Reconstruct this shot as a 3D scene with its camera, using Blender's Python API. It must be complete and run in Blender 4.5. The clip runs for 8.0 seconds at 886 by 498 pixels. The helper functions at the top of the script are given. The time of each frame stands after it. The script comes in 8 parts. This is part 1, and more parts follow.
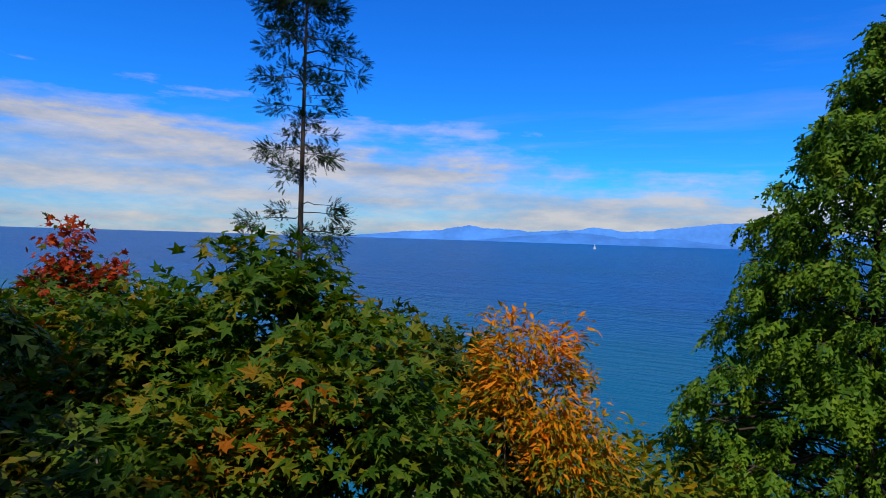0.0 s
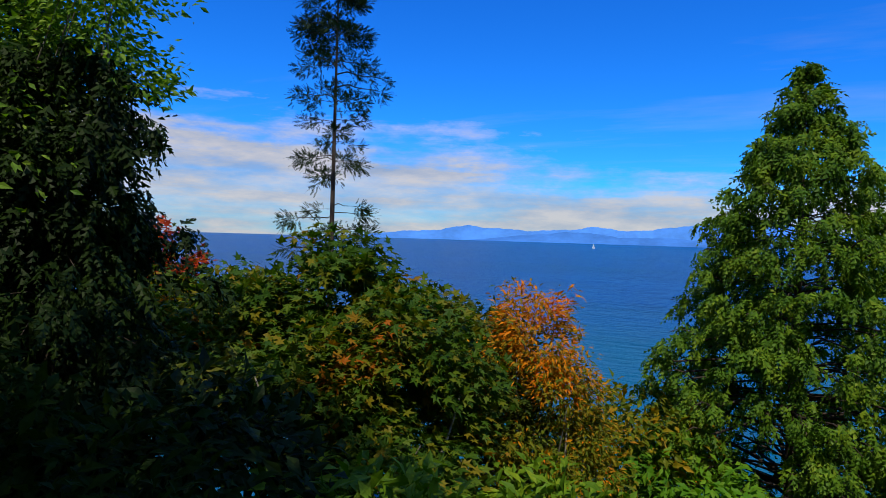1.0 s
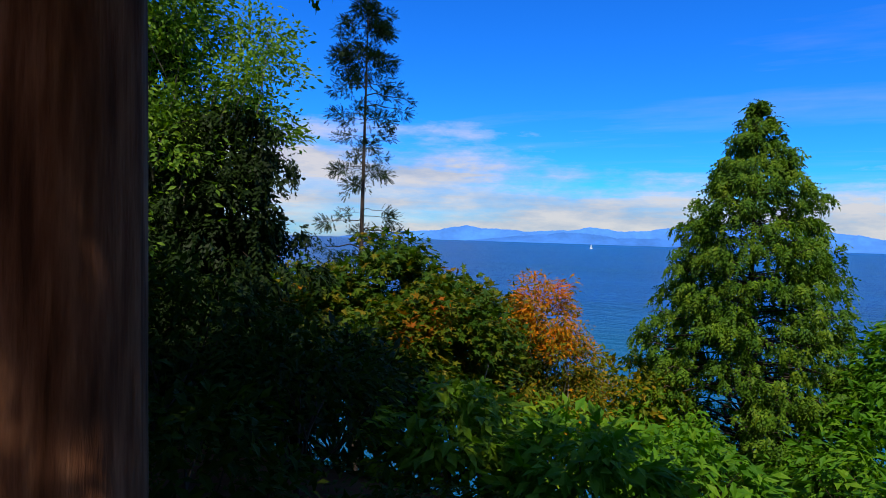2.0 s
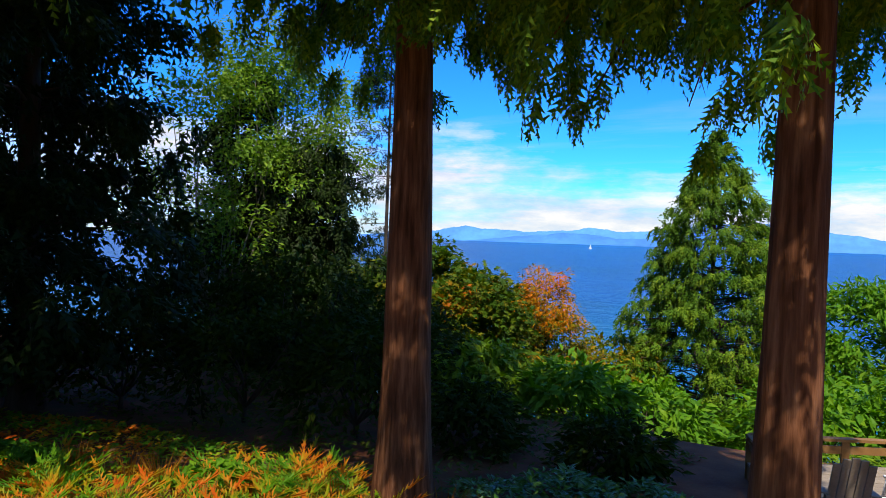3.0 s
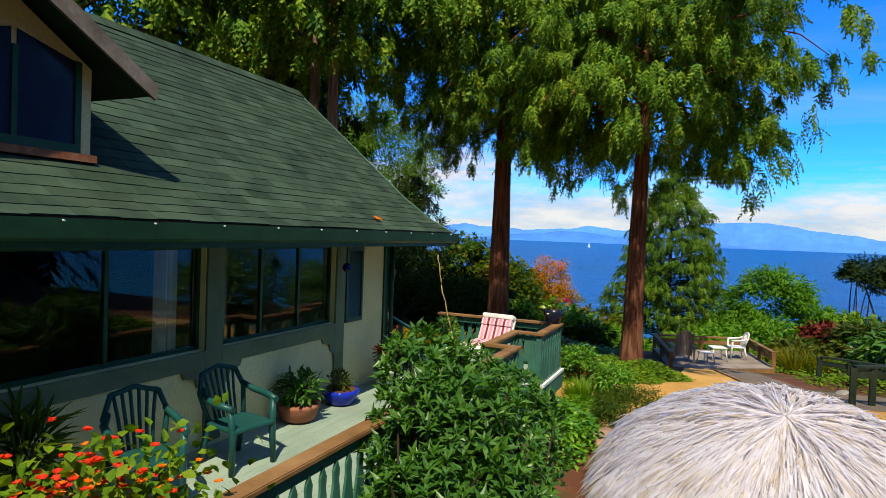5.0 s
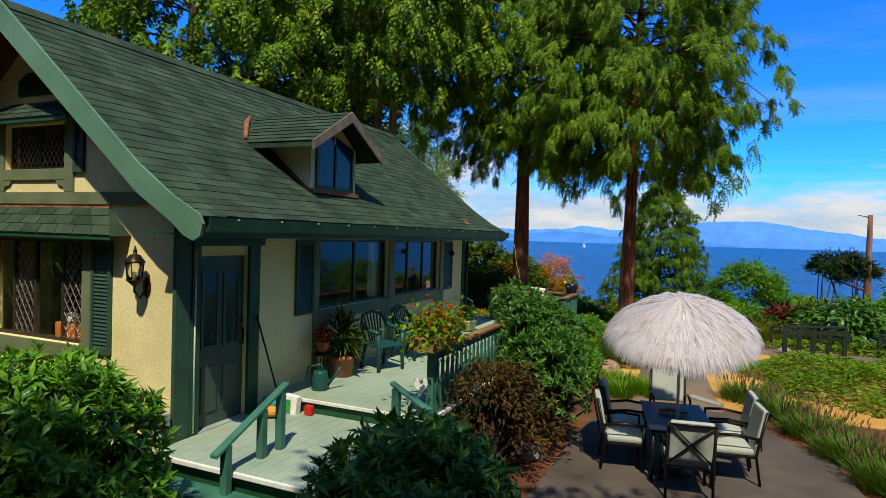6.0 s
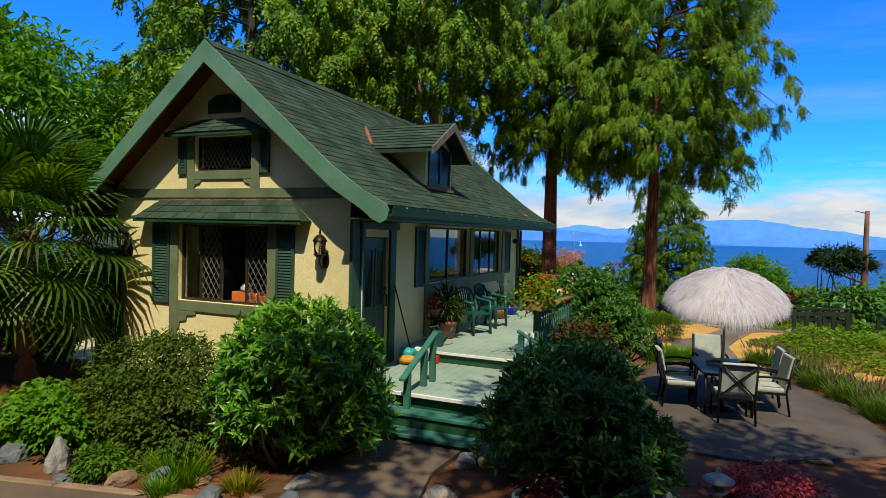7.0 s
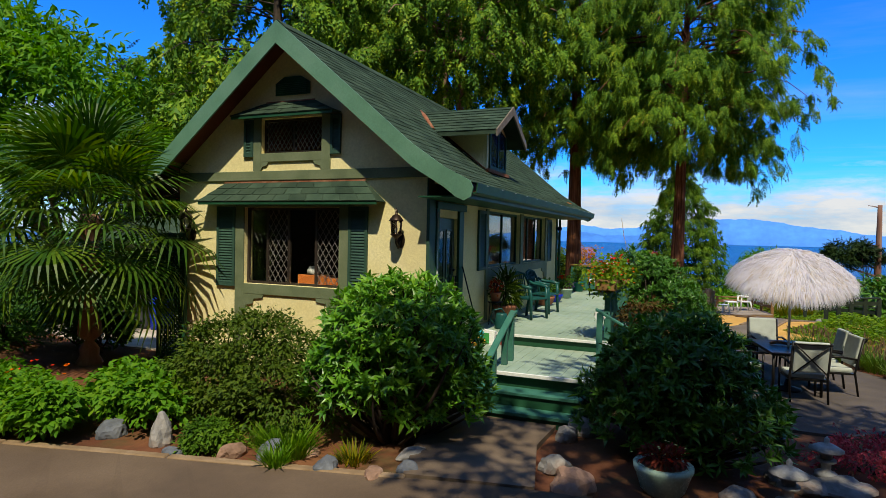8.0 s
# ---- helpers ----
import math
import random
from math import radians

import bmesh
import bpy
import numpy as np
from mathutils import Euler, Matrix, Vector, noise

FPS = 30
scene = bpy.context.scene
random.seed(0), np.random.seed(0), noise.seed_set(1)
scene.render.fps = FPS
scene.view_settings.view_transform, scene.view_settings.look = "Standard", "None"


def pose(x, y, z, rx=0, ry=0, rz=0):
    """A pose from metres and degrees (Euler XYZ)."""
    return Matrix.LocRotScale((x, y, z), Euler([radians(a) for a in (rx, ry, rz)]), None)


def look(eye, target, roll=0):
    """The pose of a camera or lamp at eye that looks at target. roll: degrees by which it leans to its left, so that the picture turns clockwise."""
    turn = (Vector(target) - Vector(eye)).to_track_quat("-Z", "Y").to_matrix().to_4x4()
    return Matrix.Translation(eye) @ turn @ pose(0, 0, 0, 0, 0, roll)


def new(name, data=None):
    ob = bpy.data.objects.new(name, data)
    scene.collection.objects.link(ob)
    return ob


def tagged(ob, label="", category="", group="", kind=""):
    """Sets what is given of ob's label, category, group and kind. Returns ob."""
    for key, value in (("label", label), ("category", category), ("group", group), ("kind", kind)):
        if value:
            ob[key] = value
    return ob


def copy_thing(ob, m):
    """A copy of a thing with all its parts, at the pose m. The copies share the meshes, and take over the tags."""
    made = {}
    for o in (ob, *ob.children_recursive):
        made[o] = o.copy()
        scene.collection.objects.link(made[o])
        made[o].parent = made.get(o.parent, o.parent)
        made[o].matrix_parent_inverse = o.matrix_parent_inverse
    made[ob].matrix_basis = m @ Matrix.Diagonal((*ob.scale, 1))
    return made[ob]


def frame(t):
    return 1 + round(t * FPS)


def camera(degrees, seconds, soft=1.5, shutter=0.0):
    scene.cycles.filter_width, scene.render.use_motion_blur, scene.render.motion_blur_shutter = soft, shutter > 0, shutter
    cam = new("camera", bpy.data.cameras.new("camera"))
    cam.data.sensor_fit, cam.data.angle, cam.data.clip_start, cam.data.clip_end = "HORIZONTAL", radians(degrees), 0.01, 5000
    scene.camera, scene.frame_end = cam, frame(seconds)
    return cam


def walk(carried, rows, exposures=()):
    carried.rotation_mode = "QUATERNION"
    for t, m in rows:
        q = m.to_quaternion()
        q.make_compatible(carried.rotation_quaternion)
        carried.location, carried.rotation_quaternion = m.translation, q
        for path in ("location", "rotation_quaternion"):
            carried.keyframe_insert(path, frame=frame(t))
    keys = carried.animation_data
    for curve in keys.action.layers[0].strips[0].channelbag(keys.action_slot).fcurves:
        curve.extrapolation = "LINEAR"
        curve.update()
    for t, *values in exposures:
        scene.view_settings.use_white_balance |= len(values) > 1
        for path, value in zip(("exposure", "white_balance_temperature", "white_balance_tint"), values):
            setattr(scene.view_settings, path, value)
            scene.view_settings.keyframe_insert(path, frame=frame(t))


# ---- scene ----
cam = camera(73.0, 8.0, 0.8)
PATH = [
    (0, (3.076, -0.554, 3.417), (2.248, 1.266, 3.375), 1.8),
    (0.5, (3.65, -2.622, 3.368), (2.824, -0.8, 3.325), 1.8),
    (1, (4.149, -4.708, 3.245), (3.324, -2.887, 3.202), 1.7),
    (1.5, (4.566, -6.938, 3.212), (3.745, -5.115, 3.17), 1.7),
    (3, (6.387, -14.908, 3.268), (5.57, -13.082, 3.227), 1.8),
    (3.5, (7.054, -17.527, 3.267), (6.232, -15.704, 3.23), 1.6),
    (4, (7.673, -20.159, 3.291), (6.861, -18.332, 3.247), 2.0),
    (4.5, (8.253, -23.015, 3.267), (7.443, -21.187, 3.221), 2.1),
    (4.7, (8.495, -24.185, 3.273), (7.679, -22.36, 3.223), 2.3),
    (5.8, (9.423, -30.208, 3.162), (8.625, -28.375, 3.114), 1.6),
    (6, (9.467, -31.071, 3.157), (8.669, -29.238, 3.111), 1.7),
    (6.5, (9.271, -32.691, 3.038), (8.486, -30.852, 2.998), 1.6),
    (7, (8.786, -33.677, 2.897), (7.999, -31.839, 2.849), 1.5),
    (7.5, (8.181, -34.092, 2.706), (7.397, -32.252, 2.659), 1.4),
    (8, (7.733, -34.119, 2.554), (6.952, -32.278, 2.509), 1.2),
]
EXPOSURES = [(0.0, -0.45, 6500, 10), (1.7, -0.36, 6500, 10), (2.8, 0.24, 6900, 9), (3.6, 0.36, 7000, 9), (4.7, 0.22, 7000, 8), (5.8, -0.03, 6900, 7), (8.0, 0.0, 6900, 6)]
walk(cam, [(t, look(eye, target, roll)) for t, eye, target, roll in PATH], EXPOSURES)

# ---- world, sun ----
SKY_STRENGTH, SKY_SAT, CLOUD, SUN_STRENGTH = 0.105, 1.25, 8.0, 5.4
SUN_TO = Vector((0.46, -1.0, 1.7)).normalized()
world = bpy.data.worlds.new("sky")
scene.world = world
world.use_nodes = True


class Nodes:
    """Small helper to wire shader nodes."""

    def __init__(self, tree):
        self.t = tree

    def add(self, kind, inputs=None, operation=None, use_clamp=False, data_type=None, blend_type=None):
        n = self.t.nodes.new(kind)
        if data_type:
            n.data_type = data_type
        if operation:
            n.operation = operation
        if use_clamp:
            n.use_clamp = True
        if blend_type:
            n.blend_type = blend_type
        for k, v in (inputs or {}).items():
            if isinstance(v, bpy.types.NodeSocket):
                self.t.links.new(v, n.inputs[k])
            else:
                n.inputs[k].default_value = v
        return n

    def math(self, op, a, b=0.0, clamp=False):
        return self.add("ShaderNodeMath", {0: a, 1: b}, operation=op, use_clamp=clamp).outputs[0]

    def mix(self, fac, a, b, blend="MIX"):
        n = self.add("ShaderNodeMix", data_type="RGBA", blend_type=blend)
        for k, v in ((0, fac), (6, a), (7, b)):
            if isinstance(v, bpy.types.NodeSocket):
                self.t.links.new(v, n.inputs[k])
            else:
                n.inputs[k].default_value = v
        return n.outputs[2]

    def ramp(self, fac, stops):
        n = self.add("ShaderNodeValToRGB", {0: fac})
        el = n.color_ramp.elements
        while len(el) < len(stops):
            el.new(0.5)
        for e, (p, c) in zip(el, stops):
            e.position, e.color = p, (*c, 1) if len(c) == 3 else c
        return n.outputs[0]

    def noise(self, vec, scale, detail=3.0, rough=0.55):
        return self.add("ShaderNodeTexNoise", {"Vector": vec, "Scale": scale, "Detail": detail, "Roughness": rough}).outputs[0]


w = Nodes(world.node_tree)
world.node_tree.nodes.clear()
sky = w.add("ShaderNodeTexSky")
sky.sky_type, sky.sun_disc = "NISHITA", False
sky.sun_elevation, sky.sun_rotation = math.asin(SUN_TO.z), math.atan2(SUN_TO.x, SUN_TO.y)
sky.air_density, sky.dust_density, sky.ozone_density = 1.0, 0.2, 2.5
sky_deep = w.add("ShaderNodeHueSaturation", {"Hue": 0.505, "Saturation": SKY_SAT, "Value": 1.0, "Color": sky.outputs[0]}).outputs[0]
direction = w.add("ShaderNodeTexCoord").outputs["Generated"]
# the sky is deep blue away from the sun and hazy round it
sunward = w.add("ShaderNodeVectorMath", {0: direction, 1: tuple(SUN_TO)}, operation="DOT_PRODUCT").outputs["Value"]
haze = w.add("ShaderNodeMapRange", {0: sunward, 1: -0.1, 2: 0.75}).outputs[0]
sky_deep = w.mix(1.0, sky_deep, w.mix(haze, (0.19, 1.2, 2.48, 1), (2.2, 2.0, 2.0, 1)), "MULTIPLY")
sep = w.add("ShaderNodeSeparateXYZ", {0: direction})
dx, dy, dz = sep.outputs
lift = w.math("ADD", w.math("MAXIMUM", dz, 0.0), 0.05)
plane = w.add("ShaderNodeCombineXYZ", {0: w.math("DIVIDE", dx, lift), 1: w.math("DIVIDE", dy, lift), 2: 3.7}).outputs[0]
veil = w.noise(w.add("ShaderNodeMapping", {"Vector": plane, "Rotation": (0, 0, 0.42), "Scale": (0.16, 0.5, 1.0), "Location": (2.3, 0.4, 0)}).outputs[0], 1.1, 7.0, 0.62)
bars = w.noise(w.add("ShaderNodeMapping", {"Vector": direction, "Scale": (2.2, 2.2, 34.0), "Location": (0.3, 0.0, 0.7)}).outputs[0], 1.0, 5.0, 0.55)
puffs = w.noise(w.add("ShaderNodeMapping", {"Vector": direction, "Scale": (7.0, 7.0, 26.0)}).outputs[0], 1.0, 7.0, 0.62)
brow = w.math("ADD", w.math("MULTIPLY", dx, -0.11), 0.115)
depth_in = w.math("ADD", w.math("SUBTRACT", brow, dz), w.math("MULTIPLY", w.math("SUBTRACT", puffs, 0.5), 0.16))
depth_in = w.math("ADD", depth_in, w.math("MULTIPLY", w.math("SUBTRACT", bars, 0.5), 0.12))
bank = w.add("ShaderNodeMapRange", {0: depth_in, 1: -0.005, 2: 0.06, 3: 0.0, 4: 0.92}).outputs[0]
broken = w.add("ShaderNodeMapRange", {0: w.math("ADD", w.math("MULTIPLY", bars, 0.7), w.math("MULTIPLY", puffs, 0.4)), 1: 0.40, 2: 0.60, 3: 0.55, 4: 1.0}).outputs[0]
wisps = w.add("ShaderNodeMapRange", {0: veil, 1: 0.50, 2: 0.78, 3: 0.0, 4: 0.30}).outputs[0]
cover = w.math("MAXIMUM", w.math("MULTIPLY", bank, broken), wisps)
over_sea = w.add("ShaderNodeMapRange", {0: dy, 1: 0.0, 2: 0.45, 3: 0.75, 4: 1.0}).outputs[0]
cover = w.math("MULTIPLY", cover, over_sea)
cloud_colour = w.mix(w.ramp(puffs, [(0.35, (0, 0, 0)), (0.62, (1, 1, 1))]), (0.50 * CLOUD, 0.62 * CLOUD, 0.86 * CLOUD, 1), (1.0 * CLOUD, 0.95 * CLOUD, 0.95 * CLOUD, 1))
air = w.mix(cover, sky_deep, cloud_colour)
bg = w.add("ShaderNodeBackground", {"Color": air, "Strength": SKY_STRENGTH})
w.add("ShaderNodeOutputWorld", {0: bg.outputs[0]})

sun = new("sun", bpy.data.lights.new("sun", "SUN"))
sun.data.energy, sun.data.angle, sun.data.color = SUN_STRENGTH, radians(0.6), (1.0, 0.92, 0.74)
sun.matrix_world = look((0, 0, 60), Vector((0, 0, 60)) - SUN_TO)

# ---- materials ----


def surface(name, colours, scale=4.0, rough=0.7, bump=0.15, fine=40.0, metal=0.0, stain=None, island=False, obj_random=0.0, spec=0.25, stretch=(1, 1, 1), world_space=False):
    """A mottled material: three colours blended by coarse noise, fine grain, optional stains."""
    m = bpy.data.materials.new(name)
    m.use_nodes = True
    n = Nodes(m.node_tree)
    p = m.node_tree.nodes["Principled BSDF"]
    tc = n.add("ShaderNodeTexCoord")
    if world_space:
        base = n.add("ShaderNodeNewGeometry").outputs["Position"]
    else:
        base = tc.outputs["Object"]
    vec = n.add("ShaderNodeMapping", {"Vector": base, "Scale": stretch}).outputs[0]
    coarse = n.noise(vec, scale, 4.0)
    grain = n.noise(vec, fine, 3.0)
    c = n.ramp(coarse, [(0.3, colours[0]), (0.5, colours[1]), (0.7, colours[-1])])
    c = n.mix(0.35, c, n.ramp(grain, [(0.25, (0.45, 0.45, 0.45)), (0.75, (1, 1, 1))]), "MULTIPLY")
    if stain:
        mask = n.ramp(n.noise(vec, scale * 0.35, 6.0, 0.7), [(0.52, (0, 0, 0)), (0.68, (1, 1, 1))])
        c = n.mix(mask, c, (*stain, 1))
    rnd = None
    if obj_random:
        rnd = n.add("ShaderNodeObjectInfo").outputs["Random"]
    elif island:
        rnd = n.add("ShaderNodeNewGeometry").outputs["Random Per Island"]
    if rnd is not None:
        k = obj_random or float(island)
        v = n.add("ShaderNodeMapRange", {0: rnd, 3: 1 - k, 4: 1 + k}).outputs[0]
        c = n.add("ShaderNodeHueSaturation", {"Value": v, "Color": c}).outputs[0]
    n.t.links.new(c, p.inputs["Base Color"])
    n.t.links.new(n.add("ShaderNodeMapRange", {0: grain, 3: max(rough - 0.12, 0.03), 4: min(rough + 0.12, 1)}).outputs[0], p.inputs["Roughness"])
    p.inputs["Metallic"].default_value = metal
    p.inputs["Specular IOR Level"].default_value = spec
    if bump:
        both = n.math("ADD", n.math("MULTIPLY", coarse, 0.6), n.math("MULTIPLY", grain, 0.4))
        b = n.add("ShaderNodeBump", {"Strength": bump, "Distance": 0.02, "Height": both})
        n.t.links.new(b.outputs[0], p.inputs["Normal"])
    return m


def foliage(name, stops, clear=0.35, rough=0.55, patch=0.6, spec=0.14, each=0.55):
    """Leaves: each one takes its own tint, with drifts of tint through the crown; light shines through."""
    m = bpy.data.materials.new(name)
    m.use_nodes = True
    n = Nodes(m.node_tree)
    p = m.node_tree.nodes["Principled BSDF"]
    geo = n.add("ShaderNodeNewGeometry")
    drift = n.noise(geo.outputs["Position"], patch, 3.0)
    f = n.math("ADD", n.math("MULTIPLY", geo.outputs["Random Per Island"], each), n.math("MULTIPLY", n.math("SUBTRACT", drift, 0.22 + 0.28 * (0.55 - each)), 0.8 + 2.2 * (0.55 - each)))
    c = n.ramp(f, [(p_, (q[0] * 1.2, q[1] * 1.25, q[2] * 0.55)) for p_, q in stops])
    grain = n.noise(geo.outputs["Position"], 60.0, 2.0)
    c = n.mix(0.25, c, n.ramp(grain, [(0.3, (0.5, 0.5, 0.5)), (0.7, (1, 1, 1))]), "MULTIPLY")
    n.t.links.new(c, p.inputs["Base Color"])
    p.inputs["Roughness"].default_value = rough
    p.inputs["Specular IOR Level"].default_value = spec
    tr = n.add("ShaderNodeBsdfTranslucent", {"Color": n.add("ShaderNodeHueSaturation", {"Saturation": 1.1, "Value": 1.3, "Color": c}).outputs[0]})
    mixed = n.add("ShaderNodeMixShader", {0: clear, 1: p.outputs[0], 2: tr.outputs[0]})
    out = next(x for x in m.node_tree.nodes if x.type == "OUTPUT_MATERIAL")
    n.t.links.new(mixed.outputs[0], out.inputs[0])
    return m


def plain(name, colour, rough=0.5, metal=0.0, **k):
    return surface(name, [tuple(c * 0.85 for c in colour), colour, tuple(min(c * 1.12, 1) for c in colour)], rough=rough, metal=metal, **k)


STUCCO = surface("cream_stucco", [(0.74, 0.63, 0.30), (0.80, 0.70, 0.36), (0.83, 0.74, 0.42)], 1.2, 0.85, 0.5, 30.0, stain=(0.60, 0.51, 0.28))
TRIM = surface("sage_trim_paint", [(0.115, 0.145, 0.078), (0.148, 0.18, 0.098), (0.18, 0.21, 0.12)], 3.0, 0.6, 0.12, 60.0)
BARGE = surface("green_barge_paint", [(0.085, 0.19, 0.125), (0.105, 0.23, 0.15), (0.13, 0.26, 0.18)], 2.0, 0.55, 0.12, 40.0)
DARK_GREEN = surface("dark_green_paint", [(0.010, 0.055, 0.026), (0.015, 0.072, 0.034), (0.022, 0.09, 0.044)], 3.0, 0.45, 0.1, 50.0)
SHUTTER = surface("blue_green_shutter_paint", [(0.028, 0.065, 0.045), (0.036, 0.082, 0.058), (0.046, 0.10, 0.07)], 3.0, 0.5, 0.1, 50.0)
RAIL_GREEN = surface("deck_green_paint", [(0.03, 0.12, 0.085), (0.04, 0.155, 0.11), (0.06, 0.19, 0.14)], 4.0, 0.55, 0.15, 50.0, stain=(0.05, 0.12, 0.09))
MINT = surface("mint_deck_paint", [(0.23, 0.31, 0.24), (0.285, 0.37, 0.29), (0.33, 0.41, 0.33)], 1.5, 0.65, 0.12, 40.0, stain=(0.25, 0.29, 0.21), obj_random=0.04)
CAP_WOOD = surface("weathered_rail_wood", [(0.17, 0.085, 0.03), (0.24, 0.125, 0.045), (0.31, 0.17, 0.07)], 3.0, 0.75, 0.3, 50.0, stretch=(1, 1, 1))
SHINGLE = surface("green_asphalt_shingle", [(0.025, 0.045, 0.030), (0.037, 0.062, 0.041), (0.053, 0.083, 0.054)], 2.4, 0.95, 0.6, 70.0, obj_random=0.24, spec=0.1, world_space=True)
SHINGLE_REST = surface("green_asphalt_shingle_field", [(0.025, 0.045, 0.030), (0.037, 0.062, 0.041), (0.053, 0.083, 0.054)], 2.4, 0.95, 0.6, 70.0, island=0.24, spec=0.1, world_space=True)
WHITE = plain("white_plastic", (0.78, 0.78, 0.76), 0.4, bump=0.03)
WHITE_TRIM = plain("white_trim_paint", (0.72, 0.73, 0.70), 0.55)
GREY_FASCIA = plain("grey_dormer_trim", (0.30, 0.33, 0.31), 0.6)
BROWN_FASCIA = surface("weathered_brown_trim", [(0.13, 0.10, 0.075), (0.19, 0.155, 0.12), (0.26, 0.22, 0.18)], 5.0, 0.8, 0.3, 40.0)
BARK = surface("red_cedar_bark", [(0.062, 0.023, 0.012), (0.15, 0.060, 0.032), (0.27, 0.125, 0.072)], 3.0, 0.9, 1.0, 16.0, stretch=(5, 5, 0.45), spec=0.1)
BARK_PALE = surface("pale_cedar_bark", [(0.15, 0.085, 0.055), (0.29, 0.18, 0.12), (0.42, 0.29, 0.20)], 3.0, 0.9, 1.0, 16.0, stretch=(5, 5, 0.45), spec=0.1)
BARK_DARK = surface("dark_bark", [(0.03, 0.022, 0.017), (0.055, 0.04, 0.03), (0.09, 0.065, 0.05)], 3.0, 0.9, 0.8, 25.0, stretch=(2, 2, 0.3))
BARK_GREY = surface("grey_bark", [(0.12, 0.11, 0.09), (0.20, 0.18, 0.15), (0.28, 0.25, 0.21)], 5.0, 0.85, 0.5, 25.0)
DEADWOOD = surface("bleached_dead_wood", [(0.14, 0.065, 0.045), (0.22, 0.11, 0.075), (0.34, 0.22, 0.16)], 2.0, 0.85, 0.6, 15.0, stretch=(1.5, 1.5, 0.2))
SOIL = surface("bare_soil", [(0.08, 0.026, 0.013), (0.13, 0.046, 0.02), (0.18, 0.075, 0.032)], 1.3, 0.95, 0.9, 18.0, stain=(0.035, 0.05, 0.015), world_space=True)
SAND = surface("yellow_sand_gravel", [(0.44, 0.235, 0.05), (0.54, 0.30, 0.07), (0.62, 0.36, 0.095)], 0.9, 0.95, 0.7, 26.0, stain=(0.40, 0.19, 0.04), world_space=True)
GREY_PATH = surface("grey_gravel_path", [(0.105, 0.082, 0.058), (0.15, 0.118, 0.086), (0.20, 0.16, 0.118)], 1.0, 0.95, 0.7, 28.0, stain=(0.22, 0.145, 0.075), world_space=True)
PATIO = surface("patio_stone", [(0.06, 0.048, 0.04), (0.082, 0.066, 0.055), (0.11, 0.088, 0.07)], 1.2, 0.9, 0.5, 30.0, stain=(0.065, 0.052, 0.044), world_space=True, obj_random=0.12)
DRIVE = surface("worn_driveway", [(0.082, 0.054, 0.034), (0.115, 0.078, 0.05), (0.15, 0.104, 0.068)], 0.7, 0.92, 0.5, 40.0, stain=(0.08, 0.055, 0.038), world_space=True)
CONCRETE = surface("walk_concrete", [(0.11, 0.08, 0.055), (0.14, 0.10, 0.07), (0.17, 0.125, 0.09)], 1.0, 0.9, 0.3, 40.0, stain=(0.095, 0.066, 0.045), world_space=True)
TIMBER = surface("edging_timber", [(0.17, 0.11, 0.06), (0.24, 0.16, 0.09), (0.30, 0.21, 0.13)], 3.0, 0.9, 0.4, 30.0)
DECK_GREY = surface("weathered_deck_boards", [(0.21, 0.17, 0.14), (0.27, 0.22, 0.18), (0.33, 0.27, 0.22)], 2.0, 0.85, 0.3, 30.0, obj_random=0.12)
ROCK = surface("garden_rock", [(0.15, 0.14, 0.13), (0.25, 0.235, 0.22), (0.36, 0.33, 0.31)], 3.0, 0.85, 0.7, 25.0, stain=(0.22, 0.13, 0.08), obj_random=0.2)
ROCK_BROWN = surface("brown_garden_rock", [(0.20, 0.12, 0.08), (0.32, 0.19, 0.13), (0.42, 0.28, 0.2)], 3.0, 0.85, 0.7, 25.0, obj_random=0.2)
ROCK_BLUE = surface("blue_grey_rock", [(0.075, 0.08, 0.095), (0.12, 0.13, 0.15), (0.19, 0.20, 0.22)], 3.0, 0.85, 0.7, 25.0, obj_random=0.2)
BLACK_METAL = plain("black_metal", (0.02, 0.018, 0.017), 0.4, 0.6, bump=0.03)
BRONZE = plain("dark_bronze_metal", (0.045, 0.03, 0.022), 0.4, 0.7, bump=0.03)
CUSHION = plain("pale_grey_cushion", (0.40, 0.43, 0.38), 0.9, bump=0.2, fine=120.0)
TABLE_BLUE = plain("dark_blue_table_glass", (0.018, 0.02, 0.04), 0.4, bump=0.0, spec=0.15)
TEAL = plain("teal_glazed_plastic", (0.01, 0.16, 0.12), 0.35, bump=0.03)
GREEN_PLASTIC = plain("dark_green_plastic", (0.012, 0.075, 0.068), 0.35, bump=0.02)
TERRACOTTA = plain("terracotta", (0.32, 0.12, 0.07), 0.75)
COBALT = plain("cobalt_glaze", (0.01, 0.03, 0.42), 0.15, bump=0.0)
NAVY = plain("navy_glaze", (0.012, 0.014, 0.035), 0.25, bump=0.0)
CELADON = plain("pale_green_glaze", (0.34, 0.46, 0.36), 0.25, bump=0.02)
BAMBOO = plain("bamboo_cane", (0.50, 0.33, 0.14), 0.6)
COPPER = surface("rusted_flashing", [(0.17, 0.055, 0.025), (0.27, 0.10, 0.05), (0.36, 0.17, 0.10)], 8.0, 0.8, 0.4, 40.0)
RED_SOFFIT = plain("red_brown_soffit", (0.16, 0.045, 0.028), 0.8)
PINK = plain("pink_cushion_cloth", (0.68, 0.30, 0.36), 0.9, bump=0.1, fine=120.0)
PINK_PALE = plain("pale_pink_cloth", (0.76, 0.52, 0.56), 0.9, bump=0.1, fine=120.0)
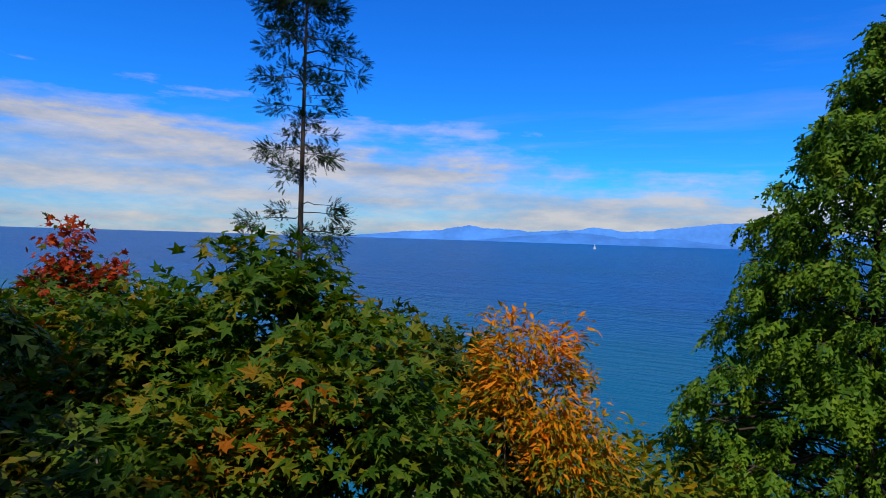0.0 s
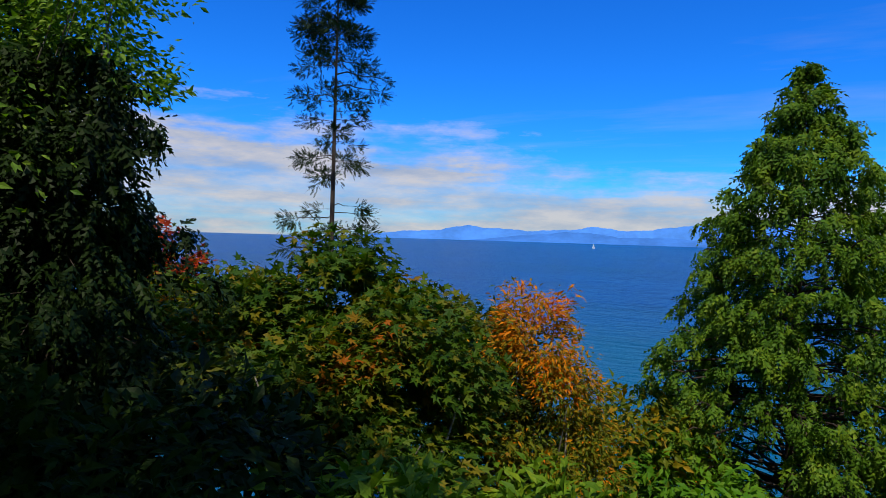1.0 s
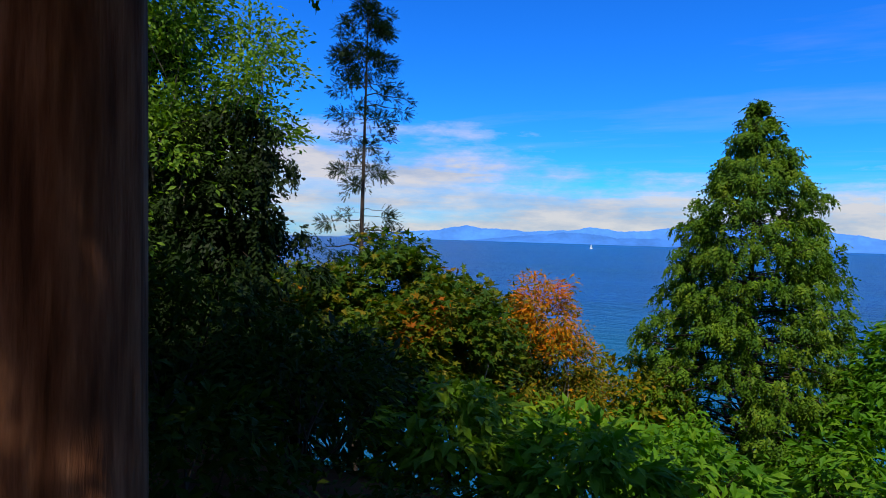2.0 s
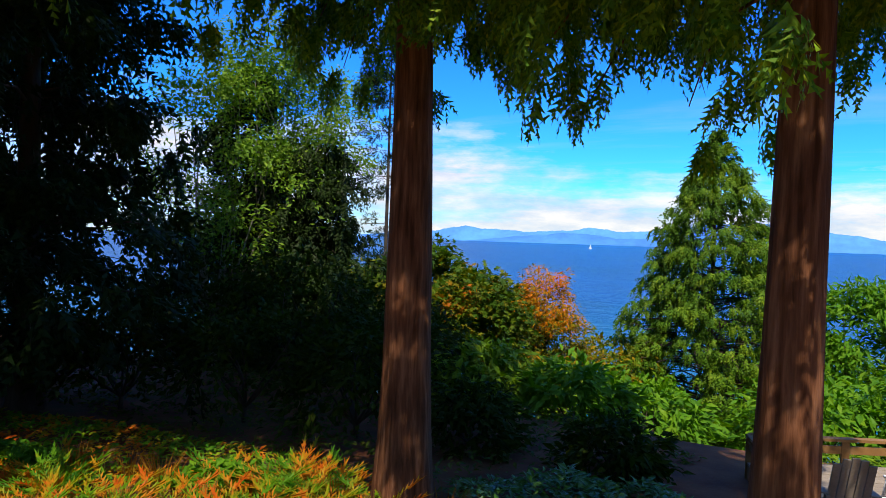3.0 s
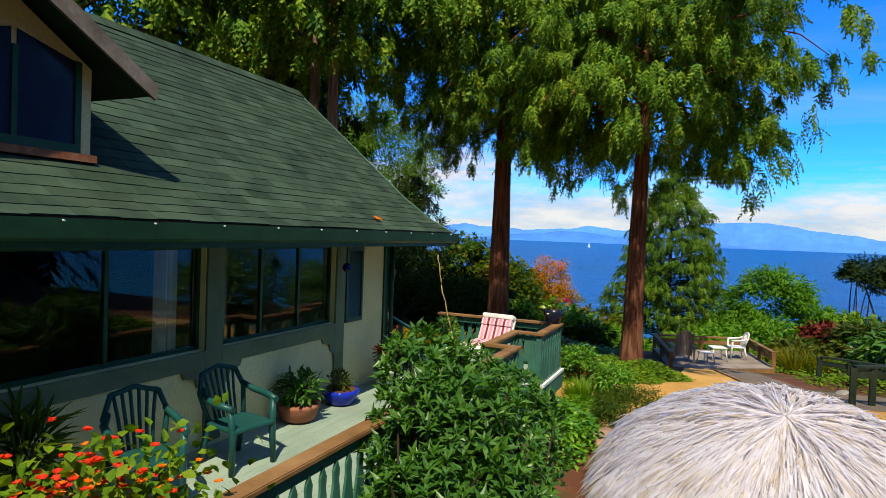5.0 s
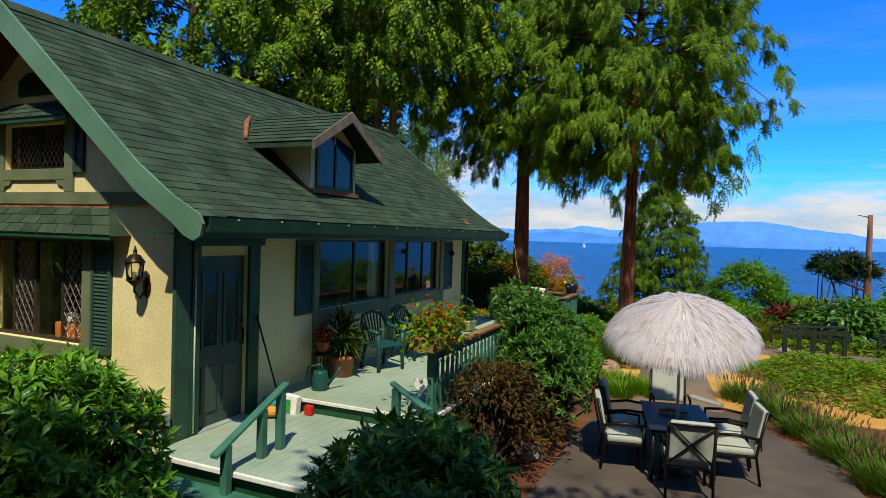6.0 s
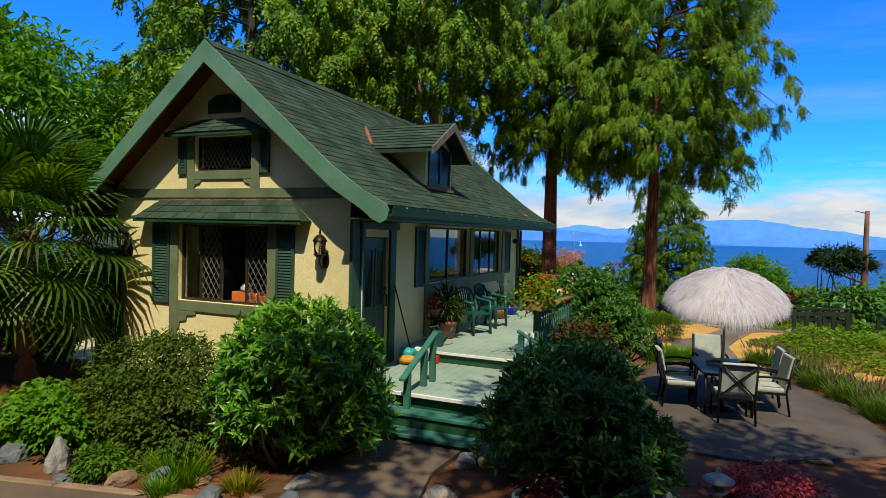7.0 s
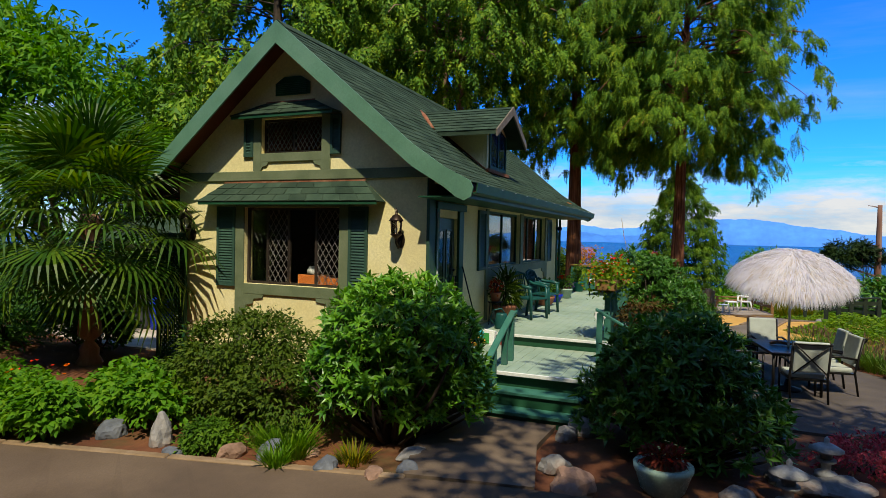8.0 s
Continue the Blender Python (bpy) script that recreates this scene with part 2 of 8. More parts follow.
MAROON = plain("maroon_stripe_cloth", (0.22, 0.035, 0.07), 0.9, bump=0.1, fine=120.0)
CANVAS = plain("white_canvas", (0.76, 0.74, 0.68), 0.9, bump=0.1, fine=120.0)
RED = plain("red_plastic", (0.5, 0.02, 0.015), 0.45)
GREEN_BAG = plain("green_printed_bag", (0.05, 0.32, 0.08), 0.5)
ORANGE = plain("orange_wood", (0.50, 0.14, 0.03), 0.5)
TURQUOISE = plain("turquoise_plastic", (0.03, 0.34, 0.36), 0.4)
# lack of light behind the windows is painted as a near-black colour
ROOM_GLOOM = plain("interior_gloom_colour", (0.03, 0.024, 0.02), 0.9)
CURTAIN = plain("pale_curtain", (0.74, 0.69, 0.58), 0.95)
SASH_BROWN = plain("dark_brown_sash_paint", (0.035, 0.026, 0.02), 0.5)
LEAD = plain("lead_lattice", (0.17, 0.155, 0.14), 0.5, 0.3, bump=0.0)
DOOR_PAINT = plain("grey_green_door_paint", (0.05, 0.085, 0.065), 0.4)
STONE_GREY = surface("lantern_stone", [(0.28, 0.27, 0.26), (0.38, 0.37, 0.35), (0.48, 0.47, 0.45)], 6.0, 0.9, 0.5, 40.0)
FENCE = surface("dark_stained_fence", [(0.010, 0.018, 0.011), (0.016, 0.027, 0.016), (0.026, 0.038, 0.024)], 4.0, 0.75, 0.3, 40.0)
STONE_DARK = plain("dark_grey_cover_cloth", (0.045, 0.047, 0.055), 0.8)
YARD = surface("pale_yard_concrete", [(0.40, 0.34, 0.27), (0.48, 0.42, 0.34), (0.54, 0.48, 0.40)], 1.0, 0.9, 0.3, 40.0, stain=(0.34, 0.28, 0.21), world_space=True)


def glass_material(name, tint=(0.9, 0.95, 0.95), rough=0.0):
    m = bpy.data.materials.new(name)
    m.use_nodes = True
    p = m.node_tree.nodes["Principled BSDF"]
    p.inputs["Base Color"].default_value = (*tint, 1)
    p.inputs["Roughness"].default_value = rough
    p.inputs["Transmission Weight"].default_value = 1.0
    p.inputs["IOR"].default_value = 1.5
    return m


def raffia(name):
    """Bleached raffia strips: each strip its own tint, and thin enough for light to pass."""
    m = bpy.data.materials.new(name)
    m.use_nodes = True
    n = Nodes(m.node_tree)
    p = m.node_tree.nodes["Principled BSDF"]
    geo = n.add("ShaderNodeNewGeometry")
    patch = n.noise(geo.outputs["Position"], 4.0, 2.0)
    f = n.math("ADD", n.math("MULTIPLY", geo.outputs["Random Per Island"], 0.6), n.math("MULTIPLY", patch, 0.4))
    c = n.ramp(f, [(0.18, (0.64, 0.54, 0.44)), (0.30, (0.84, 0.79, 0.74)), (0.42, (0.82, 0.79, 0.86)), (0.7, (0.90, 0.89, 0.93))])
    n.t.links.new(c, p.inputs["Base Color"])
    p.inputs["Roughness"].default_value = 0.9
    p.inputs["Specular IOR Level"].default_value = 0.1
    tr = n.add("ShaderNodeBsdfTranslucent", {"Color": c})
    both = n.add("ShaderNodeMixShader", {0: 0.62, 1: p.outputs[0], 2: tr.outputs[0]})
    out = next(x for x in m.node_tree.nodes if x.type == "OUTPUT_MATERIAL")
    n.t.links.new(both.outputs[0], out.inputs[0])
    return m


THATCH = raffia("white_raffia")
GLASS = glass_material("window_glass")
LAMP_GLASS = glass_material("lantern_glass", (0.95, 0.92, 0.85), 0.15)

G = {
    "cedar": foliage("cedar_foliage", [(0.1, (0.028, 0.078, 0.020)), (0.4, (0.074, 0.16, 0.030)), (0.7, (0.17, 0.255, 0.036)), (0.95, (0.34, 0.34, 0.045))], 0.25, patch=1.1, each=0.5),
    "cedar_blue": foliage("fresh_cedar_foliage", [(0.1, (0.026, 0.07, 0.012)), (0.45, (0.07, 0.14, 0.0175)), (0.8, (0.16, 0.215, 0.0244))], 0.25, patch=1.3, each=0.3),
    # deep tree shade is put into this near-black leaf colour
    "dark": foliage("shade_painted_conifer_foliage", [(0.1, (0.00714, 0.0167, 0.00714)), (0.5, (0.0155, 0.0327, 0.0107)), (0.95, (0.0327, 0.0535, 0.0149))], 0.25, each=0.22),
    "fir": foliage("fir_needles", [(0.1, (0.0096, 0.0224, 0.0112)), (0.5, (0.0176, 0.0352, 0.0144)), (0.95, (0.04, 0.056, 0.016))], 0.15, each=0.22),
    "maple": foliage("maple_leaves", [(0.05, (0.017, 0.0467, 0.0119)), (0.4, (0.0408, 0.0892, 0.0153)), (0.62, (0.085, 0.123, 0.017)), (0.77, (0.17, 0.128, 0.0153)), (0.88, (0.306, 0.085, 0.0127))], 0.35, patch=0.5),
    "olive": foliage("dull_maple_leaves", [(0.05, (0.0213, 0.0425, 0.0136)), (0.5, (0.0467, 0.0723, 0.0187)), (0.8, (0.102, 0.0935, 0.0204)), (0.97, (0.187, 0.068, 0.017))], 0.3, patch=0.5),
    "autumn": foliage("autumn_orange_leaves", [(0.1, (0.10, 0.11, 0.014)), (0.35, (0.36, 0.17, 0.010)), (0.6, (0.60, 0.20, 0.004)), (0.9, (0.60, 0.10, 0.005))], 0.35, patch=0.9),
    "autumn_low": foliage("autumn_yellow_green_leaves", [(0.1, (0.05, 0.085, 0.014)), (0.5, (0.12, 0.135, 0.016)), (0.75, (0.27, 0.17, 0.012)), (0.95, (0.42, 0.12, 0.012))], 0.35, patch=0.6),
    "red": foliage("scarlet_leaves", [(0.1, (0.16, 0.02, 0.012)), (0.5, (0.36, 0.03, 0.018)), (0.95, (0.50, 0.12, 0.012))], 0.35),
    "maroon": foliage("maroon_leaves", [(0.1, (0.063, 0.0108, 0.0126)), (0.5, (0.135, 0.018, 0.0225)), (0.95, (0.216, 0.045, 0.027))], 0.3),
    "alder": foliage("alder_leaves", [(0.1, (0.05, 0.12, 0.03)), (0.5, (0.115, 0.21, 0.05)), (0.95, (0.25, 0.34, 0.10))], 0.4),
    "rhodo": foliage("rhododendron_leaves", [(0.1, (0.026, 0.095, 0.020)), (0.5, (0.085, 0.215, 0.030)), (0.95, (0.18, 0.32, 0.05))], 0.3, 0.36, spec=0.35),
    "rhodo_dark": foliage("dark_rhododendron_leaves", [(0.1, (0.022, 0.07, 0.022)), (0.5, (0.048, 0.130, 0.030)), (0.95, (0.09, 0.185, 0.042))], 0.3, 0.38, spec=0.35),
    # shade under the cedars is painted in as almost black leaves
    "understorey": foliage("shade_painted_shrub_leaves", [(0.1, (0.0109, 0.0227, 0.00637)), (0.5, (0.0204, 0.0387, 0.00819)), (0.95, (0.041, 0.0546, 0.01))], 0.35, 0.6, spec=0.05),
    "juniper": foliage("low_shrub_leaves", [(0.1, (0.022, 0.048, 0.011)), (0.5, (0.050, 0.085, 0.015)), (0.95, (0.095, 0.125, 0.022))], 0.25),
    "bright": foliage("bright_green_leaves", [(0.1, (0.038, 0.114, 0.0152)), (0.5, (0.076, 0.19, 0.0209)), (0.95, (0.162, 0.266, 0.0285))], 0.4),
    "cover": foliage("ground_cover_leaves", [(0.1, (0.048, 0.108, 0.0168)), (0.5, (0.102, 0.186, 0.0216)), (0.95, (0.204, 0.264, 0.03))], 0.35, patch=1.0),
    "fern": foliage("fern_fronds", [(0.05, (0.03, 0.11, 0.012)), (0.28, (0.085, 0.19, 0.016)), (0.37, (0.22, 0.20, 0.018)), (0.46, (0.40, 0.15, 0.018)), (0.6, (0.42, 0.075, 0.016))], 0.35, patch=1.6, each=0.1),
    "palm": foliage("palm_fronds", [(0.05, (0.014, 0.046, 0.012)), (0.5, (0.04, 0.095, 0.018)), (0.95, (0.15, 0.20, 0.035))], 0.35, 0.4, spec=0.25),
    "lavender": foliage("lavender_stems", [(0.1, (0.035, 0.085, 0.02)), (0.5, (0.07, 0.125, 0.035)), (0.95, (0.125, 0.16, 0.055))], 0.3),
    "lavender_bloom": foliage("lavender_bloom", [(0.1, (0.11, 0.07, 0.10)), (0.95, (0.22, 0.13, 0.16))], 0.3),
    "grass": foliage("grass_blades", [(0.1, (0.05, 0.13, 0.015)), (0.5, (0.10, 0.20, 0.02)), (0.95, (0.19, 0.26, 0.035))], 0.4),
    "heather": foliage("heather_bloom", [(0.1, (0.20, 0.04, 0.08)), (0.5, (0.42, 0.05, 0.15)), (0.95, (0.58, 0.09, 0.22))], 0.3),
    "brown": foliage("dry_brown_leaves", [(0.1, (0.03, 0.014, 0.010)), (0.5, (0.06, 0.028, 0.017)), (0.95, (0.075, 0.065, 0.022))], 0.25),
    "geranium": foliage("red_petals", [(0.1, (0.5, 0.012, 0.01)), (0.95, (0.72, 0.05, 0.03))], 0.3),
    "white_petal": foliage("white_petals", [(0.1, (0.7, 0.7, 0.66)), (0.95, (0.85, 0.84, 0.8))], 0.3),
    "pink_petal": foliage("magenta_petals", [(0.1, (0.36, 0.01, 0.12)), (0.95, (0.66, 0.03, 0.26))], 0.3),
    "rust": foliage("rusty_dry_stalks", [(0.1, (0.10, 0.035, 0.012)), (0.5, (0.22, 0.075, 0.016)), (0.95, (0.30, 0.17, 0.03))], 0.3),
    "violet_petal": foliage("violet_petals", [(0.1, (0.14, 0.03, 0.5)), (0.95, (0.26, 0.07, 0.8))], 0.3),
    "orange_petal": foliage("orange_petals", [(0.1, (0.6, 0.09, 0.01)), (0.95, (0.75, 0.2, 0.02))], 0.3),
}

# ---- mesh helpers ----


def mesh_object(name, me, material, parent=None, label=""):
    if material is not None:
        me.materials.append(material)
    ob = new(name, me)
    if parent is not None:
        ob.parent = parent
    if label:
        ob["label"] = label
    return ob


def part(name, bm, material, parent=None, label=""):
    """Links a bmesh as one mesh object under a thing or a part."""
    me = bpy.data.meshes.new(name)
    bm.to_mesh(me)
    bm.free()
    return mesh_object(name, me, material, parent, label)


def thing(name, label, category, at=(0, 0, 0), turn=0.0, group="", kind=""):
    ob = new(name)
    ob.matrix_basis = pose(at[0], at[1], at[2], 0, 0, turn)
    ob.empty_display_size = 0.2
    return tagged(ob, label, category, group, kind)


def setting(name, bm, material, label, category=""):
    return tagged(part(name, bm, material), label, category, "", "structure")


class Shape:
    """A bmesh that is put together from bevelled boxes, tubes and prisms."""

    def __init__(self):
        self.bm = bmesh.new()

    def box(self, x0, x1, y0, y1, z0, z1, bevel=0.0, m=None):
        me = (m or Matrix()) @ Matrix.Translation(((x0 + x1) / 2, (y0 + y1) / 2, (z0 + z1) / 2)) @ Matrix.Diagonal((x1 - x0, y1 - y0, z1 - z0, 1))
        r = bmesh.ops.create_cube(self.bm, size=1.0, matrix=me)
        if bevel:
            edges = {e for v in r["verts"] for e in v.link_edges}
            bmesh.ops.bevel(self.bm, geom=list(edges), offset=bevel, segments=2, profile=0.6, affect="EDGES", clamp_overlap=True)
        return self

    def tube(self, points, radii, seg=8, cap=True):
        pts = [Vector(p) for p in points]
        if not hasattr(radii, "__len__"):
            radii = [radii] * len(pts)
        rings = []
        side = None
        for i, p in enumerate(pts):
            d = (pts[min(i + 1, len(pts) - 1)] - pts[max(i - 1, 0)]).normalized()
            if side is None:
                side = d.orthogonal().normalized()
            side = (side - d * side.dot(d)).normalized()
            other = d.cross(side)
            rings.append([self.bm.verts.new(p + (side * math.cos(a) + other * math.sin(a)) * radii[i]) for a in [2 * math.pi * k / seg for k in range(seg)]])
        for a, b in zip(rings, rings[1:]):
            for k in range(seg):
                f = self.bm.faces.new((a[k], a[(k + 1) % seg], b[(k + 1) % seg], b[k]))
                f.smooth = True
        if cap:
            self.bm.faces.new(rings[0][::-1])
            self.bm.faces.new(rings[-1])
        return self

    def lathe(self, profile, centre=(0, 0, 0), seg=20, close=True):
        c = Vector(centre)
        rings = [[self.bm.verts.new(c + Vector((r * math.cos(2 * math.pi * k / seg), r * math.sin(2 * math.pi * k / seg), z))) for k in range(seg)] for r, z in profile]
        for a, b in zip(rings, rings[1:]):
            for k in range(seg):
                f = self.bm.faces.new((a[k], a[(k + 1) % seg], b[(k + 1) % seg], b[k]))
                f.smooth = True
        if close:
            self.bm.faces.new(rings[0][::-1])
            self.bm.faces.new(rings[-1])
        return self

    def prism(self, poly, offset):
        """poly: points of one flat face; offset: the way to the opposite face."""
        a = [self.bm.verts.new(p) for p in poly]
        b = [self.bm.verts.new(Vector(p) + Vector(offset)) for p in poly]
        n = len(a)
        self.bm.faces.new(a)
        self.bm.faces.new(b[::-1])
        for i in range(n):
            self.bm.faces.new((a[i], b[i], b[(i + 1) % n], a[(i + 1) % n]))
        return self

    def sphere(self, c, r, seg=12, squash=(1, 1, 1)):
        bmesh.ops.create_uvsphere(self.bm, u_segments=seg, v_segments=max(seg // 2, 4), radius=1.0, matrix=Matrix.Translation(c) @ Matrix.Diagonal((r * squash[0], r * squash[1], r * squash[2], 1)))
        return self

    def done(self, fix=True):
        if fix:
            bmesh.ops.recalc_face_normals(self.bm, faces=self.bm.faces[:])
        return self.bm


def flip_mesh(verts, tris, name, smooth=False):
    me = bpy.data.meshes.new(name)
    n, k = len(verts), len(tris)
    me.vertices.add(n)
    me.vertices.foreach_set("co", np.ascontiguousarray(verts, dtype=np.float32).ravel())
    me.loops.add(3 * k)
    me.loops.foreach_set("vertex_index", np.ascontiguousarray(tris, dtype=np.int32).ravel())
    me.polygons.add(k)
    me.polygons.foreach_set("loop_start", np.arange(0, 3 * k, 3, dtype=np.int32))
    me.polygons.foreach_set("loop_total", np.full(k, 3, dtype=np.int32))
    me.polygons.foreach_set("use_smooth", np.full(k, smooth, dtype=bool))
    me.update(calc_edges=True)
    return me


rng = np.random.default_rng(7)


def unit(v):
    return v / np.maximum(np.linalg.norm(v, axis=-1, keepdims=True), 1e-9)


def spread(template, pos, along, up, size, name):
    """Copies of a leaf template (its y axis along, its z axis up) at many places, as one mesh."""
    tv, tf = template
    y = unit(along)
    x = unit(np.cross(y, up))
    z = np.cross(x, y)
    size = np.broadcast_to(np.asarray(size, dtype=float).reshape(-1, 1, 1), (len(pos), 1, 1))
    v = (tv[None, :, 0, None] * x[:, None] + tv[None, :, 1, None] * y[:, None] + tv[None, :, 2, None] * z[:, None]) * size + pos[:, None]
    f = tf[None] + (np.arange(len(pos)) * len(tv))[:, None, None]
    return flip_mesh(v.reshape(-1, 3), f.reshape(-1, 3), name)


def blade(width=0.3, fold=0.08, droop=0.12):
    """A simple folded leaf, 1 long."""
    v = np.array([(0, 0, 0), (-width / 2, 0.4, fold), (0, 0.45, 0), (width / 2, 0.4, fold), (-width / 3, 0.75, fold * 0.5 - droop * 0.5), (0, 0.78, -droop * 0.5), (width / 3, 0.75, fold * 0.5 - droop * 0.5), (0, 1, -droop)], float)
    f = np.array([(0, 2, 1), (0, 3, 2), (1, 2, 5), (1, 5, 4), (2, 3, 6), (2, 6, 5), (4, 5, 7), (5, 6, 7)])
    return v, f


def lobed():
    """A flat lobed leaf, about 1 wide, with its stalk at the origin."""
    pts = [(0, 0.02, 0)]
    spec = [(-118, 0.42), (-85, 0.24), (-58, 0.62), (-30, 0.30), (0, 0.80), (30, 0.30), (58, 0.62), (85, 0.24), (118, 0.42)]
    for a, r in spec:
        pts.append((r * math.sin(radians(a)), 0.25 + r * math.cos(radians(a)), -0.22 * r * r))
    v = np.array(pts, float)
    v[:, 2] += 0.06 * np.abs(v[:, 0])
    f = np.array([(0, i, i + 1) for i in range(1, len(pts) - 1)])
    return v, f[:, ::-1]


def spray(pairs=6, width=0.42, droop=0.35, lean=0.3):
    """A flat drooping conifer spray, 1 long: leaflets in pairs along a bowed stalk."""
    v, f = [], []
    for i in range(pairs):
        t0, t1 = i / pairs, (i + 0.95) / pairs
        z0, z1 = -droop * t0 * t0, -droop * t1 * t1
        wd = width * (0.55 + 0.9 * t0) * (1.15 - t0)
        for s in (-1, 1):
            b = len(v)
            v += [(0, t0, z0), (s * wd, t1 + lean * 0.5, z1 - lean * wd), (s * 0.02, t1, z1)]
            f.append((b, b + 1, b + 2) if s < 0 else (b, b + 2, b + 1))
    b = len(v)
    v += [(-0.05, 0.8, -droop * 0.64), (0.05, 0.8, -droop * 0.64), (0, 1.1, -droop * 1.25)]
    f.append((b, b + 1, b + 2))
    return np.array(v, float), np.array(f)


def lozenge(width, fold=0.06, droop=0.15):
    """A small four-faced leaf, 1 long."""
    v = np.array([(0, 0, 0), (-width / 2, 0.45, fold), (0, 0.5, 0), (width / 2, 0.45, fold), (0, 1, -droop)], float)
    return v, np.array([(0, 2, 1), (0, 3, 2), (1, 2, 4), (2, 3, 4)])


def frond(pairs=7, wide=0.42, droop=0.35, thin=0.045):
    """A lacy drooping cedar branchlet, 1 long: narrow side fingers with gaps along a bowed stalk."""
    v, f = [], []
    for i in range(pairs):
        t = (i + 0.5) / pairs
        for s in (-1, 1):
            q = t + 0.03 * s
            L = wide * (1.05 - 0.8 * q) * (1.0 if (i + s) % 3 else 0.75)
            z = -droop * q * q
            b = len(v)
            v += [(0, q - thin, z), (0, q + thin, z), (s * L * 0.8, q + L * 0.6, z - 0.28 * L)]
            f.append((b, b + 1, b + 2) if s < 0 else (b, b + 2, b + 1))
    b = len(v)
    v += [(-0.04, 0.75, -droop * 0.56), (0.04, 0.75, -droop * 0.56), (0, 1.12, -droop * 1.25)]
    f.append((b, b + 1, b + 2))
    return np.array(v, float), np.array(f)


TUFT = frond(3, 0.42, 0.36, 0.15)
FINE_TUFT = frond(4, 0.38, 0.38, 0.09)
LEAF = lozenge(0.42)
LONG_LEAF = lozenge(0.30, 0.05, 0.2)
BUSH_LEAF = lozenge(0.30, 0.05, 0.22)
MAPLE_LEAF = lobed()
CEDAR_SPRAY = spray(4, 0.42, 0.35, 0.4)
NEEDLE_TUFT = spray(5, 0.34, 0.05, 0.1)
GRASS_BLADE = (np.array([(-0.02, 0, 0), (0.02, 0, 0), (-0.016, 0.5, -0.04), (0.016, 0.5, -0.04), (0, 1, -0.22)], float), np.array([(0, 1, 3), (0, 3, 2), (2, 3, 4)]))
PETAL = (np.array([(0, 0, 0), (0.35, 0.35, 0.1), (0, 0.6, 0.04), (-0.35, 0.35, 0.1)], float), np.array([(0, 1, 2), (0, 2, 3)]))


def ground_z(x, y):
    """Height of the land: level round the cottage, falling to the bluff's edge and then to the shore."""
    x, y = np.asarray(x, float), np.asarray(y, float)
    entry = 0.25 * np.clip((-y - 24.0) / 2.5, 0, 1) * np.clip((9.0 - x) / 2.0, 0, 1)
    fall = -0.1 * np.clip(y + 12.0, 0, 12.0)
    bluff = -0.55 * np.clip(y - 0.0, 0, 12) - 0.62 * np.clip(y - 12.0, 0, 26.0)
    rise = 0.02 * np.clip(-x - 8.0, 0, 60)
    return np.maximum(entry + fall + bluff + rise, -25.0)


def gz(x, y):
    return float(ground_z(x, y))


# ---- ground, water, distance ----
def make_ground():
    a = np.concatenate([np.linspace(-400, -30, 25), np.arange(-28, 32, 0.8), np.linspace(35, 400, 25)])
    b = np.concatenate([np.linspace(-400, -48, 20), np.arange(-46, 46, 0.8), np.linspace(48, 90, 12)])
    gx, gy = np.meshgrid(a, b, indexing="ij")
    z = ground_z(gx, gy) + 0.014 * np.sin(gx * 1.7) * np.cos(gy * 1.3) - 0.12 * np.clip(-gy - 30.2, 0, 1)
    v = np.stack([gx, gy, z], -1).reshape(-1, 3)
    nb = len(b)
    i, j = np.meshgrid(np.arange(len(a) - 1), np.arange(nb - 1), indexing="ij")
    q = (i * nb + j).ravel()
    f = np.concatenate([np.stack([q, q + nb, q + nb + 1], 1), np.stack([q, q + nb + 1, q + 1], 1)])
    tagged(mesh_object("ground", flip_mesh(v, f, "ground", True), SOIL), "brown garden soil sloping down to the shore", "ground", "", "structure")


make_ground()

SEA_Z = -22.0


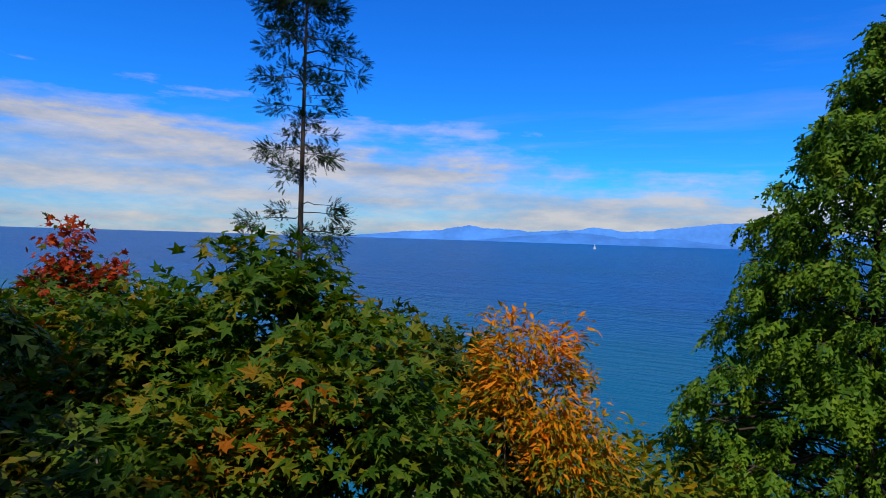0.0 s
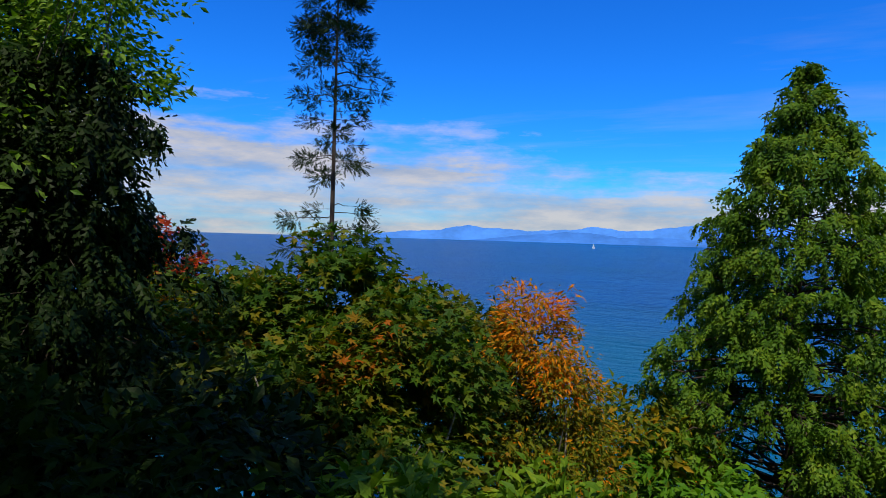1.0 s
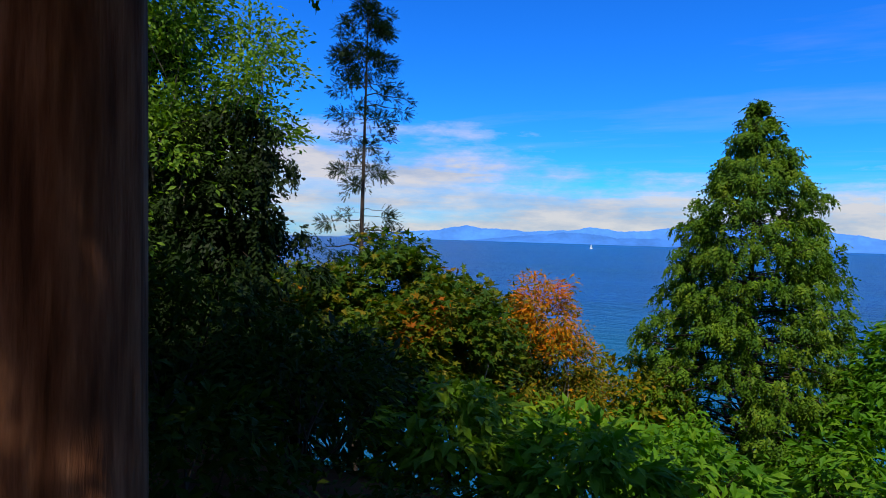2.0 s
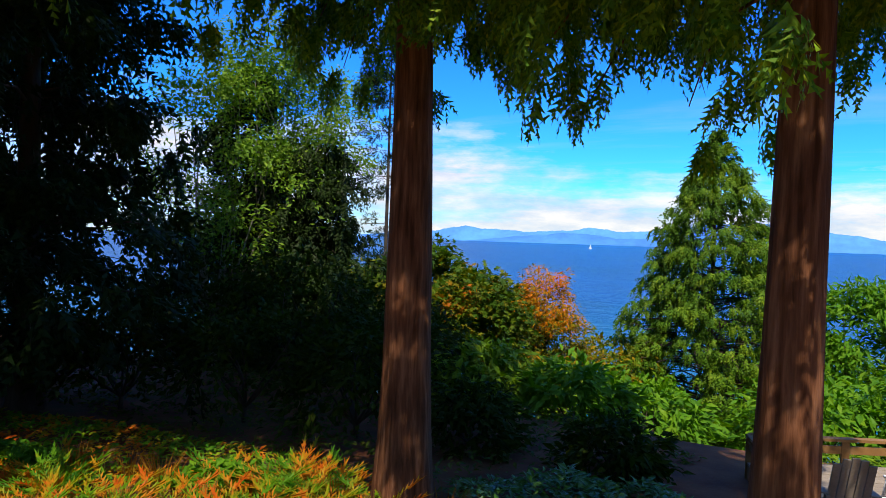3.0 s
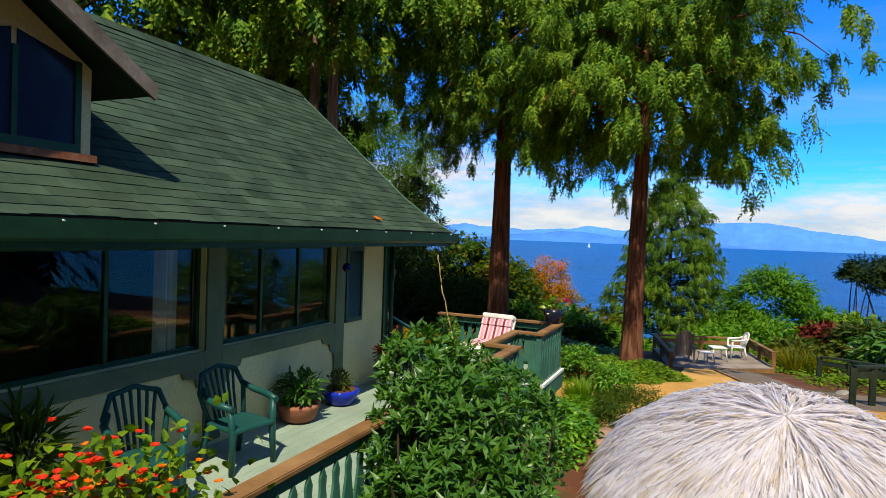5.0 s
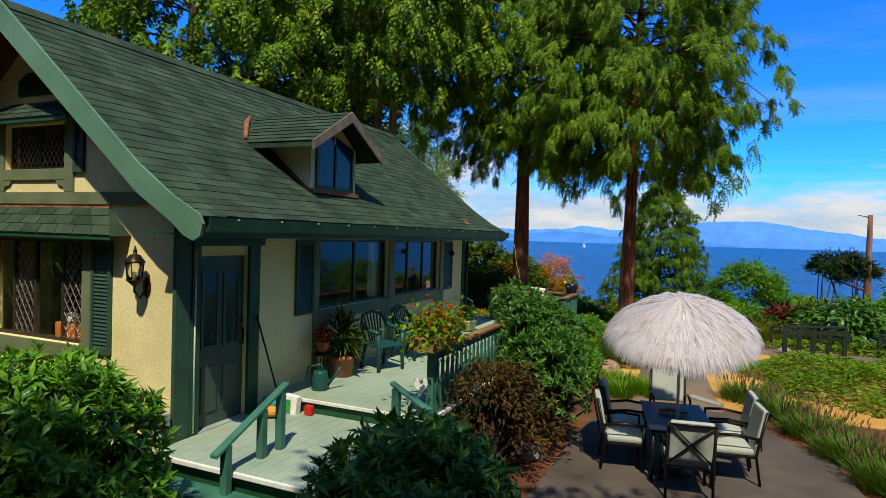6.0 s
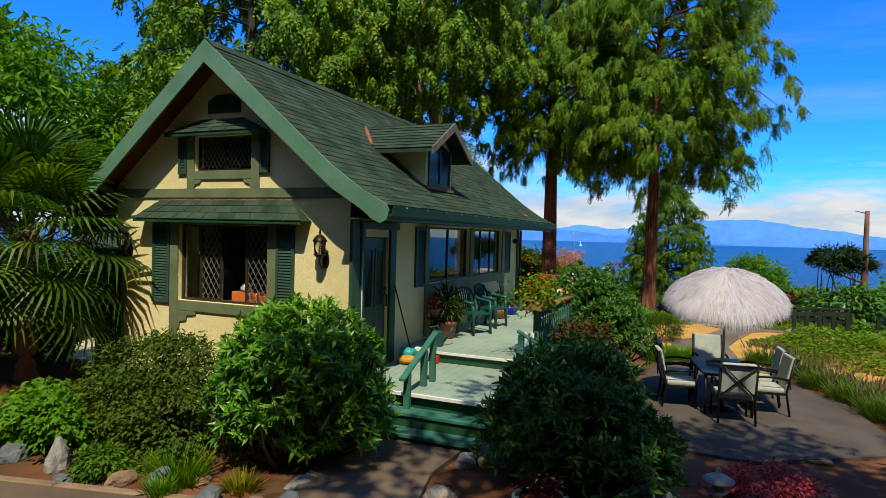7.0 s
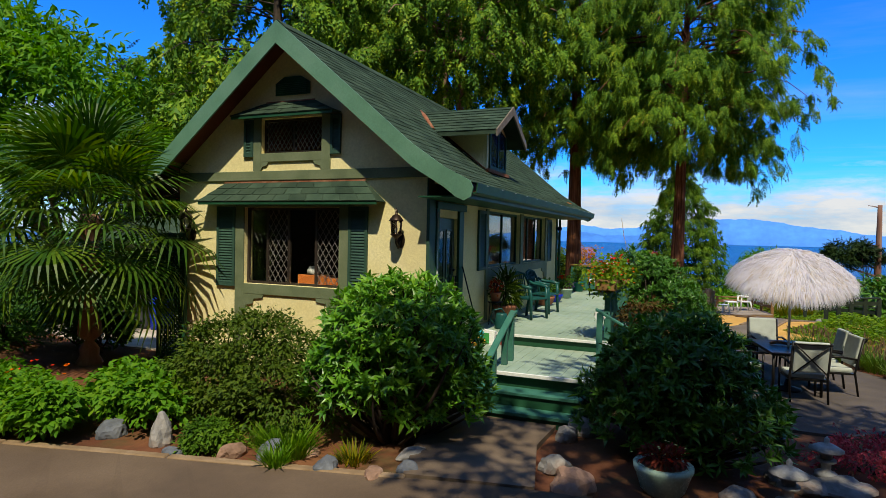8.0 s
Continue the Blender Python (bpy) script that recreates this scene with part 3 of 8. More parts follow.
def make_water():
    m = bpy.data.materials.new("sea_water")
    m.use_nodes = True
    n = Nodes(m.node_tree)
    p = m.node_tree.nodes["Principled BSDF"]
    pos = n.add("ShaderNodeNewGeometry").outputs["Position"]
    patches = n.noise(n.add("ShaderNodeMapping", {"Vector": pos, "Scale": (0.004, 0.012, 1)}).outputs[0], 1.0, 5.0)
    sep_y = n.add("ShaderNodeSeparateXYZ", {0: pos}).outputs[1]
    depth = n.add("ShaderNodeMapRange", {0: sep_y, 1: 55.0, 2: 260.0}).outputs[0]
    shoal = n.add("ShaderNodeMapRange", {0: n.math("ADD", depth, n.math("MULTIPLY", n.math("SUBTRACT", patches, 0.5), 1.2)), 1: 0.0, 2: 1.0}).outputs[0]
    # chop noise paints the light and dark of wave faces into the blue
    chop = n.noise(n.add("ShaderNodeMapping", {"Vector": pos, "Rotation": (0, 0, 0.4), "Scale": (0.05, 0.16, 1)}).outputs[0], 1.0, 6.0, 0.7)
    deep = n.mix(n.ramp(n.math("ADD", n.math("MULTIPLY", patches, 0.45), n.math("MULTIPLY", chop, 0.55)), [(0.40, (0, 0, 0)), (0.60, (1, 1, 1))]), (0.0, 0.030, 0.135, 1), (0.0, 0.078, 0.27, 1))
    n.t.links.new(n.mix(shoal, (0.004, 0.11, 0.20, 1), deep), p.inputs["Base Color"])
    p.inputs["Roughness"].default_value = 0.28
    p.inputs["Specular IOR Level"].default_value = 0.04
    wv = n.add("ShaderNodeMapping", {"Vector": pos, "Rotation": (0, 0, 0.5), "Scale": (0.35, 1.0, 1)}).outputs[0]
    ripple = n.math("ADD", n.noise(wv, 0.35, 6.0, 0.6), n.math("MULTIPLY", n.noise(wv, 0.06, 3.0), 1.5))
    n.t.links.new(n.add("ShaderNodeBump", {"Strength": 0.9, "Distance": 1.6, "Height": ripple}).outputs[0], p.inputs["Normal"])
    s = Shape()
    c = s.bm.verts.new((0, 30, SEA_Z))
    ring = [s.bm.verts.new((4930 * math.sin(a), 4930 * math.cos(a), SEA_Z)) for a in [radians(d) for d in range(-90, 91, 2)]]
    for a, b in zip(ring, ring[1:]):
        s.bm.faces.new((c, b, a))
    setting("water", s.done(False), m, "deep blue sea rippled by a light wind", "sea")


make_water()


def make_range(name, label, radius, profile, colour, seed):
    """A far mountain range: a sloping relief along an arc, its skyline given as (bearing, degrees above the horizon)."""
    # colour carries the distance haze, painted into the base colour as blue
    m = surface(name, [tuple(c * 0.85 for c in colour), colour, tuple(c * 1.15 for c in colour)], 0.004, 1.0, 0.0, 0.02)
    az = np.arange(profile[0][0], profile[-1][0], 0.12)
    el = np.interp(az, [p[0] for p in profile], [p[1] for p in profile])
    r = np.random.default_rng(seed)
    wob = sum(np.sin(az * k + r.uniform(0, 6)) * 0.045 / (k ** 0.6) for k in (1.3, 2.9, 6.1, 11.0, 19.0))
    el = np.maximum(el + wob * np.minimum(el, 1.0), 0.02)
    rows = []
    for q in (0.0, 0.35, 0.7, 1.0):
        rad = radius + 160 * q
        rough = 1 + (0.04 * np.sin(az * 3.1 + q * 9) if 0 < q < 1 else 0)
        h = SEA_Z - 1 + (np.tan(np.radians(el)) * rad + 1) * q ** 0.8 * rough
        rows.append(np.stack([rad * np.sin(np.radians(az)), rad * np.cos(np.radians(az)), h], -1))
    k = len(az)
    v = np.concatenate(rows)
    i, j = np.meshgrid(np.arange(len(rows) - 1), np.arange(k - 1), indexing="ij")
    q = (i * k + j).ravel()
    f = np.concatenate([np.stack([q, q + 1, q + k + 1], 1), np.stack([q, q + k + 1, q + k], 1)])
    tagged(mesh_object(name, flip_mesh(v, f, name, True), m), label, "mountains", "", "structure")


make_range("backdrop_far_mountains", "mountain range beyond the sea, painted blue for distance haze", 4700,
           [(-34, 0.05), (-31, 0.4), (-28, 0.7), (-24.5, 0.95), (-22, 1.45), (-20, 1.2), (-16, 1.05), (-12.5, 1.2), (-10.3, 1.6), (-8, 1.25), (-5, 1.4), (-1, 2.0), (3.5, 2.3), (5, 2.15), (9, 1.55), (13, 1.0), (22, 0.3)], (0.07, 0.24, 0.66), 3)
make_range("backdrop_near_hills", "wooded hills along the far shore, painted darker blue for haze", 4500,
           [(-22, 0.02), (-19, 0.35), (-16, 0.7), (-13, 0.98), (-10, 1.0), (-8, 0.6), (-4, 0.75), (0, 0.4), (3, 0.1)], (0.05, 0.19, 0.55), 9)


def sheet(name, outline, material, label, lift=0.012, category="path"):
    """A thin slab that follows the land inside an outline; its rim goes down into the soil."""
    s = Shape()
    face = s.bm.faces.new([s.bm.verts.new((x, y, 0)) for x, y in outline])
    bmesh.ops.triangulate(s.bm, faces=[face])
    bmesh.ops.subdivide_edges(s.bm, edges=s.bm.edges[:], cuts=6, use_grid_fill=True)
    rim = [e for e in s.bm.edges if e.is_boundary]
    low = bmesh.ops.extrude_edge_only(s.bm, edges=rim)["geom"]
    down = {v for v in low if isinstance(v, bmesh.types.BMVert)}
    for v in s.bm.verts:
        v.co.z = gz(v.co.x, v.co.y) + (lift + 0.006 * math.sin(v.co.x * 3.1) * math.sin(v.co.y * 2.7) if v not in down else -0.12)
    return setting(name, s.done(), material, label, category)


sheet("sand_area", [(-9, -15.2), (-4, -13.2), (-1.7, -12.5), (2.0, -11.2), (3.6, -10.95), (4.6, -12.1), (5.6, -11.2), (7.4, -10.8), (8.2, -9.6), (8.3, -6.3), (9.1, -5.95), (9.9, -8.7), (14, -9.0), (18, -11), (17, -14), (14, -18.5), (9.7, -18.6), (7.4, -16.2), (6.9, -14.7), (2, -14.6), (-9, -17)], SAND, "yellow sandy gravel garden path", 0.03)
sheet("gravel_path", [(8.3, -19.0), (8.15, -15.4), (8.93, -14.1), (9.65, -11.7), (9.08, -9.64), (9.78, -8.85), (9.12, -6.0), (10.2, -5.2), (11.2, -8.6), (14.5, -8.2), (15, -10.0), (11.0, -11.5), (10.3, -12.6), (9.9, -14.2), (9.6, -15.6), (9.9, -19.0)], GREY_PATH, "grey compacted gravel garden path", 0.05)
sheet("patio", [(7.6, -25.0), (7.7, -21.5), (7.9, -19.5), (8.3, -18.9), (10.0, -18.9), (11.3, -21.0), (11.6, -23.6), (9.6, -24.9)], PATIO, "brown-grey stone patio under the garden table", 0.045)
sheet("driveway", [(-30, -60), (-30, -36), (-6, -32.0), (0.2, -30.35), (5.3, -29.15), (6.4, -28.9), (8.6, -28.6), (16, -28.6), (40, -31), (40, -60)], DRIVE, "worn brown-grey asphalt driveway", 0.045)
sheet("entry_walk", [(4.55, -26.9), (6.25, -26.9), (6.2, -27.8), (6.45, -28.88), (5.25, -29.12), (4.95, -28.2)], CONCRETE, "stained concrete walk to the porch steps", 0.065)

# ---- the cottage ----
FX, GY, BY, LX = 4.13, -26.18, -17.55, -0.71   # front wall, near gable, far gable, left wall
RIDGE, RIDGE_Z = 1.71, 5.80
PROFILE = [(0.0, 5.80), (2.35, 3.83), (2.85, 3.49), (3.22, 3.30)]
Y0, Y1 = -26.62, -16.85
WALL_BASE = -0.2


def roof_z(x):
    o = abs(x - RIDGE)
    return float(np.interp(o, [p[0] for p in PROFILE], [p[1] for p in PROFILE]))


cottage = thing("cottage", "cream stucco cottage with green shingled gable roof", "house")


def wall_mesh(u_lines, top, holes, place, inward, z_low):
    """A wall with openings. u_lines: breaks along it; top(u): its upper edge; holes: (u0, u1, z0, z1); place(u, z): outer face; inward: thickness."""
    s = Shape()
    us = sorted(set(list(u_lines) + [h[0] for h in holes] + [h[1] for h in holes]))
    t = Vector(inward)
    for a, b in zip(us, us[1:]):
        mid = (a + b) / 2
        cuts = sorted([(h[2], h[3]) for h in holes if h[0] < mid < h[1]])
        low = z_low
        for c0, c1 in cuts:
            s.prism([place(a, low), place(b, low), place(b, c0), place(a, c0)], t)
            low = c1
        s.prism([place(a, low), place(b, low), place(b, top(b)), place(a, top(a))], t)
    bmesh.ops.remove_doubles(s.bm, verts=s.bm.verts[:], dist=0.0005)
    return s.done()


WIN = (0.75, 2.62, 1.69, 2.96)
UPWIN = (1.08, 2.27, 3.84, 4.40)
under = lambda x: roof_z(x) - 0.16
part("wall", wall_mesh([LX, RIDGE, FX], under, [WIN, UPWIN], lambda u, z: Vector((u, GY, z)), (0, 0.18, 0), WALL_BASE), STUCCO, cottage, "cream stucco gable wall")
part("wall", wall_mesh([LX, RIDGE, FX], under, [], lambda u, z: Vector((u, BY, z)), (0, -0.18, 0), WALL_BASE), STUCCO, cottage)
DOOR = (-25.86, -25.06, 0.77, 2.83)
FWIN = [(-23.5, -21.33, 1.97, 3.04), (-21.09, -19.0, 1.97, 3.04)]
part("wall", wall_mesh([GY + 0.181, BY - 0.181], lambda y: 3.32, [DOOR] + FWIN, lambda u, z: Vector((FX, u, z)), (-0.18, 0, 0), WALL_BASE), STUCCO, cottage, "shaded cream stucco wall along the deck")
part("wall", wall_mesh([GY + 0.181, BY - 0.181], lambda y: 3.32, [], lambda u, z: Vector((LX, u, z)), (0.18, 0, 0), WALL_BASE), STUCCO, cottage)
# rooms are coloured almost black, in place of their own shade
part("floor", Shape().box(LX + 0.2, FX - 0.2, GY + 0.2, BY - 0.2, 0.55, 0.72).done(), ROOM_GLOOM, cottage)
part("partition", Shape().box(LX + 0.2, FX - 0.2, -24.5, -24.4, 0.72, 3.3).done(), ROOM_GLOOM, cottage)
part("loft_floor", Shape().box(LX + 0.2, FX - 0.2, GY + 0.2, BY - 0.2, 3.22, 3.36).done(), ROOM_GLOOM, cottage)
part("inner_wall", Shape().box(0.6, 0.7, -24.3, BY - 0.2, 0.72, 3.2).done(), ROOM_GLOOM, cottage)


def roof_slab(s, sign, y0, y1, drop0, drop1):
    top = [Vector((RIDGE + sign * o, y0, z - drop0)) for o, z in PROFILE]
    low = [Vector((RIDGE + sign * o, y0, z - drop1)) for o, z in PROFILE]
    for i in range(len(top) - 1):
        s.prism([top[i], top[i + 1], low[i + 1], low[i]], (0, y1 - y0, 0))


s = Shape()
roof_slab(s, 1, Y0, Y1, 0.02, 0.15)
roof_slab(s, -1, Y0, Y1, 0.02, 0.15)
bmesh.ops.remove_doubles(s.bm, verts=s.bm.verts[:], dist=0.0005)
roof = part("roof", s.done(), RED_SOFFIT, cottage, "green asphalt shingle roof with flared eaves")

# barge boards of the near gable, and of the far one
for y in (Y0 - 0.035, Y1):
    for sign in (1, -1):
        s = Shape()
        outer = [Vector((RIDGE + sign * o, y, z - 0.005)) for o, z in PROFILE]
        inner = [Vector((RIDGE + sign * o, y, z - d)) for (o, z), d in zip(PROFILE, (0.35, 0.32, 0.28, 0.25))]
        tip = [Vector((RIDGE + sign * 3.27, y, 3.20)), Vector((RIDGE + sign * 3.24, y, 3.08)), Vector((RIDGE + sign * 3.14, y, 3.03)), Vector((RIDGE + sign * 3.02, y, 3.08))]
        s.prism(outer + tip + inner[-2::-1], (0, 0.034, 0))
        part("barge_board", s.done(), BARGE, cottage, "sage green barge board")

# eaves: fascia, gutter, downpipe
part("fascia", Shape().box(4.86, 4.90, Y0 + 0.03, Y1 - 0.02, 3.06, 3.245, 0.004).done(), DARK_GREEN, cottage)
part("soffit", Shape().box(FX + 0.01, 4.86, Y0 + 0.05, Y1 - 0.05, 3.08, 3.10).done(), DARK_GREEN, cottage)
s = Shape()
prof = [(4.905, 3.265), (4.905, 3.14), (4.95, 3.11), (5.01, 3.135), (5.03, 3.265), (5.015, 3.265), (5.0, 3.15), (4.95, 3.125), (4.92, 3.15), (4.92, 3.265)]
s.prism([Vector((x, Y0 + 0.02, z)) for x, z in prof], (0, Y1 - Y0 + 0.06, 0))
gutter = part("gutter", s.done(), DARK_GREEN, cottage, "dark green eaves gutter")
for i in range(14):
    part("gutter_screw", Shape().tube([(5.02, Y0 + 0.4 + i * 0.7, 3.25), (5.045, Y0 + 0.4 + i * 0.7, 3.25)], 0.007, 6).done(), WHITE_TRIM, gutter)
part("downpipe", Shape().tube([(4.2, BY + 0.05, 3.07), (4.2, BY + 0.05, 0.98)], 0.035, 8).done(), DARK_GREEN, cottage)
part("corner_pipe", Shape().tube([(FX + 0.045, -25.945, 0.8), (FX + 0.045, -25.945, 2.9)], 0.012, 6).done(), WHITE_TRIM, cottage)

# timber trim on the gable
g = GY - 0.03


def gable_board(x0, x1, z0, z1, name="trim_board", mat=TRIM, proud=0.03):
    return part(name, Shape().box(x0, x1, GY - proud, GY - 0.001, z0, z1, 0.005).done(), mat, cottage)


gable_board(LX - 0.01, FX + 0.01, 3.40, 3.55, "belt_board")
gable_board(0.575, 0.75, 0.3, 3.05)
gable_board(2.62, 2.785, 0.3, 3.05)
gable_board(0.751, 2.619, 1.52, 1.688, "sill_board")
gable_board(0.751, 2.619, 2.962, 3.10, "head_board")
for sx, x in ((1, 0.751), (-1, 2.619)):
    s = Shape()
    s.prism([Vector((x + sx * a, GY - 0.026, z)) for a, z in ((0, 1.519), (0.42, 1.519), (0.40, 1.46), (0.22, 1.44), (0.20, 1.36), (0.06, 1.33), (0.04, 1.22), (0, 1.2))], (0, 0.025, 0))
    part("bracket", s.done(), TRIM, cottage)
gable_board(0.93, 1.08, 3.552, 4.46)
gable_board(2.27, 2.43, 3.552, 4.46)
gable_board(1.081, 2.269, 3.70, 3.838, "sill_board")
for sx, x in ((1, 1.081), (-1, 2.269)):
    s = Shape()
    s.prism([Vector((x + sx * a, GY - 0.026, z)) for a, z in ((0, 3.699), (0.16, 3.699), (0.12, 3.64), (0.03, 3.62), (0, 3.56))], (0, 0.025, 0))
    part("bracket", s.done(), TRIM, cottage)
# corner boards and the trim round the door
part("corner_board", Shape().box(FX + 0.001, FX + 0.03, GY - 0.03, -25.99, 0.0, 3.08, 0.004).done(), SHUTTER, cottage, "green painted corner board")
part("corner_board", Shape().box(FX - 0.02, FX, GY - 0.03, GY - 0.001, 0.0, 3.38, 0.004).done(), SHUTTER, cottage)
part("corner_board", Shape().box(FX + 0.001, FX + 0.03, BY - 0.12, BY + 0.02, 0.8, 3.08, 0.004).done(), DARK_GREEN, cottage)


def lattice_bars(s, place, u0, u1, z0, z1, step_u, step_z, r=0.006):
    """Diamond leading clipped to a pane."""
    k = step_z / step_u
    n = int((u1 - u0 + (z1 - z0) / k) / step_u) + 2
    for sgn in (1, -1):
        for i in range(-n, n + 1):
            c = (u0 if sgn > 0 else u1) + i * step_u
            pts = []
            for uu in np.linspace(u0, u1, 60):
                zz = z0 + sgn * k * (uu - c)
                if z0 <= zz <= z1:
                    pts.append((uu, zz))
            if len(pts) > 1:
                s.tube([place(*pts[0]), place(*pts[-1])], r, 4, False)


def window(opening, place, out, mullions, lattices, step=(0.11, 0.17), depth=0.07, sash=DARK_GREEN):
    """A window in an opening: frame bars, panes and leading. place(u, z, d): d metres inside the outer face."""
    u0, u1, z0, z1 = opening
    win = part("window", Shape().prism([place(u0 + 0.001, z0, depth), place(u1 - 0.001, z0, depth), place(u1 - 0.001, z0 + 0.04, depth), place(u0 + 0.001, z0 + 0.04, depth)], out * -0.05).done(), sash, cottage, "casement window with dark frame")

    def bar(a, b, c, d, name="frame"):
        part(name, Shape().prism([place(a, c, depth), place(b, c, depth), place(b, d, depth), place(a, d, depth)], out * -0.05).done(), sash, win)

    bar(u0 + 0.001, u1 - 0.001, z1 - 0.04, z1 - 0.001)
    bar(u0 + 0.001, u0 + 0.04, z0 + 0.041, z1 - 0.041)
    bar(u1 - 0.04, u1 - 0.001, z0 + 0.041, z1 - 0.041)
    edges = [u0 + 0.04] + [m for m in mullions] + [u1 - 0.04]
    for m in mullions:
        bar(m - 0.02, m + 0.02, z0 + 0.041, z1 - 0.041, "mullion")
    for i, (a, b) in enumerate(zip(edges, edges[1:])):
        a, b = a + (0.021 if i else 0.001), b - (0.021 if i < len(edges) - 2 else 0.001)
        pane = part("pane", Shape().prism([place(a, z0 + 0.042, depth + 0.02), place(b, z0 + 0.042, depth + 0.02), place(b, z1 - 0.042, depth + 0.02), place(a, z1 - 0.042, depth + 0.02)], out * -0.005).done(), GLASS, win)
        pane.visible_shadow = False
        if i in lattices:
            s = Shape()
            lattice_bars(s, lambda u, z: place(u, z, depth + 0.012), a, b, z0 + 0.045, z1 - 0.045, *step)
            part("leading", s.done(False), LEAD, win, "diamond lead lattice")["kind"] = "stuff"
    return win


gp = lambda u, z, d: Vector((u, GY + d, z))
fp = lambda u, z, d: Vector((FX - d, u, z))
window(WIN, gp, Vector((0, -1, 0)), [1.17, 1.60, 2.13], {1, 3}, sash=SASH_BROWN)
window(UPWIN, gp, Vector((0, -1, 0)), [1.67], {0, 1}, (0.085, 0.13), sash=SASH_BROWN)
window(FWIN[0], fp, Vector((1, 0, 0)), [-22.38], {})
window(FWIN[1], fp, Vector((1, 0, 0)), [-20.4, -19.7], {})


def shutter(place, u0, u1, z0, z1, out):
    """A louvred shutter."""
    sh = part("shutter", Shape().prism([place(u0, z0, -0.002), place(u1, z0, -0.002), place(u1, z1, -0.002), place(u0, z1, -0.002)], out * 0.012).done(), SHUTTER, cottage, "blue-green louvred shutter")
    for a, b, c, d in ((u0, u0 + 0.045, z0, z1), (u1 - 0.045, u1, z0, z1), (u0 + 0.046, u1 - 0.046, z0, z0 + 0.06), (u0 + 0.046, u1 - 0.046, z1 - 0.06, z1)):
        part("stile", Shape().prism([place(a, c, -0.015), place(b, c, -0.015), place(b, d, -0.015), place(a, d, -0.015)], out * 0.025).done(), SHUTTER, sh)
    n = int((z1 - z0 - 0.12) / 0.045)
    for i in range(n):
        z = z0 + 0.065 + i * (z1 - z0 - 0.12) / n
        part("louvre", Shape().prism([place(u0 + 0.046, z, -0.032), place(u1 - 0.046, z, -0.032), place(u1 - 0.046, z + 0.036, -0.016), place(u0 + 0.046, z + 0.036, -0.016)], out * -0.006 + Vector((0, 0, 0.004))).done(), SHUTTER, sh)


gs = lambda u, z, d: Vector((u, GY + d, z))
for a, b in ((0.175, 0.565), (2.79, 3.125)):
    shutter(gs, a, b, 1.63, 2.97, Vector((0, -1, 0)))
for a, b in ((0.735, 0.925), (2.435, 2.62)):
    shutter(gs, a, b, 3.79, 4.40, Vector((0, -1, 0)))
for a, b in ((-24.08, -23.66), (-18.76, -18.32)):
    shutter(fp, a, b, 1.94, 3.02, Vector((1, 0, 0)))


def front_board(y0, y1, z0, z1, name="trim_board", proud=0.03, mat=TRIM):
    return part(name, Shape().box(FX + 0.001, FX + proud, y0, y1, z0, z1, 0.005).done(), mat, cottage)


front_board(-23.64, -23.51, 1.0, 3.06)
front_board(-21.325, -21.095, 1.0, 3.06)
front_board(-18.995, -18.78, 1.0, 3.06)
for a, b in ((-23.509, -21.326), (-21.094, -18.996)):
    front_board(a, b, 1.79, 1.965, "sill_board")
    for sx, y in ((1, a), (-1, b)):
        s = Shape()
        s.prism([Vector((FX + 0.027, y + sx * q, z)) for q, z in ((0, 1.789), (0.3, 1.789), (0.27, 1.72), (0.12, 1.69), (0.1, 1.6), (0.03, 1.56), (0, 1.45))], (-0.025, 0, 0))
        part("bracket", s.done(), TRIM, cottage)

# front door
front_board(-25.985, -25.865, 0.78, 2.95, "door_casing", 0.045, DARK_GREEN)
front_board(-25.055, -24.86, 0.78, 2.95, "door_casing", 0.045, DARK_GREEN)
front_board(-26.0, -24.80, 2.951, 3.06, "door_head", 0.07, DARK_GREEN)
door = part("door", Shape().box(FX - 0.09, FX - 0.045, -25.855, -25.065, 0.785, 2.825, 0.004).done(), DOOR_PAINT, cottage, "dark green panelled front door with narrow lights")
for y0, y1 in ((-25.74, -25.53), (-25.39, -25.18)):
    part("door_light", Shape().box(FX - 0.046, FX - 0.04, y0, y1, 1.75, 2.62).done(), GLASS, door, "narrow glass light")
    for a, b, c, d in ((y0 - 0.035, y0, 1.72, 2.65), (y1, y1 + 0.035, 1.72, 2.65), (y0, y1, 1.715, 1.749), (y0, y1, 2.621, 2.655)):
        part("bead", Shape().box(FX - 0.045, FX - 0.03, a, b, c, d, 0.003).done(), DOOR_PAINT, door)
    part("panel", Shape().box(FX - 0.045, FX - 0.033, y0 - 0.02, y1 + 0.02, 0.95, 1.5, 0.008).done(), DOOR_PAINT, door)
part("handle", Shape().tube([(FX - 0.045, -25.13, 1.72), (FX + 0.02, -25.13, 1.72), (FX + 0.02, -25.13, 1.9), (FX - 0.045, -25.13, 1.9)], 0.012, 8).sphere((FX - 0.02, -25.13, 2.0), 0.025).done(), BLACK_METAL, door)
part("threshold", Shape().box(FX - 0.17, FX + 0.05, -25.86, -25.06, 0.745, 0.784, 0.004).done(), GREY_FASCIA, cottage)


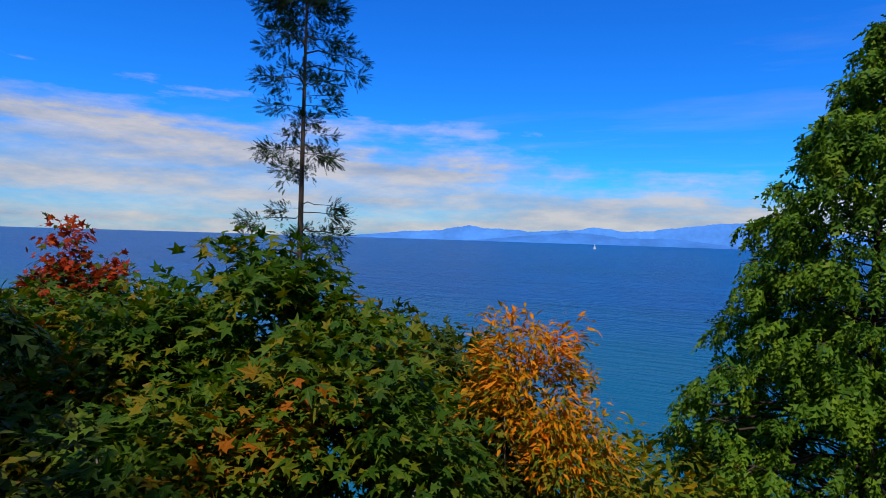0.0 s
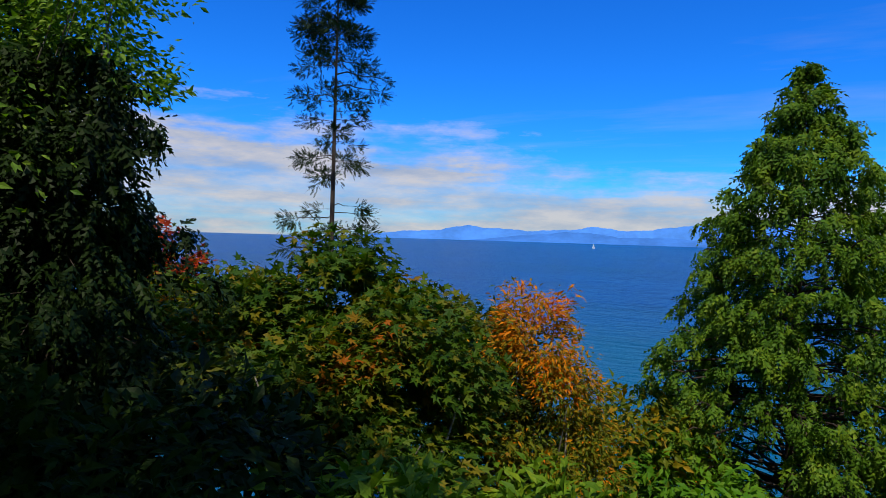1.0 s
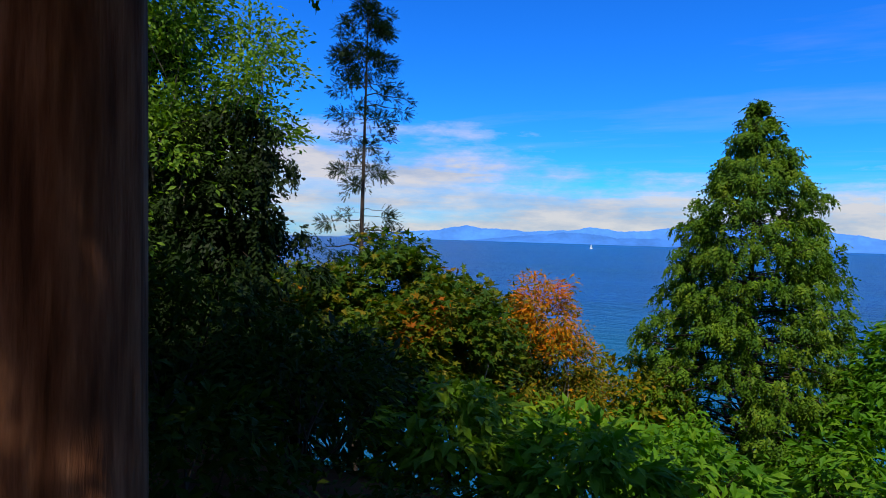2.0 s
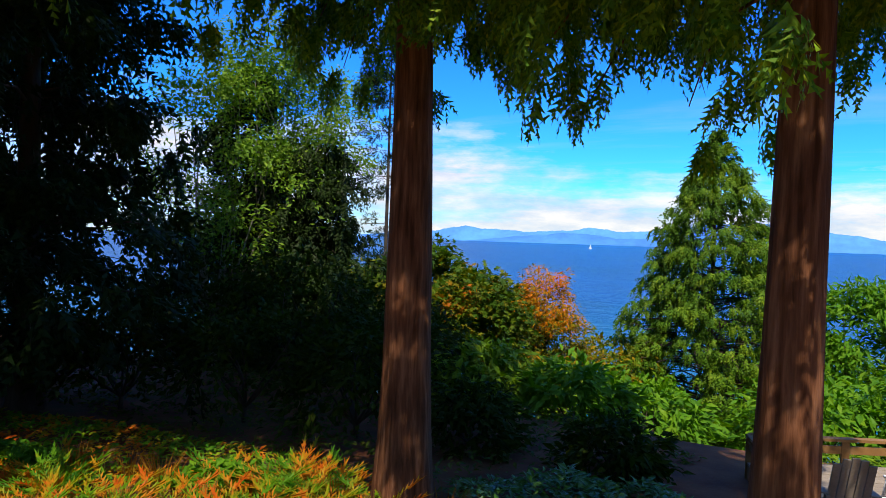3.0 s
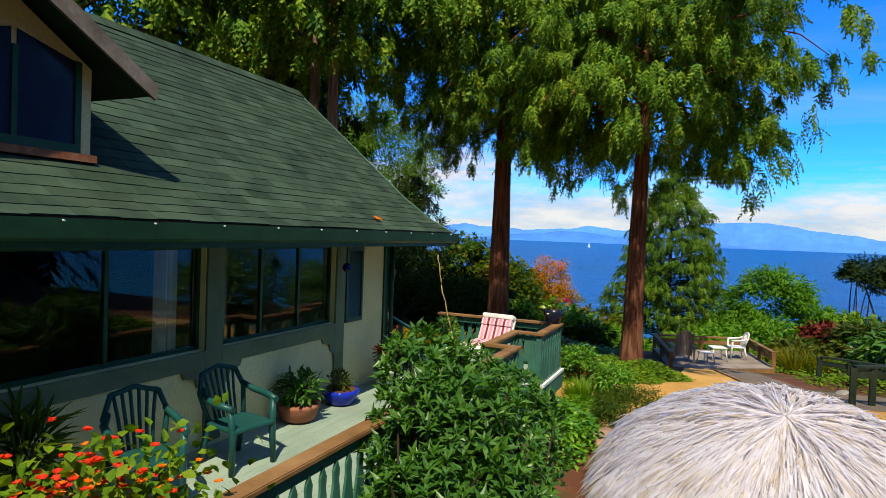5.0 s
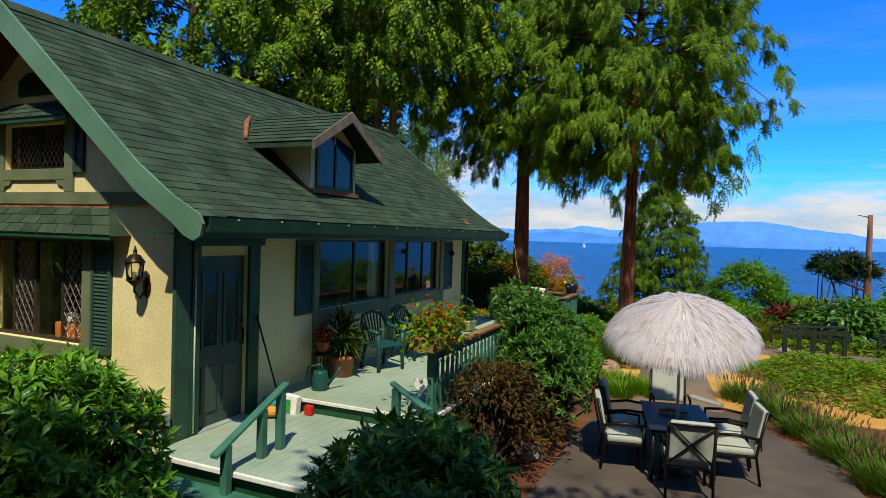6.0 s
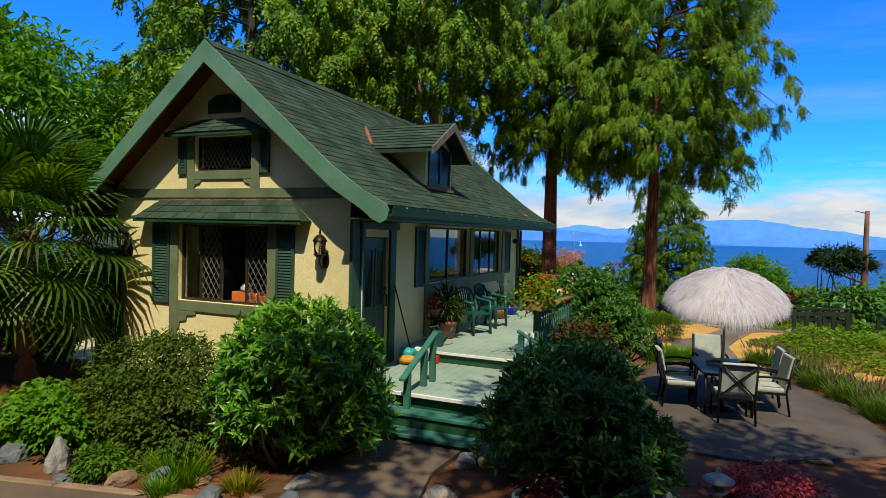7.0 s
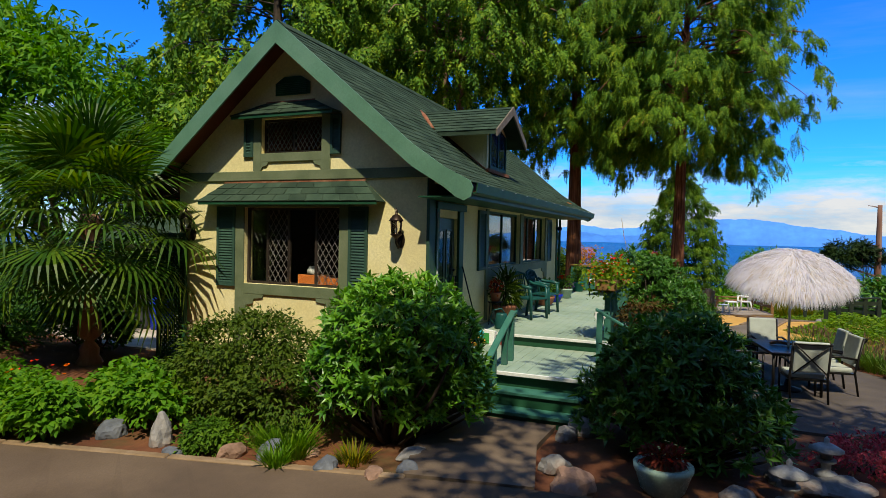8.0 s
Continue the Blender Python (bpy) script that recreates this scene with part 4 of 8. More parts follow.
def shingle_field(s, p0, along, downhill, length, height, exposure, width, jig=0.012):
    """Overlapping tabs on a roof plane, from its upper edge downhill, joined into one mesh."""
    along, downhill = Vector(along).normalized(), Vector(downhill).normalized()
    n = along.cross(downhill)
    if n.z < 0:
        n = -n
    rows = max(1, round(height / exposure))
    for r in range(rows):
        off = (r % 2) * width / 2
        q = -off
        while q < length:
            a, b = max(q, 0) + 0.004, min(q + width, length) - 0.004
            q += width
            if b - a < 0.03:
                continue
            d0, d1 = r * height / rows - 0.01, (r + 1) * height / rows + random.uniform(0, jig)
            base = [p0 + along * u + downhill * d for u, d in ((a, d0), (b, d0), (b, d1), (a, d1))]
            top = [base[0] + n * 0.004, base[1] + n * 0.004, base[2] + n * 0.018, base[3] + n * 0.018]
            vs = [s.bm.verts.new(v) for v in base + top]
            for f in ((4, 5, 6, 7), (7, 6, 2, 3), (4, 7, 3, 0), (5, 1, 2, 6)):
                s.bm.faces.new([vs[i] for i in f])


def awning(x0, x1, top0, top1, z0, z1, proj, label):
    """A small hipped pent roof on the gable wall."""
    s = Shape()
    a, b = Vector((top0, GY - 0.005, z1)), Vector((top1, GY - 0.005, z1))
    c, d = Vector((x1, GY - proj, z0)), Vector((x0, GY - proj, z0))
    e, f2 = Vector((x1, GY - 0.005, z0)), Vector((x0, GY - 0.005, z0))
    v = [s.bm.verts.new(p) for p in (a, b, c, d, e, f2)]
    for f in ((0, 1, 2, 3), (1, 4, 2), (0, 3, 5), (3, 2, 4, 5), (0, 5, 4, 1)):
        s.bm.faces.new([v[i] for i in f])
    aw = part("awning", s.done(), SHINGLE_REST, cottage, label)
    s = Shape()
    for r in range(3):
        t0, t1 = r / 3, (r + 1) / 3
        q0, q1 = d.lerp(a, 1 - t0), c.lerp(b, 1 - t0)
        w0, w1 = d.lerp(a, 1 - t1), c.lerp(b, 1 - t1)
        k = max(2, int((w1 - w0).length / 0.3))
        for i in range(k):
            base = [q0.lerp(q1, i / k + 0.004), q0.lerp(q1, (i + 1) / k - 0.004), w0.lerp(w1, (i + 1) / k - 0.004), w0.lerp(w1, i / k + 0.004)]
            lift = Vector((0, -0.006, 0.012))
            top = [base[0] + lift * 0.3, base[1] + lift * 0.3, base[2] + lift, base[3] + lift]
            vs = [s.bm.verts.new(p) for p in base + top]
            for f in ((4, 5, 6, 7), (7, 6, 2, 3), (4, 7, 3, 0), (5, 1, 2, 6)):
                s.bm.faces.new([vs[j] for j in f])
    part("awning_shingles", s.done(), SHINGLE_REST, aw)["kind"] = "stuff"
    part("awning_fascia", Shape().box(x0 + 0.02, x1 - 0.02, GY - proj + 0.01, GY - proj + 0.03, z0 - 0.05, z0 - 0.002).done(), DARK_GREEN, aw)
    part("flashing", Shape().box(top0 - 0.02, top1 + 0.02, GY - 0.02, GY - 0.002, z1 - 0.01, z1 + 0.012).done(), COPPER, aw)


awning(-0.05, 3.42, 0.34, 3.05, 3.04, 3.37, 0.27, "shingled awning over the kitchen window")
awning(0.62, 2.62, 1.2, 2.1, 4.43, 4.66, 0.25, "small shingled awning over the loft window")
# louvred vent under the peak
vent = part("vent", Shape().prism([Vector((x, GY - 0.03, z)) for x, z in ((1.37, 4.76), (2.03, 4.76), (2.03, 4.95), (1.86, 5.05), (1.54, 5.05), (1.37, 4.95))], (0, 0.028, 0)).done(), DARK_GREEN, cottage)
for i in range(6):
    part("louvre", Shape().box(1.42, 1.98, GY - 0.05, GY - 0.03, 4.79 + i * 0.03, 4.805 + i * 0.03).done(), DARK_GREEN, vent)

# dormer on the sea-side slope of the roof
DY0, DY1, DX, DPK, DEV = -23.86, -22.66, 4.2, 4.98, 4.40
dormer = part("dormer", Shape().prism([Vector((DX, y, z)) for y, z in ((DY0, 3.62), (DY0, 4.47), (-23.26, 4.86), (DY1, 4.47), (DY1, 3.62))], (-0.06, 0, 0)).done(), STUCCO, cottage, "small gabled dormer with casement window")
for y in (DY0, DY1 - 0.05):
    part("cheek", Shape().prism([Vector((x, y, z)) for x, z in ((DX - 0.061, 3.6), (DX - 0.061, 4.47), (RIDGE + 1.2, 4.47), (RIDGE + 1.2, 4.2))], (0, 0.05, 0)).done(), STUCCO, dormer)
for sign, ye in ((-1, -24.24), (1, -22.28)):
    s = Shape()
    pk, ev = Vector((4.48, -23.26, DPK)), Vector((4.48, ye, DEV))
    s.prism([pk, ev, ev + Vector((0, 0, -0.07)), pk + Vector((0, 0, -0.07))], (-2.75, 0, 0))
    part("dormer_roof", s.done(), SHINGLE_REST, dormer)
    s = Shape()
    shingle_field(s, Vector((4.49, -23.26, DPK + 0.004)), (-1, 0, 0), ev - pk, 2.7, (ev - pk).length, 0.14, 0.3)
    part("dormer_shingles", s.done(), SHINGLE_REST, dormer)["kind"] = "stuff"
    s = Shape()
    s.prism([pk + Vector((0.002, 0, 0.01)), ev + Vector((0.002, 0, 0.01)), ev + Vector((0.002, 0.02 * -sign, -0.11)), pk + Vector((0.002, 0, -0.15))], (0.03, 0, 0))
    part("dormer_fascia", s.done(), BROWN_FASCIA, dormer, "weathered grey-brown dormer barge board")
part("sash", Shape().box(DX + 0.001, DX + 0.03, DY0 + 0.10, DY1 - 0.10, 3.78, 3.85).box(DX + 0.001, DX + 0.03, DY0 + 0.10, DY0 + 0.15, 3.851, 4.5).box(DX + 0.001, DX + 0.03, DY1 - 0.15, DY1 - 0.10, 3.851, 4.5).box(DX + 0.001, DX + 0.03, -23.28, -23.24, 3.851, 4.5).done(), DARK_GREEN, dormer)
for a, b in ((DY0 + 0.151, -23.281), (-23.239, DY1 - 0.151)):
    part("pane", Shape().prism([Vector((DX + 0.004, y, z)) for y, z in ((a, 3.851), (b, 3.851), (b, 4.62 if b < -23 else 4.5), (a, 4.5 if b < -23 else 4.62))], (0.008, 0, 0)).done(), plain("blue_reflecting_glass", (0.02, 0.03, 0.06), 0.03, bump=0.0) if "blue_reflecting_glass" not in bpy.data.materials else bpy.data.materials["blue_reflecting_glass"], dormer, "leaded dormer pane")
part("dormer_sill", Shape().box(DX + 0.001, DX + 0.06, DY0 - 0.02, DY1 + 0.02, 3.72, 3.779).done(), COPPER, dormer)
for y in (-24.2, -22.32):
    k = -1 if y < -23 else 1
    part("valley_flashing", Shape().tube([(2.62, -23.26 + k * 0.1, 5.0), (2.9, -23.26 + k * 0.5, 4.8), (3.28, y, 4.47)], [0.03, 0.05, 0.035], 6).done(), COPPER, dormer)
for dd in (DY0 - 0.02, DY1 + 0.02):
    part("step_flashing", Shape().tube([(3.35, dd, roof_z(3.35) + 0.02), (4.2, dd, roof_z(4.2) + 0.02)], 0.014, 5).done(), COPPER, dormer)


def wall_lantern(x, y, z):
    """A carriage lamp on a bracket against the gable wall."""
    la = thing("wall_lantern", "dark bronze carriage lantern on the cream wall", "wall lamp", (x, y, z), group="wall lanterns")
    part("backplate", Shape().sphere((0, -0.01, -0.08), 0.1, 14, (0.65, 0.2, 1.2)).done(), BRONZE, la)
    part("arm", Shape().tube([(0, -0.02, -0.1), (0, -0.10, -0.2), (0, -0.17, -0.12), (0, -0.17, -0.02)], 0.014, 8).done(), BRONZE, la)
    part("base", Shape().lathe([(0.02, -0.06), (0.05, -0.03), (0.085, 0.0), (0.09, 0.015)], (0, -0.17, 0.0), 8).done(), BRONZE, la)
    part("glass", Shape().lathe([(0.07, 0.016), (0.088, 0.2)], (0, -0.17, 0), 6).done(), LAMP_GLASS, la)
    s = Shape()
    for k in range(6):
        a = math.pi / 3 * k
        s.tube([(0.075 * math.cos(a), -0.17 + 0.075 * math.sin(a), 0.014), (0.094 * math.cos(a), -0.17 + 0.094 * math.sin(a), 0.205)], 0.006, 4)
    part("cage", s.done(), BRONZE, la)
    part("roof_cap", Shape().lathe([(0.115, 0.2), (0.1, 0.225), (0.055, 0.285), (0.02, 0.3), (0.02, 0.33), (0.006, 0.39)], (0, -0.17, 0), 8).done(), BRONZE, la)
    part("candle", Shape().tube([(0, -0.17, 0.016), (0, -0.17, 0.1)], 0.014, 8).done(), WHITE_TRIM, la)
    return la


lan = wall_lantern(3.69, GY, 2.55)
copy_thing(lan, pose(-0.38, GY, 2.57))

# inside the windows: curtains, a wooden chest on the sill, a kettle, a room behind
crate = thing("wooden_chest", "orange wooden chest behind the kitchen window", "chest", (2.0, GY + 0.5, 1.55))
part("body", Shape().box(-0.42, 0.12, -0.15, 0.15, 0.0, 0.30, 0.012).done(), ORANGE, crate)
part("lid", Shape().box(0.16, 0.5, -0.15, 0.13, 0.0, 0.26, 0.012).done(), ORANGE, crate)
pot = thing("kettle", "steel kettle on the kitchen worktop", "kettle", (1.83, GY + 0.45, 1.85))
part("body", Shape().lathe([(0.05, 0), (0.11, 0.02), (0.115, 0.08), (0.07, 0.14), (0.02, 0.15)], (0, 0, 0), 16).done(), STONE_GREY, pot)
part("handle", Shape().tube([(-0.08, 0, 0.12), (-0.06, 0, 0.2), (0.06, 0, 0.2), (0.08, 0, 0.12)], 0.01, 6).done(), BLACK_METAL, pot)
shelf = thing("kitchen_worktop", "worktop behind the kitchen window, its cabinet darkened for room gloom", "worktop", (1.7, GY + 0.5, 0.72))
part("cabinet", Shape().box(-1.0, 1.0, -0.3, 0.25, 0.0, 0.78, 0.01).done(), ROOM_GLOOM, shelf)
part("top", Shape().box(-1.02, 1.02, -0.31, 0.28, 0.781, 0.83, 0.008).done(), CAP_WOOD, shelf)


def curtain(x, y0, y1, z0, z1):
    s = Shape()
    n = 14
    pts = [Vector((x + 0.03 * math.sin(i * 1.9), y0 + (y1 - y0) * i / n, z0)) for i in range(n + 1)]
    for a, b in zip(pts, pts[1:]):
        s.prism([a, b, b + Vector((0, 0, z1 - z0)), a + Vector((0, 0, z1 - z0))], (-0.004, 0, 0))
    return tagged(part("curtain", s.done(), CURTAIN), "pale gathered curtain beside the window", "curtain", "front window curtains")


curtain(FX - 0.13, -21.85, -21.6, 1.98, 3.02)
curtain(FX - 0.13, -21.05, -20.93, 1.98, 3.02)

# ---- porch, steps and deck ----
LOW, UP = 0.77, 0.95
deck = thing("porch_deck", "mint green painted timber deck along the cottage", "deck")
for x in (4.2, 5.3, 6.4):
    for y in (-24.3, -21.5, -18.6, -15.6):
        part("post", Shape().box(x - 0.07, x + 0.07, y - 0.07, y + 0.07, -1.2, UP - 0.19).done(), DARK_GREEN, deck)
part("joist_frame", Shape().box(FX + 0.02, 6.4, -24.5, -15.45, UP - 0.18, UP - 0.035).done(), DARK_GREEN, deck)
part("joist_frame", Shape().box(2.3, FX + 0.018, BY + 0.1, -15.45, UP - 0.18, UP - 0.035).done(), DARK_GREEN, deck)
n = 17
wid = (6.5 - FX - 0.01) / n
for i in range(n):
    x0 = FX + 0.01 + i * wid
    notch = x0 > 6.0
    if notch:
        part("deck_board", Shape().box(x0 + 0.0012, x0 + wid - 0.0012, -24.56, -18.05, UP - 0.03, UP, 0.004).done(), MINT, deck)
        part("deck_board", Shape().box(x0 + 0.0012, x0 + wid - 0.0012, -16.75, -15.36, UP - 0.03, UP, 0.004).done(), MINT, deck)
    else:
        part("deck_board", Shape().box(x0 + 0.0012, x0 + wid - 0.0012, -24.56, -15.36, UP - 0.03, UP, 0.004).done(), MINT, deck)
for i in range(13):
    x0 = 2.3 + i * 0.14
    part("deck_board", Shape().box(x0 + 0.003, x0 + 0.137, BY + 0.05, -15.36, UP - 0.03, UP, 0.004).done(), MINT, deck)
part("riser", Shape().box(FX + 0.04, 6.5, -24.555, -24.52, LOW, UP - 0.031, 0.003).done(), DARK_GREEN, deck)
part("nosing", Shape().box(FX + 0.04, 6.52, -24.60, -24.565, UP - 0.04, UP + 0.002, 0.006).done(), WHITE_TRIM, deck)
for x0, x1, y0, y1 in ((6.51, 6.54, -24.56, -18.06), (6.51, 6.54, -16.74, -15.33), (4.2, 6.54, -15.345, -15.315)):
    part("skirt", Shape().box(x0, x1, y0, y1, 0.62, UP - 0.06, 0.004).done(), RAIL_GREEN, deck)
    part("skirt_trim", Shape().box(x0, x1 + 0.015, y0, y1 + 0.01, UP - 0.055, UP - 0.005, 0.004).done(), WHITE_TRIM, deck)
for y in (-18.05, -16.76):
    part("skirt", Shape().box(6.05, 6.54, y - 0.015, y + 0.015, 0.62, UP - 0.06, 0.004).done(), RAIL_GREEN, deck)
    part("skirt_trim", Shape().box(6.05, 6.545, y - 0.02, y + 0.02, UP - 0.055, UP - 0.005, 0.004).done(), WHITE_TRIM, deck)

porch = thing("porch_landing", "pale mint landing at the front door with green steps", "porch")
for i in range(16):
    x0 = FX + 0.04 + i * 0.153
    part("deck_board", Shape().box(x0 + 0.002, x0 + 0.151, -26.5, -24.56, LOW - 0.03, LOW, 0.004).done(), MINT, porch)
part("frame", Shape().box(FX + 0.05, 6.54, -26.47, -24.6, 0.2, LOW - 0.035).done(), DARK_GREEN, porch)
part("nosing", Shape().box(FX + 0.04, 6.56, -26.545, -26.505, LOW - 0.045, LOW + 0.002, 0.006).done(), WHITE_TRIM, porch)
for i, (z, y) in enumerate(((0.585, -26.78), (0.405, -27.04))):
    part("tread", Shape().box(4.45, 6.5, y - 0.03, y + 0.26, z - 0.04, z, 0.006).done(), RAIL_GREEN, porch)
    part("riser", Shape().box(4.45, 6.5, y + 0.0, y + 0.02, z - 0.2, z - 0.041).done(), DARK_GREEN, porch)


def handrail(a, b, posts, label):
    """A sloping rail with posts down to their feet."""
    hr = thing("stair_rail", label, "handrail")
    a, b = Vector(a), Vector(b)
    d = (b - a)
    side = d.cross(Vector((0, 0, 1))).normalized() * 0.045
    up = Vector((0, 0, 0.04))
    s = Shape()
    s.prism([a + side, a - side, a - side + up, a + side + up], d)
    bmesh.ops.bevel(s.bm, geom=s.bm.edges[:], offset=0.006, segments=1, affect="EDGES")
    part("rail", s.done(), RAIL_GREEN, hr)
    for t, foot in posts:
        p = a.lerp(b, t)
        part("post", Shape().box(p.x - 0.04, p.x + 0.04, p.y - 0.04, p.y + 0.04, foot, p.z - 0.002, 0.006).done(), RAIL_GREEN, hr)
    return hr


handrail((5.3, -25.72, 1.45), (5.3, -26.78, 0.98), [(0.08, LOW), (0.36, LOW), (0.84, 0.25)], "green painted rail beside the porch steps")
handrail((6.42, -25.35, 1.52), (7.4, -25.35, 1.0), [(0.06, LOW), (0.45, 0.2), (0.9, 0.1)], "green painted rail at the side of the porch")
handrail((2.35, -15.4, 1.86), (3.6, -15.4, 1.30), [(0.0, UP), (0.3, UP), (0.55, UP), (0.75, UP), (0.97, UP)], "dark green sloping rail at the end of the deck")

CAPZ = 1.75


def rail_run(points, label, first_post=True):
    """Deck railing along a polyline: cap, lower rail, posts at the corners and shaped slats."""
    rl = thing("deck_railing", label, "railing", group="deck railings")
    for i, (p, q) in enumerate(zip(points, points[1:])):
        p, q = Vector((*p, 0)), Vector((*q, 0))
        d = (q - p).normalized()
        sd = Vector((-d.y, d.x, 0))
        L = (q - p).length
        s = Shape()
        a, b = p - d * 0.07, q + d * 0.0
        s.prism([Vector((v.x, v.y, CAPZ - 0.04 + 0.002 * (i % 2))) for v in (a + sd * 0.075, b + sd * 0.075, b - sd * 0.075, a - sd * 0.075)], (0, 0, 0.042))
        bmesh.ops.bevel(s.bm, geom=s.bm.edges[:], offset=0.008, segments=2, affect="EDGES")
        part("cap_rail", s.done(), CAP_WOOD, rl, "weathered brown cap rail")
        for z in (CAPZ - 0.14, UP + 0.06):
            s = Shape()
            s.prism([Vector((v.x, v.y, z)) for v in (p + sd * 0.02, q + sd * 0.02, q - sd * 0.02, p - sd * 0.02)], (0, 0, 0.075))
            part("cross_rail", s.done(), RAIL_GREEN, rl)
        k = max(2, int(L / 0.155))
        for j in range(k):
            c = p + d * (L * (j + 0.5) / k) + sd * 0.034
            h = [(-0.03, -0.06), (0.03, -0.06), (0.062, 0.12), (0.062, 0.3), (0.03, 0.48), (0.035, 0.56), (0.0, 0.64), (-0.035, 0.56), (-0.03, 0.48), (-0.062, 0.3), (-0.062, 0.12)]
            s = Shape()
            s.prism([c + d * u + Vector((0, 0, UP + 0.06 + z)) for u, z in h], sd * 0.02)
            part("slat", s.done(), RAIL_GREEN, rl)
        for e in ([p, q] if i == 0 and first_post else [q]):
            part("post", Shape().box(e.x - 0.045, e.x + 0.045, e.y - 0.045, e.y + 0.045, UP - 0.35, CAPZ - 0.042, 0.005).done(), RAIL_GREEN, rl)
    return rl


rail_run([(4.2, -15.45), (6.45, -15.42), (6.45, -16.72), (6.06, -16.72), (6.06, -18.05), (6.46, -18.05), (6.46, -24.4)], "green deck railing with brown weathered cap")

# ---- plants: makers ----


def limb_path(a, b, sag=0.0, bend=0.1, n=6):
    a, b = Vector(a), Vector(b)
    side = Vector((random.uniform(-1, 1), random.uniform(-1, 1), random.uniform(-0.4, 0.4))) * (b - a).length * bend
    return [a.lerp(b, t) + side * math.sin(t * math.pi) + Vector((0, 0, -sag * t * t)) for t in [i / n for i in range(n + 1)]]


def stuff(name, me, mat, parent, label=""):
    ob = mesh_object(name, me, mat, parent, label)
    ob["kind"] = "stuff"
    return ob


def trunk_shape(x, y, z0, z1, r0, r1, lean=(0, 0), flare=1.35, seg=14, ridges=0.06):
    """A tapering, fluted trunk with a flared foot."""
    s = Shape()
    n = 18
    rings = []
    for i in range(n + 1):
        t = i / n
        z = z0 + (z1 - z0) * t ** 1.3
        h = z - z0
        r = (r0 + (r1 - r0) * t) * (1 + (flare - 1) * math.exp(-h / 0.55))
        ring = []
        for k in range(seg * 2):
            a = math.pi * k / seg
            rr = r * (1 + ridges * math.sin(a * 5 + 0.4 * z + x) * (0.5 + math.exp(-h / 1.5)) + 0.03 * math.sin(a * 11 + z))
            ring.append(s.bm.verts.new((x + lean[0] * h + rr * math.cos(a), y + lean[1] * h + rr * math.sin(a), z)))
        rings.append(ring)
    for a, b in zip(rings, rings[1:]):
        m = len(a)
        for k in range(m):
            s.bm.faces.new((a[k], a[(k + 1) % m], b[(k + 1) % m], b[k])).smooth = True
    s.bm.faces.new(rings[-1])
    return s


def conifer(name, label, x, y, top, low, trunks, reach, branches, per, size, mat, bark, template, droop=0.5, hang=0.7, group="", clump=5):
    """A conifer: trunk(s), limbs and a crown of drooping sprays. reach(h): limb length at height fraction h."""
    tree = thing(name, label, "tree", group=group)
    base = gz(x, y) - 0.25
    for tx, ty, r0, lean in trunks:
        sh = trunk_shape(tx, ty, base, top - 0.3, r0, 0.03, lean)
        part("trunk", sh.done(), bark, tree)
    limbs = Shape()
    P, A, U, S = [], [], [], []
    for i in range(branches):
        h = (i + random.random()) / branches
        z = low + (top - low) * h
        az = i * 2.399 + random.uniform(-0.5, 0.5)
        tx, ty, r0, lean = trunks[i % len(trunks)]
        cx, cy = tx + lean[0] * (z - base), ty + lean[1] * (z - base)
        L = reach(h) * random.uniform(0.7, 1.12)
        d = Vector((math.cos(az), math.sin(az), 0))
        pts = []
        for q in range(7):
            t = q / 6
            pts.append(Vector((cx, cy, z)) + d * (L * t) + Vector((0, 0, L * (-droop * t ** 1.2 + 0.15 * t ** 3))))
        limbs.tube(pts, [max(0.012, 0.016 * L * (1 - 0.9 * q / 6)) for q in range(7)], 5, False)
        k = max(2, int(per * L / max(reach(0.3), 0.5) / clump))
        if h > 0.5:
            k = max(2, int(k * 0.6))
        for j in range(k):
            t = 0.22 + 0.78 * ((j + random.random()) / k) ** 0.85
            f = t * 6
            q = min(int(f), 5)
            p = pts[q].lerp(pts[q + 1], f - q)
            sd = Vector((-d.y, d.x, 0)) * random.choice((-1, 1))
            p = p + sd * random.uniform(0, 0.26) * L * 0.5 * (1.1 - 0.7 * t) + Vector((0, 0, -0.1 * size * random.random()))
            lead = (d * random.uniform(0.2, 1.0) + sd * random.uniform(0.1, 0.9) + Vector((0, 0, -hang * random.uniform(0.3, 1.2)))).normalized()
            grow = size * random.uniform(0.75, 1.25) * (1.0 + 0.6 * max(h - 0.35, 0))
            for c_ in range(clump):
                wob = Vector((random.gauss(0, 1), random.gauss(0, 1), random.gauss(0, 0.7)))
                out = (lead + wob * 0.42).normalized()
                P.append(p + wob * 0.35 * grow), A.append(out), U.append(Vector((0, 0, 1)) + d * 0.6 + wob * 0.4), S.append(grow * random.uniform(0.7, 1.15))
    part("branchwork", limbs.done(False), bark, tree)["kind"] = "stuff"
    stuff("crown", spread(template, np.array(P), np.array(A), np.array(U), np.array(S), name + "_crown"), mat, tree)
    return tree


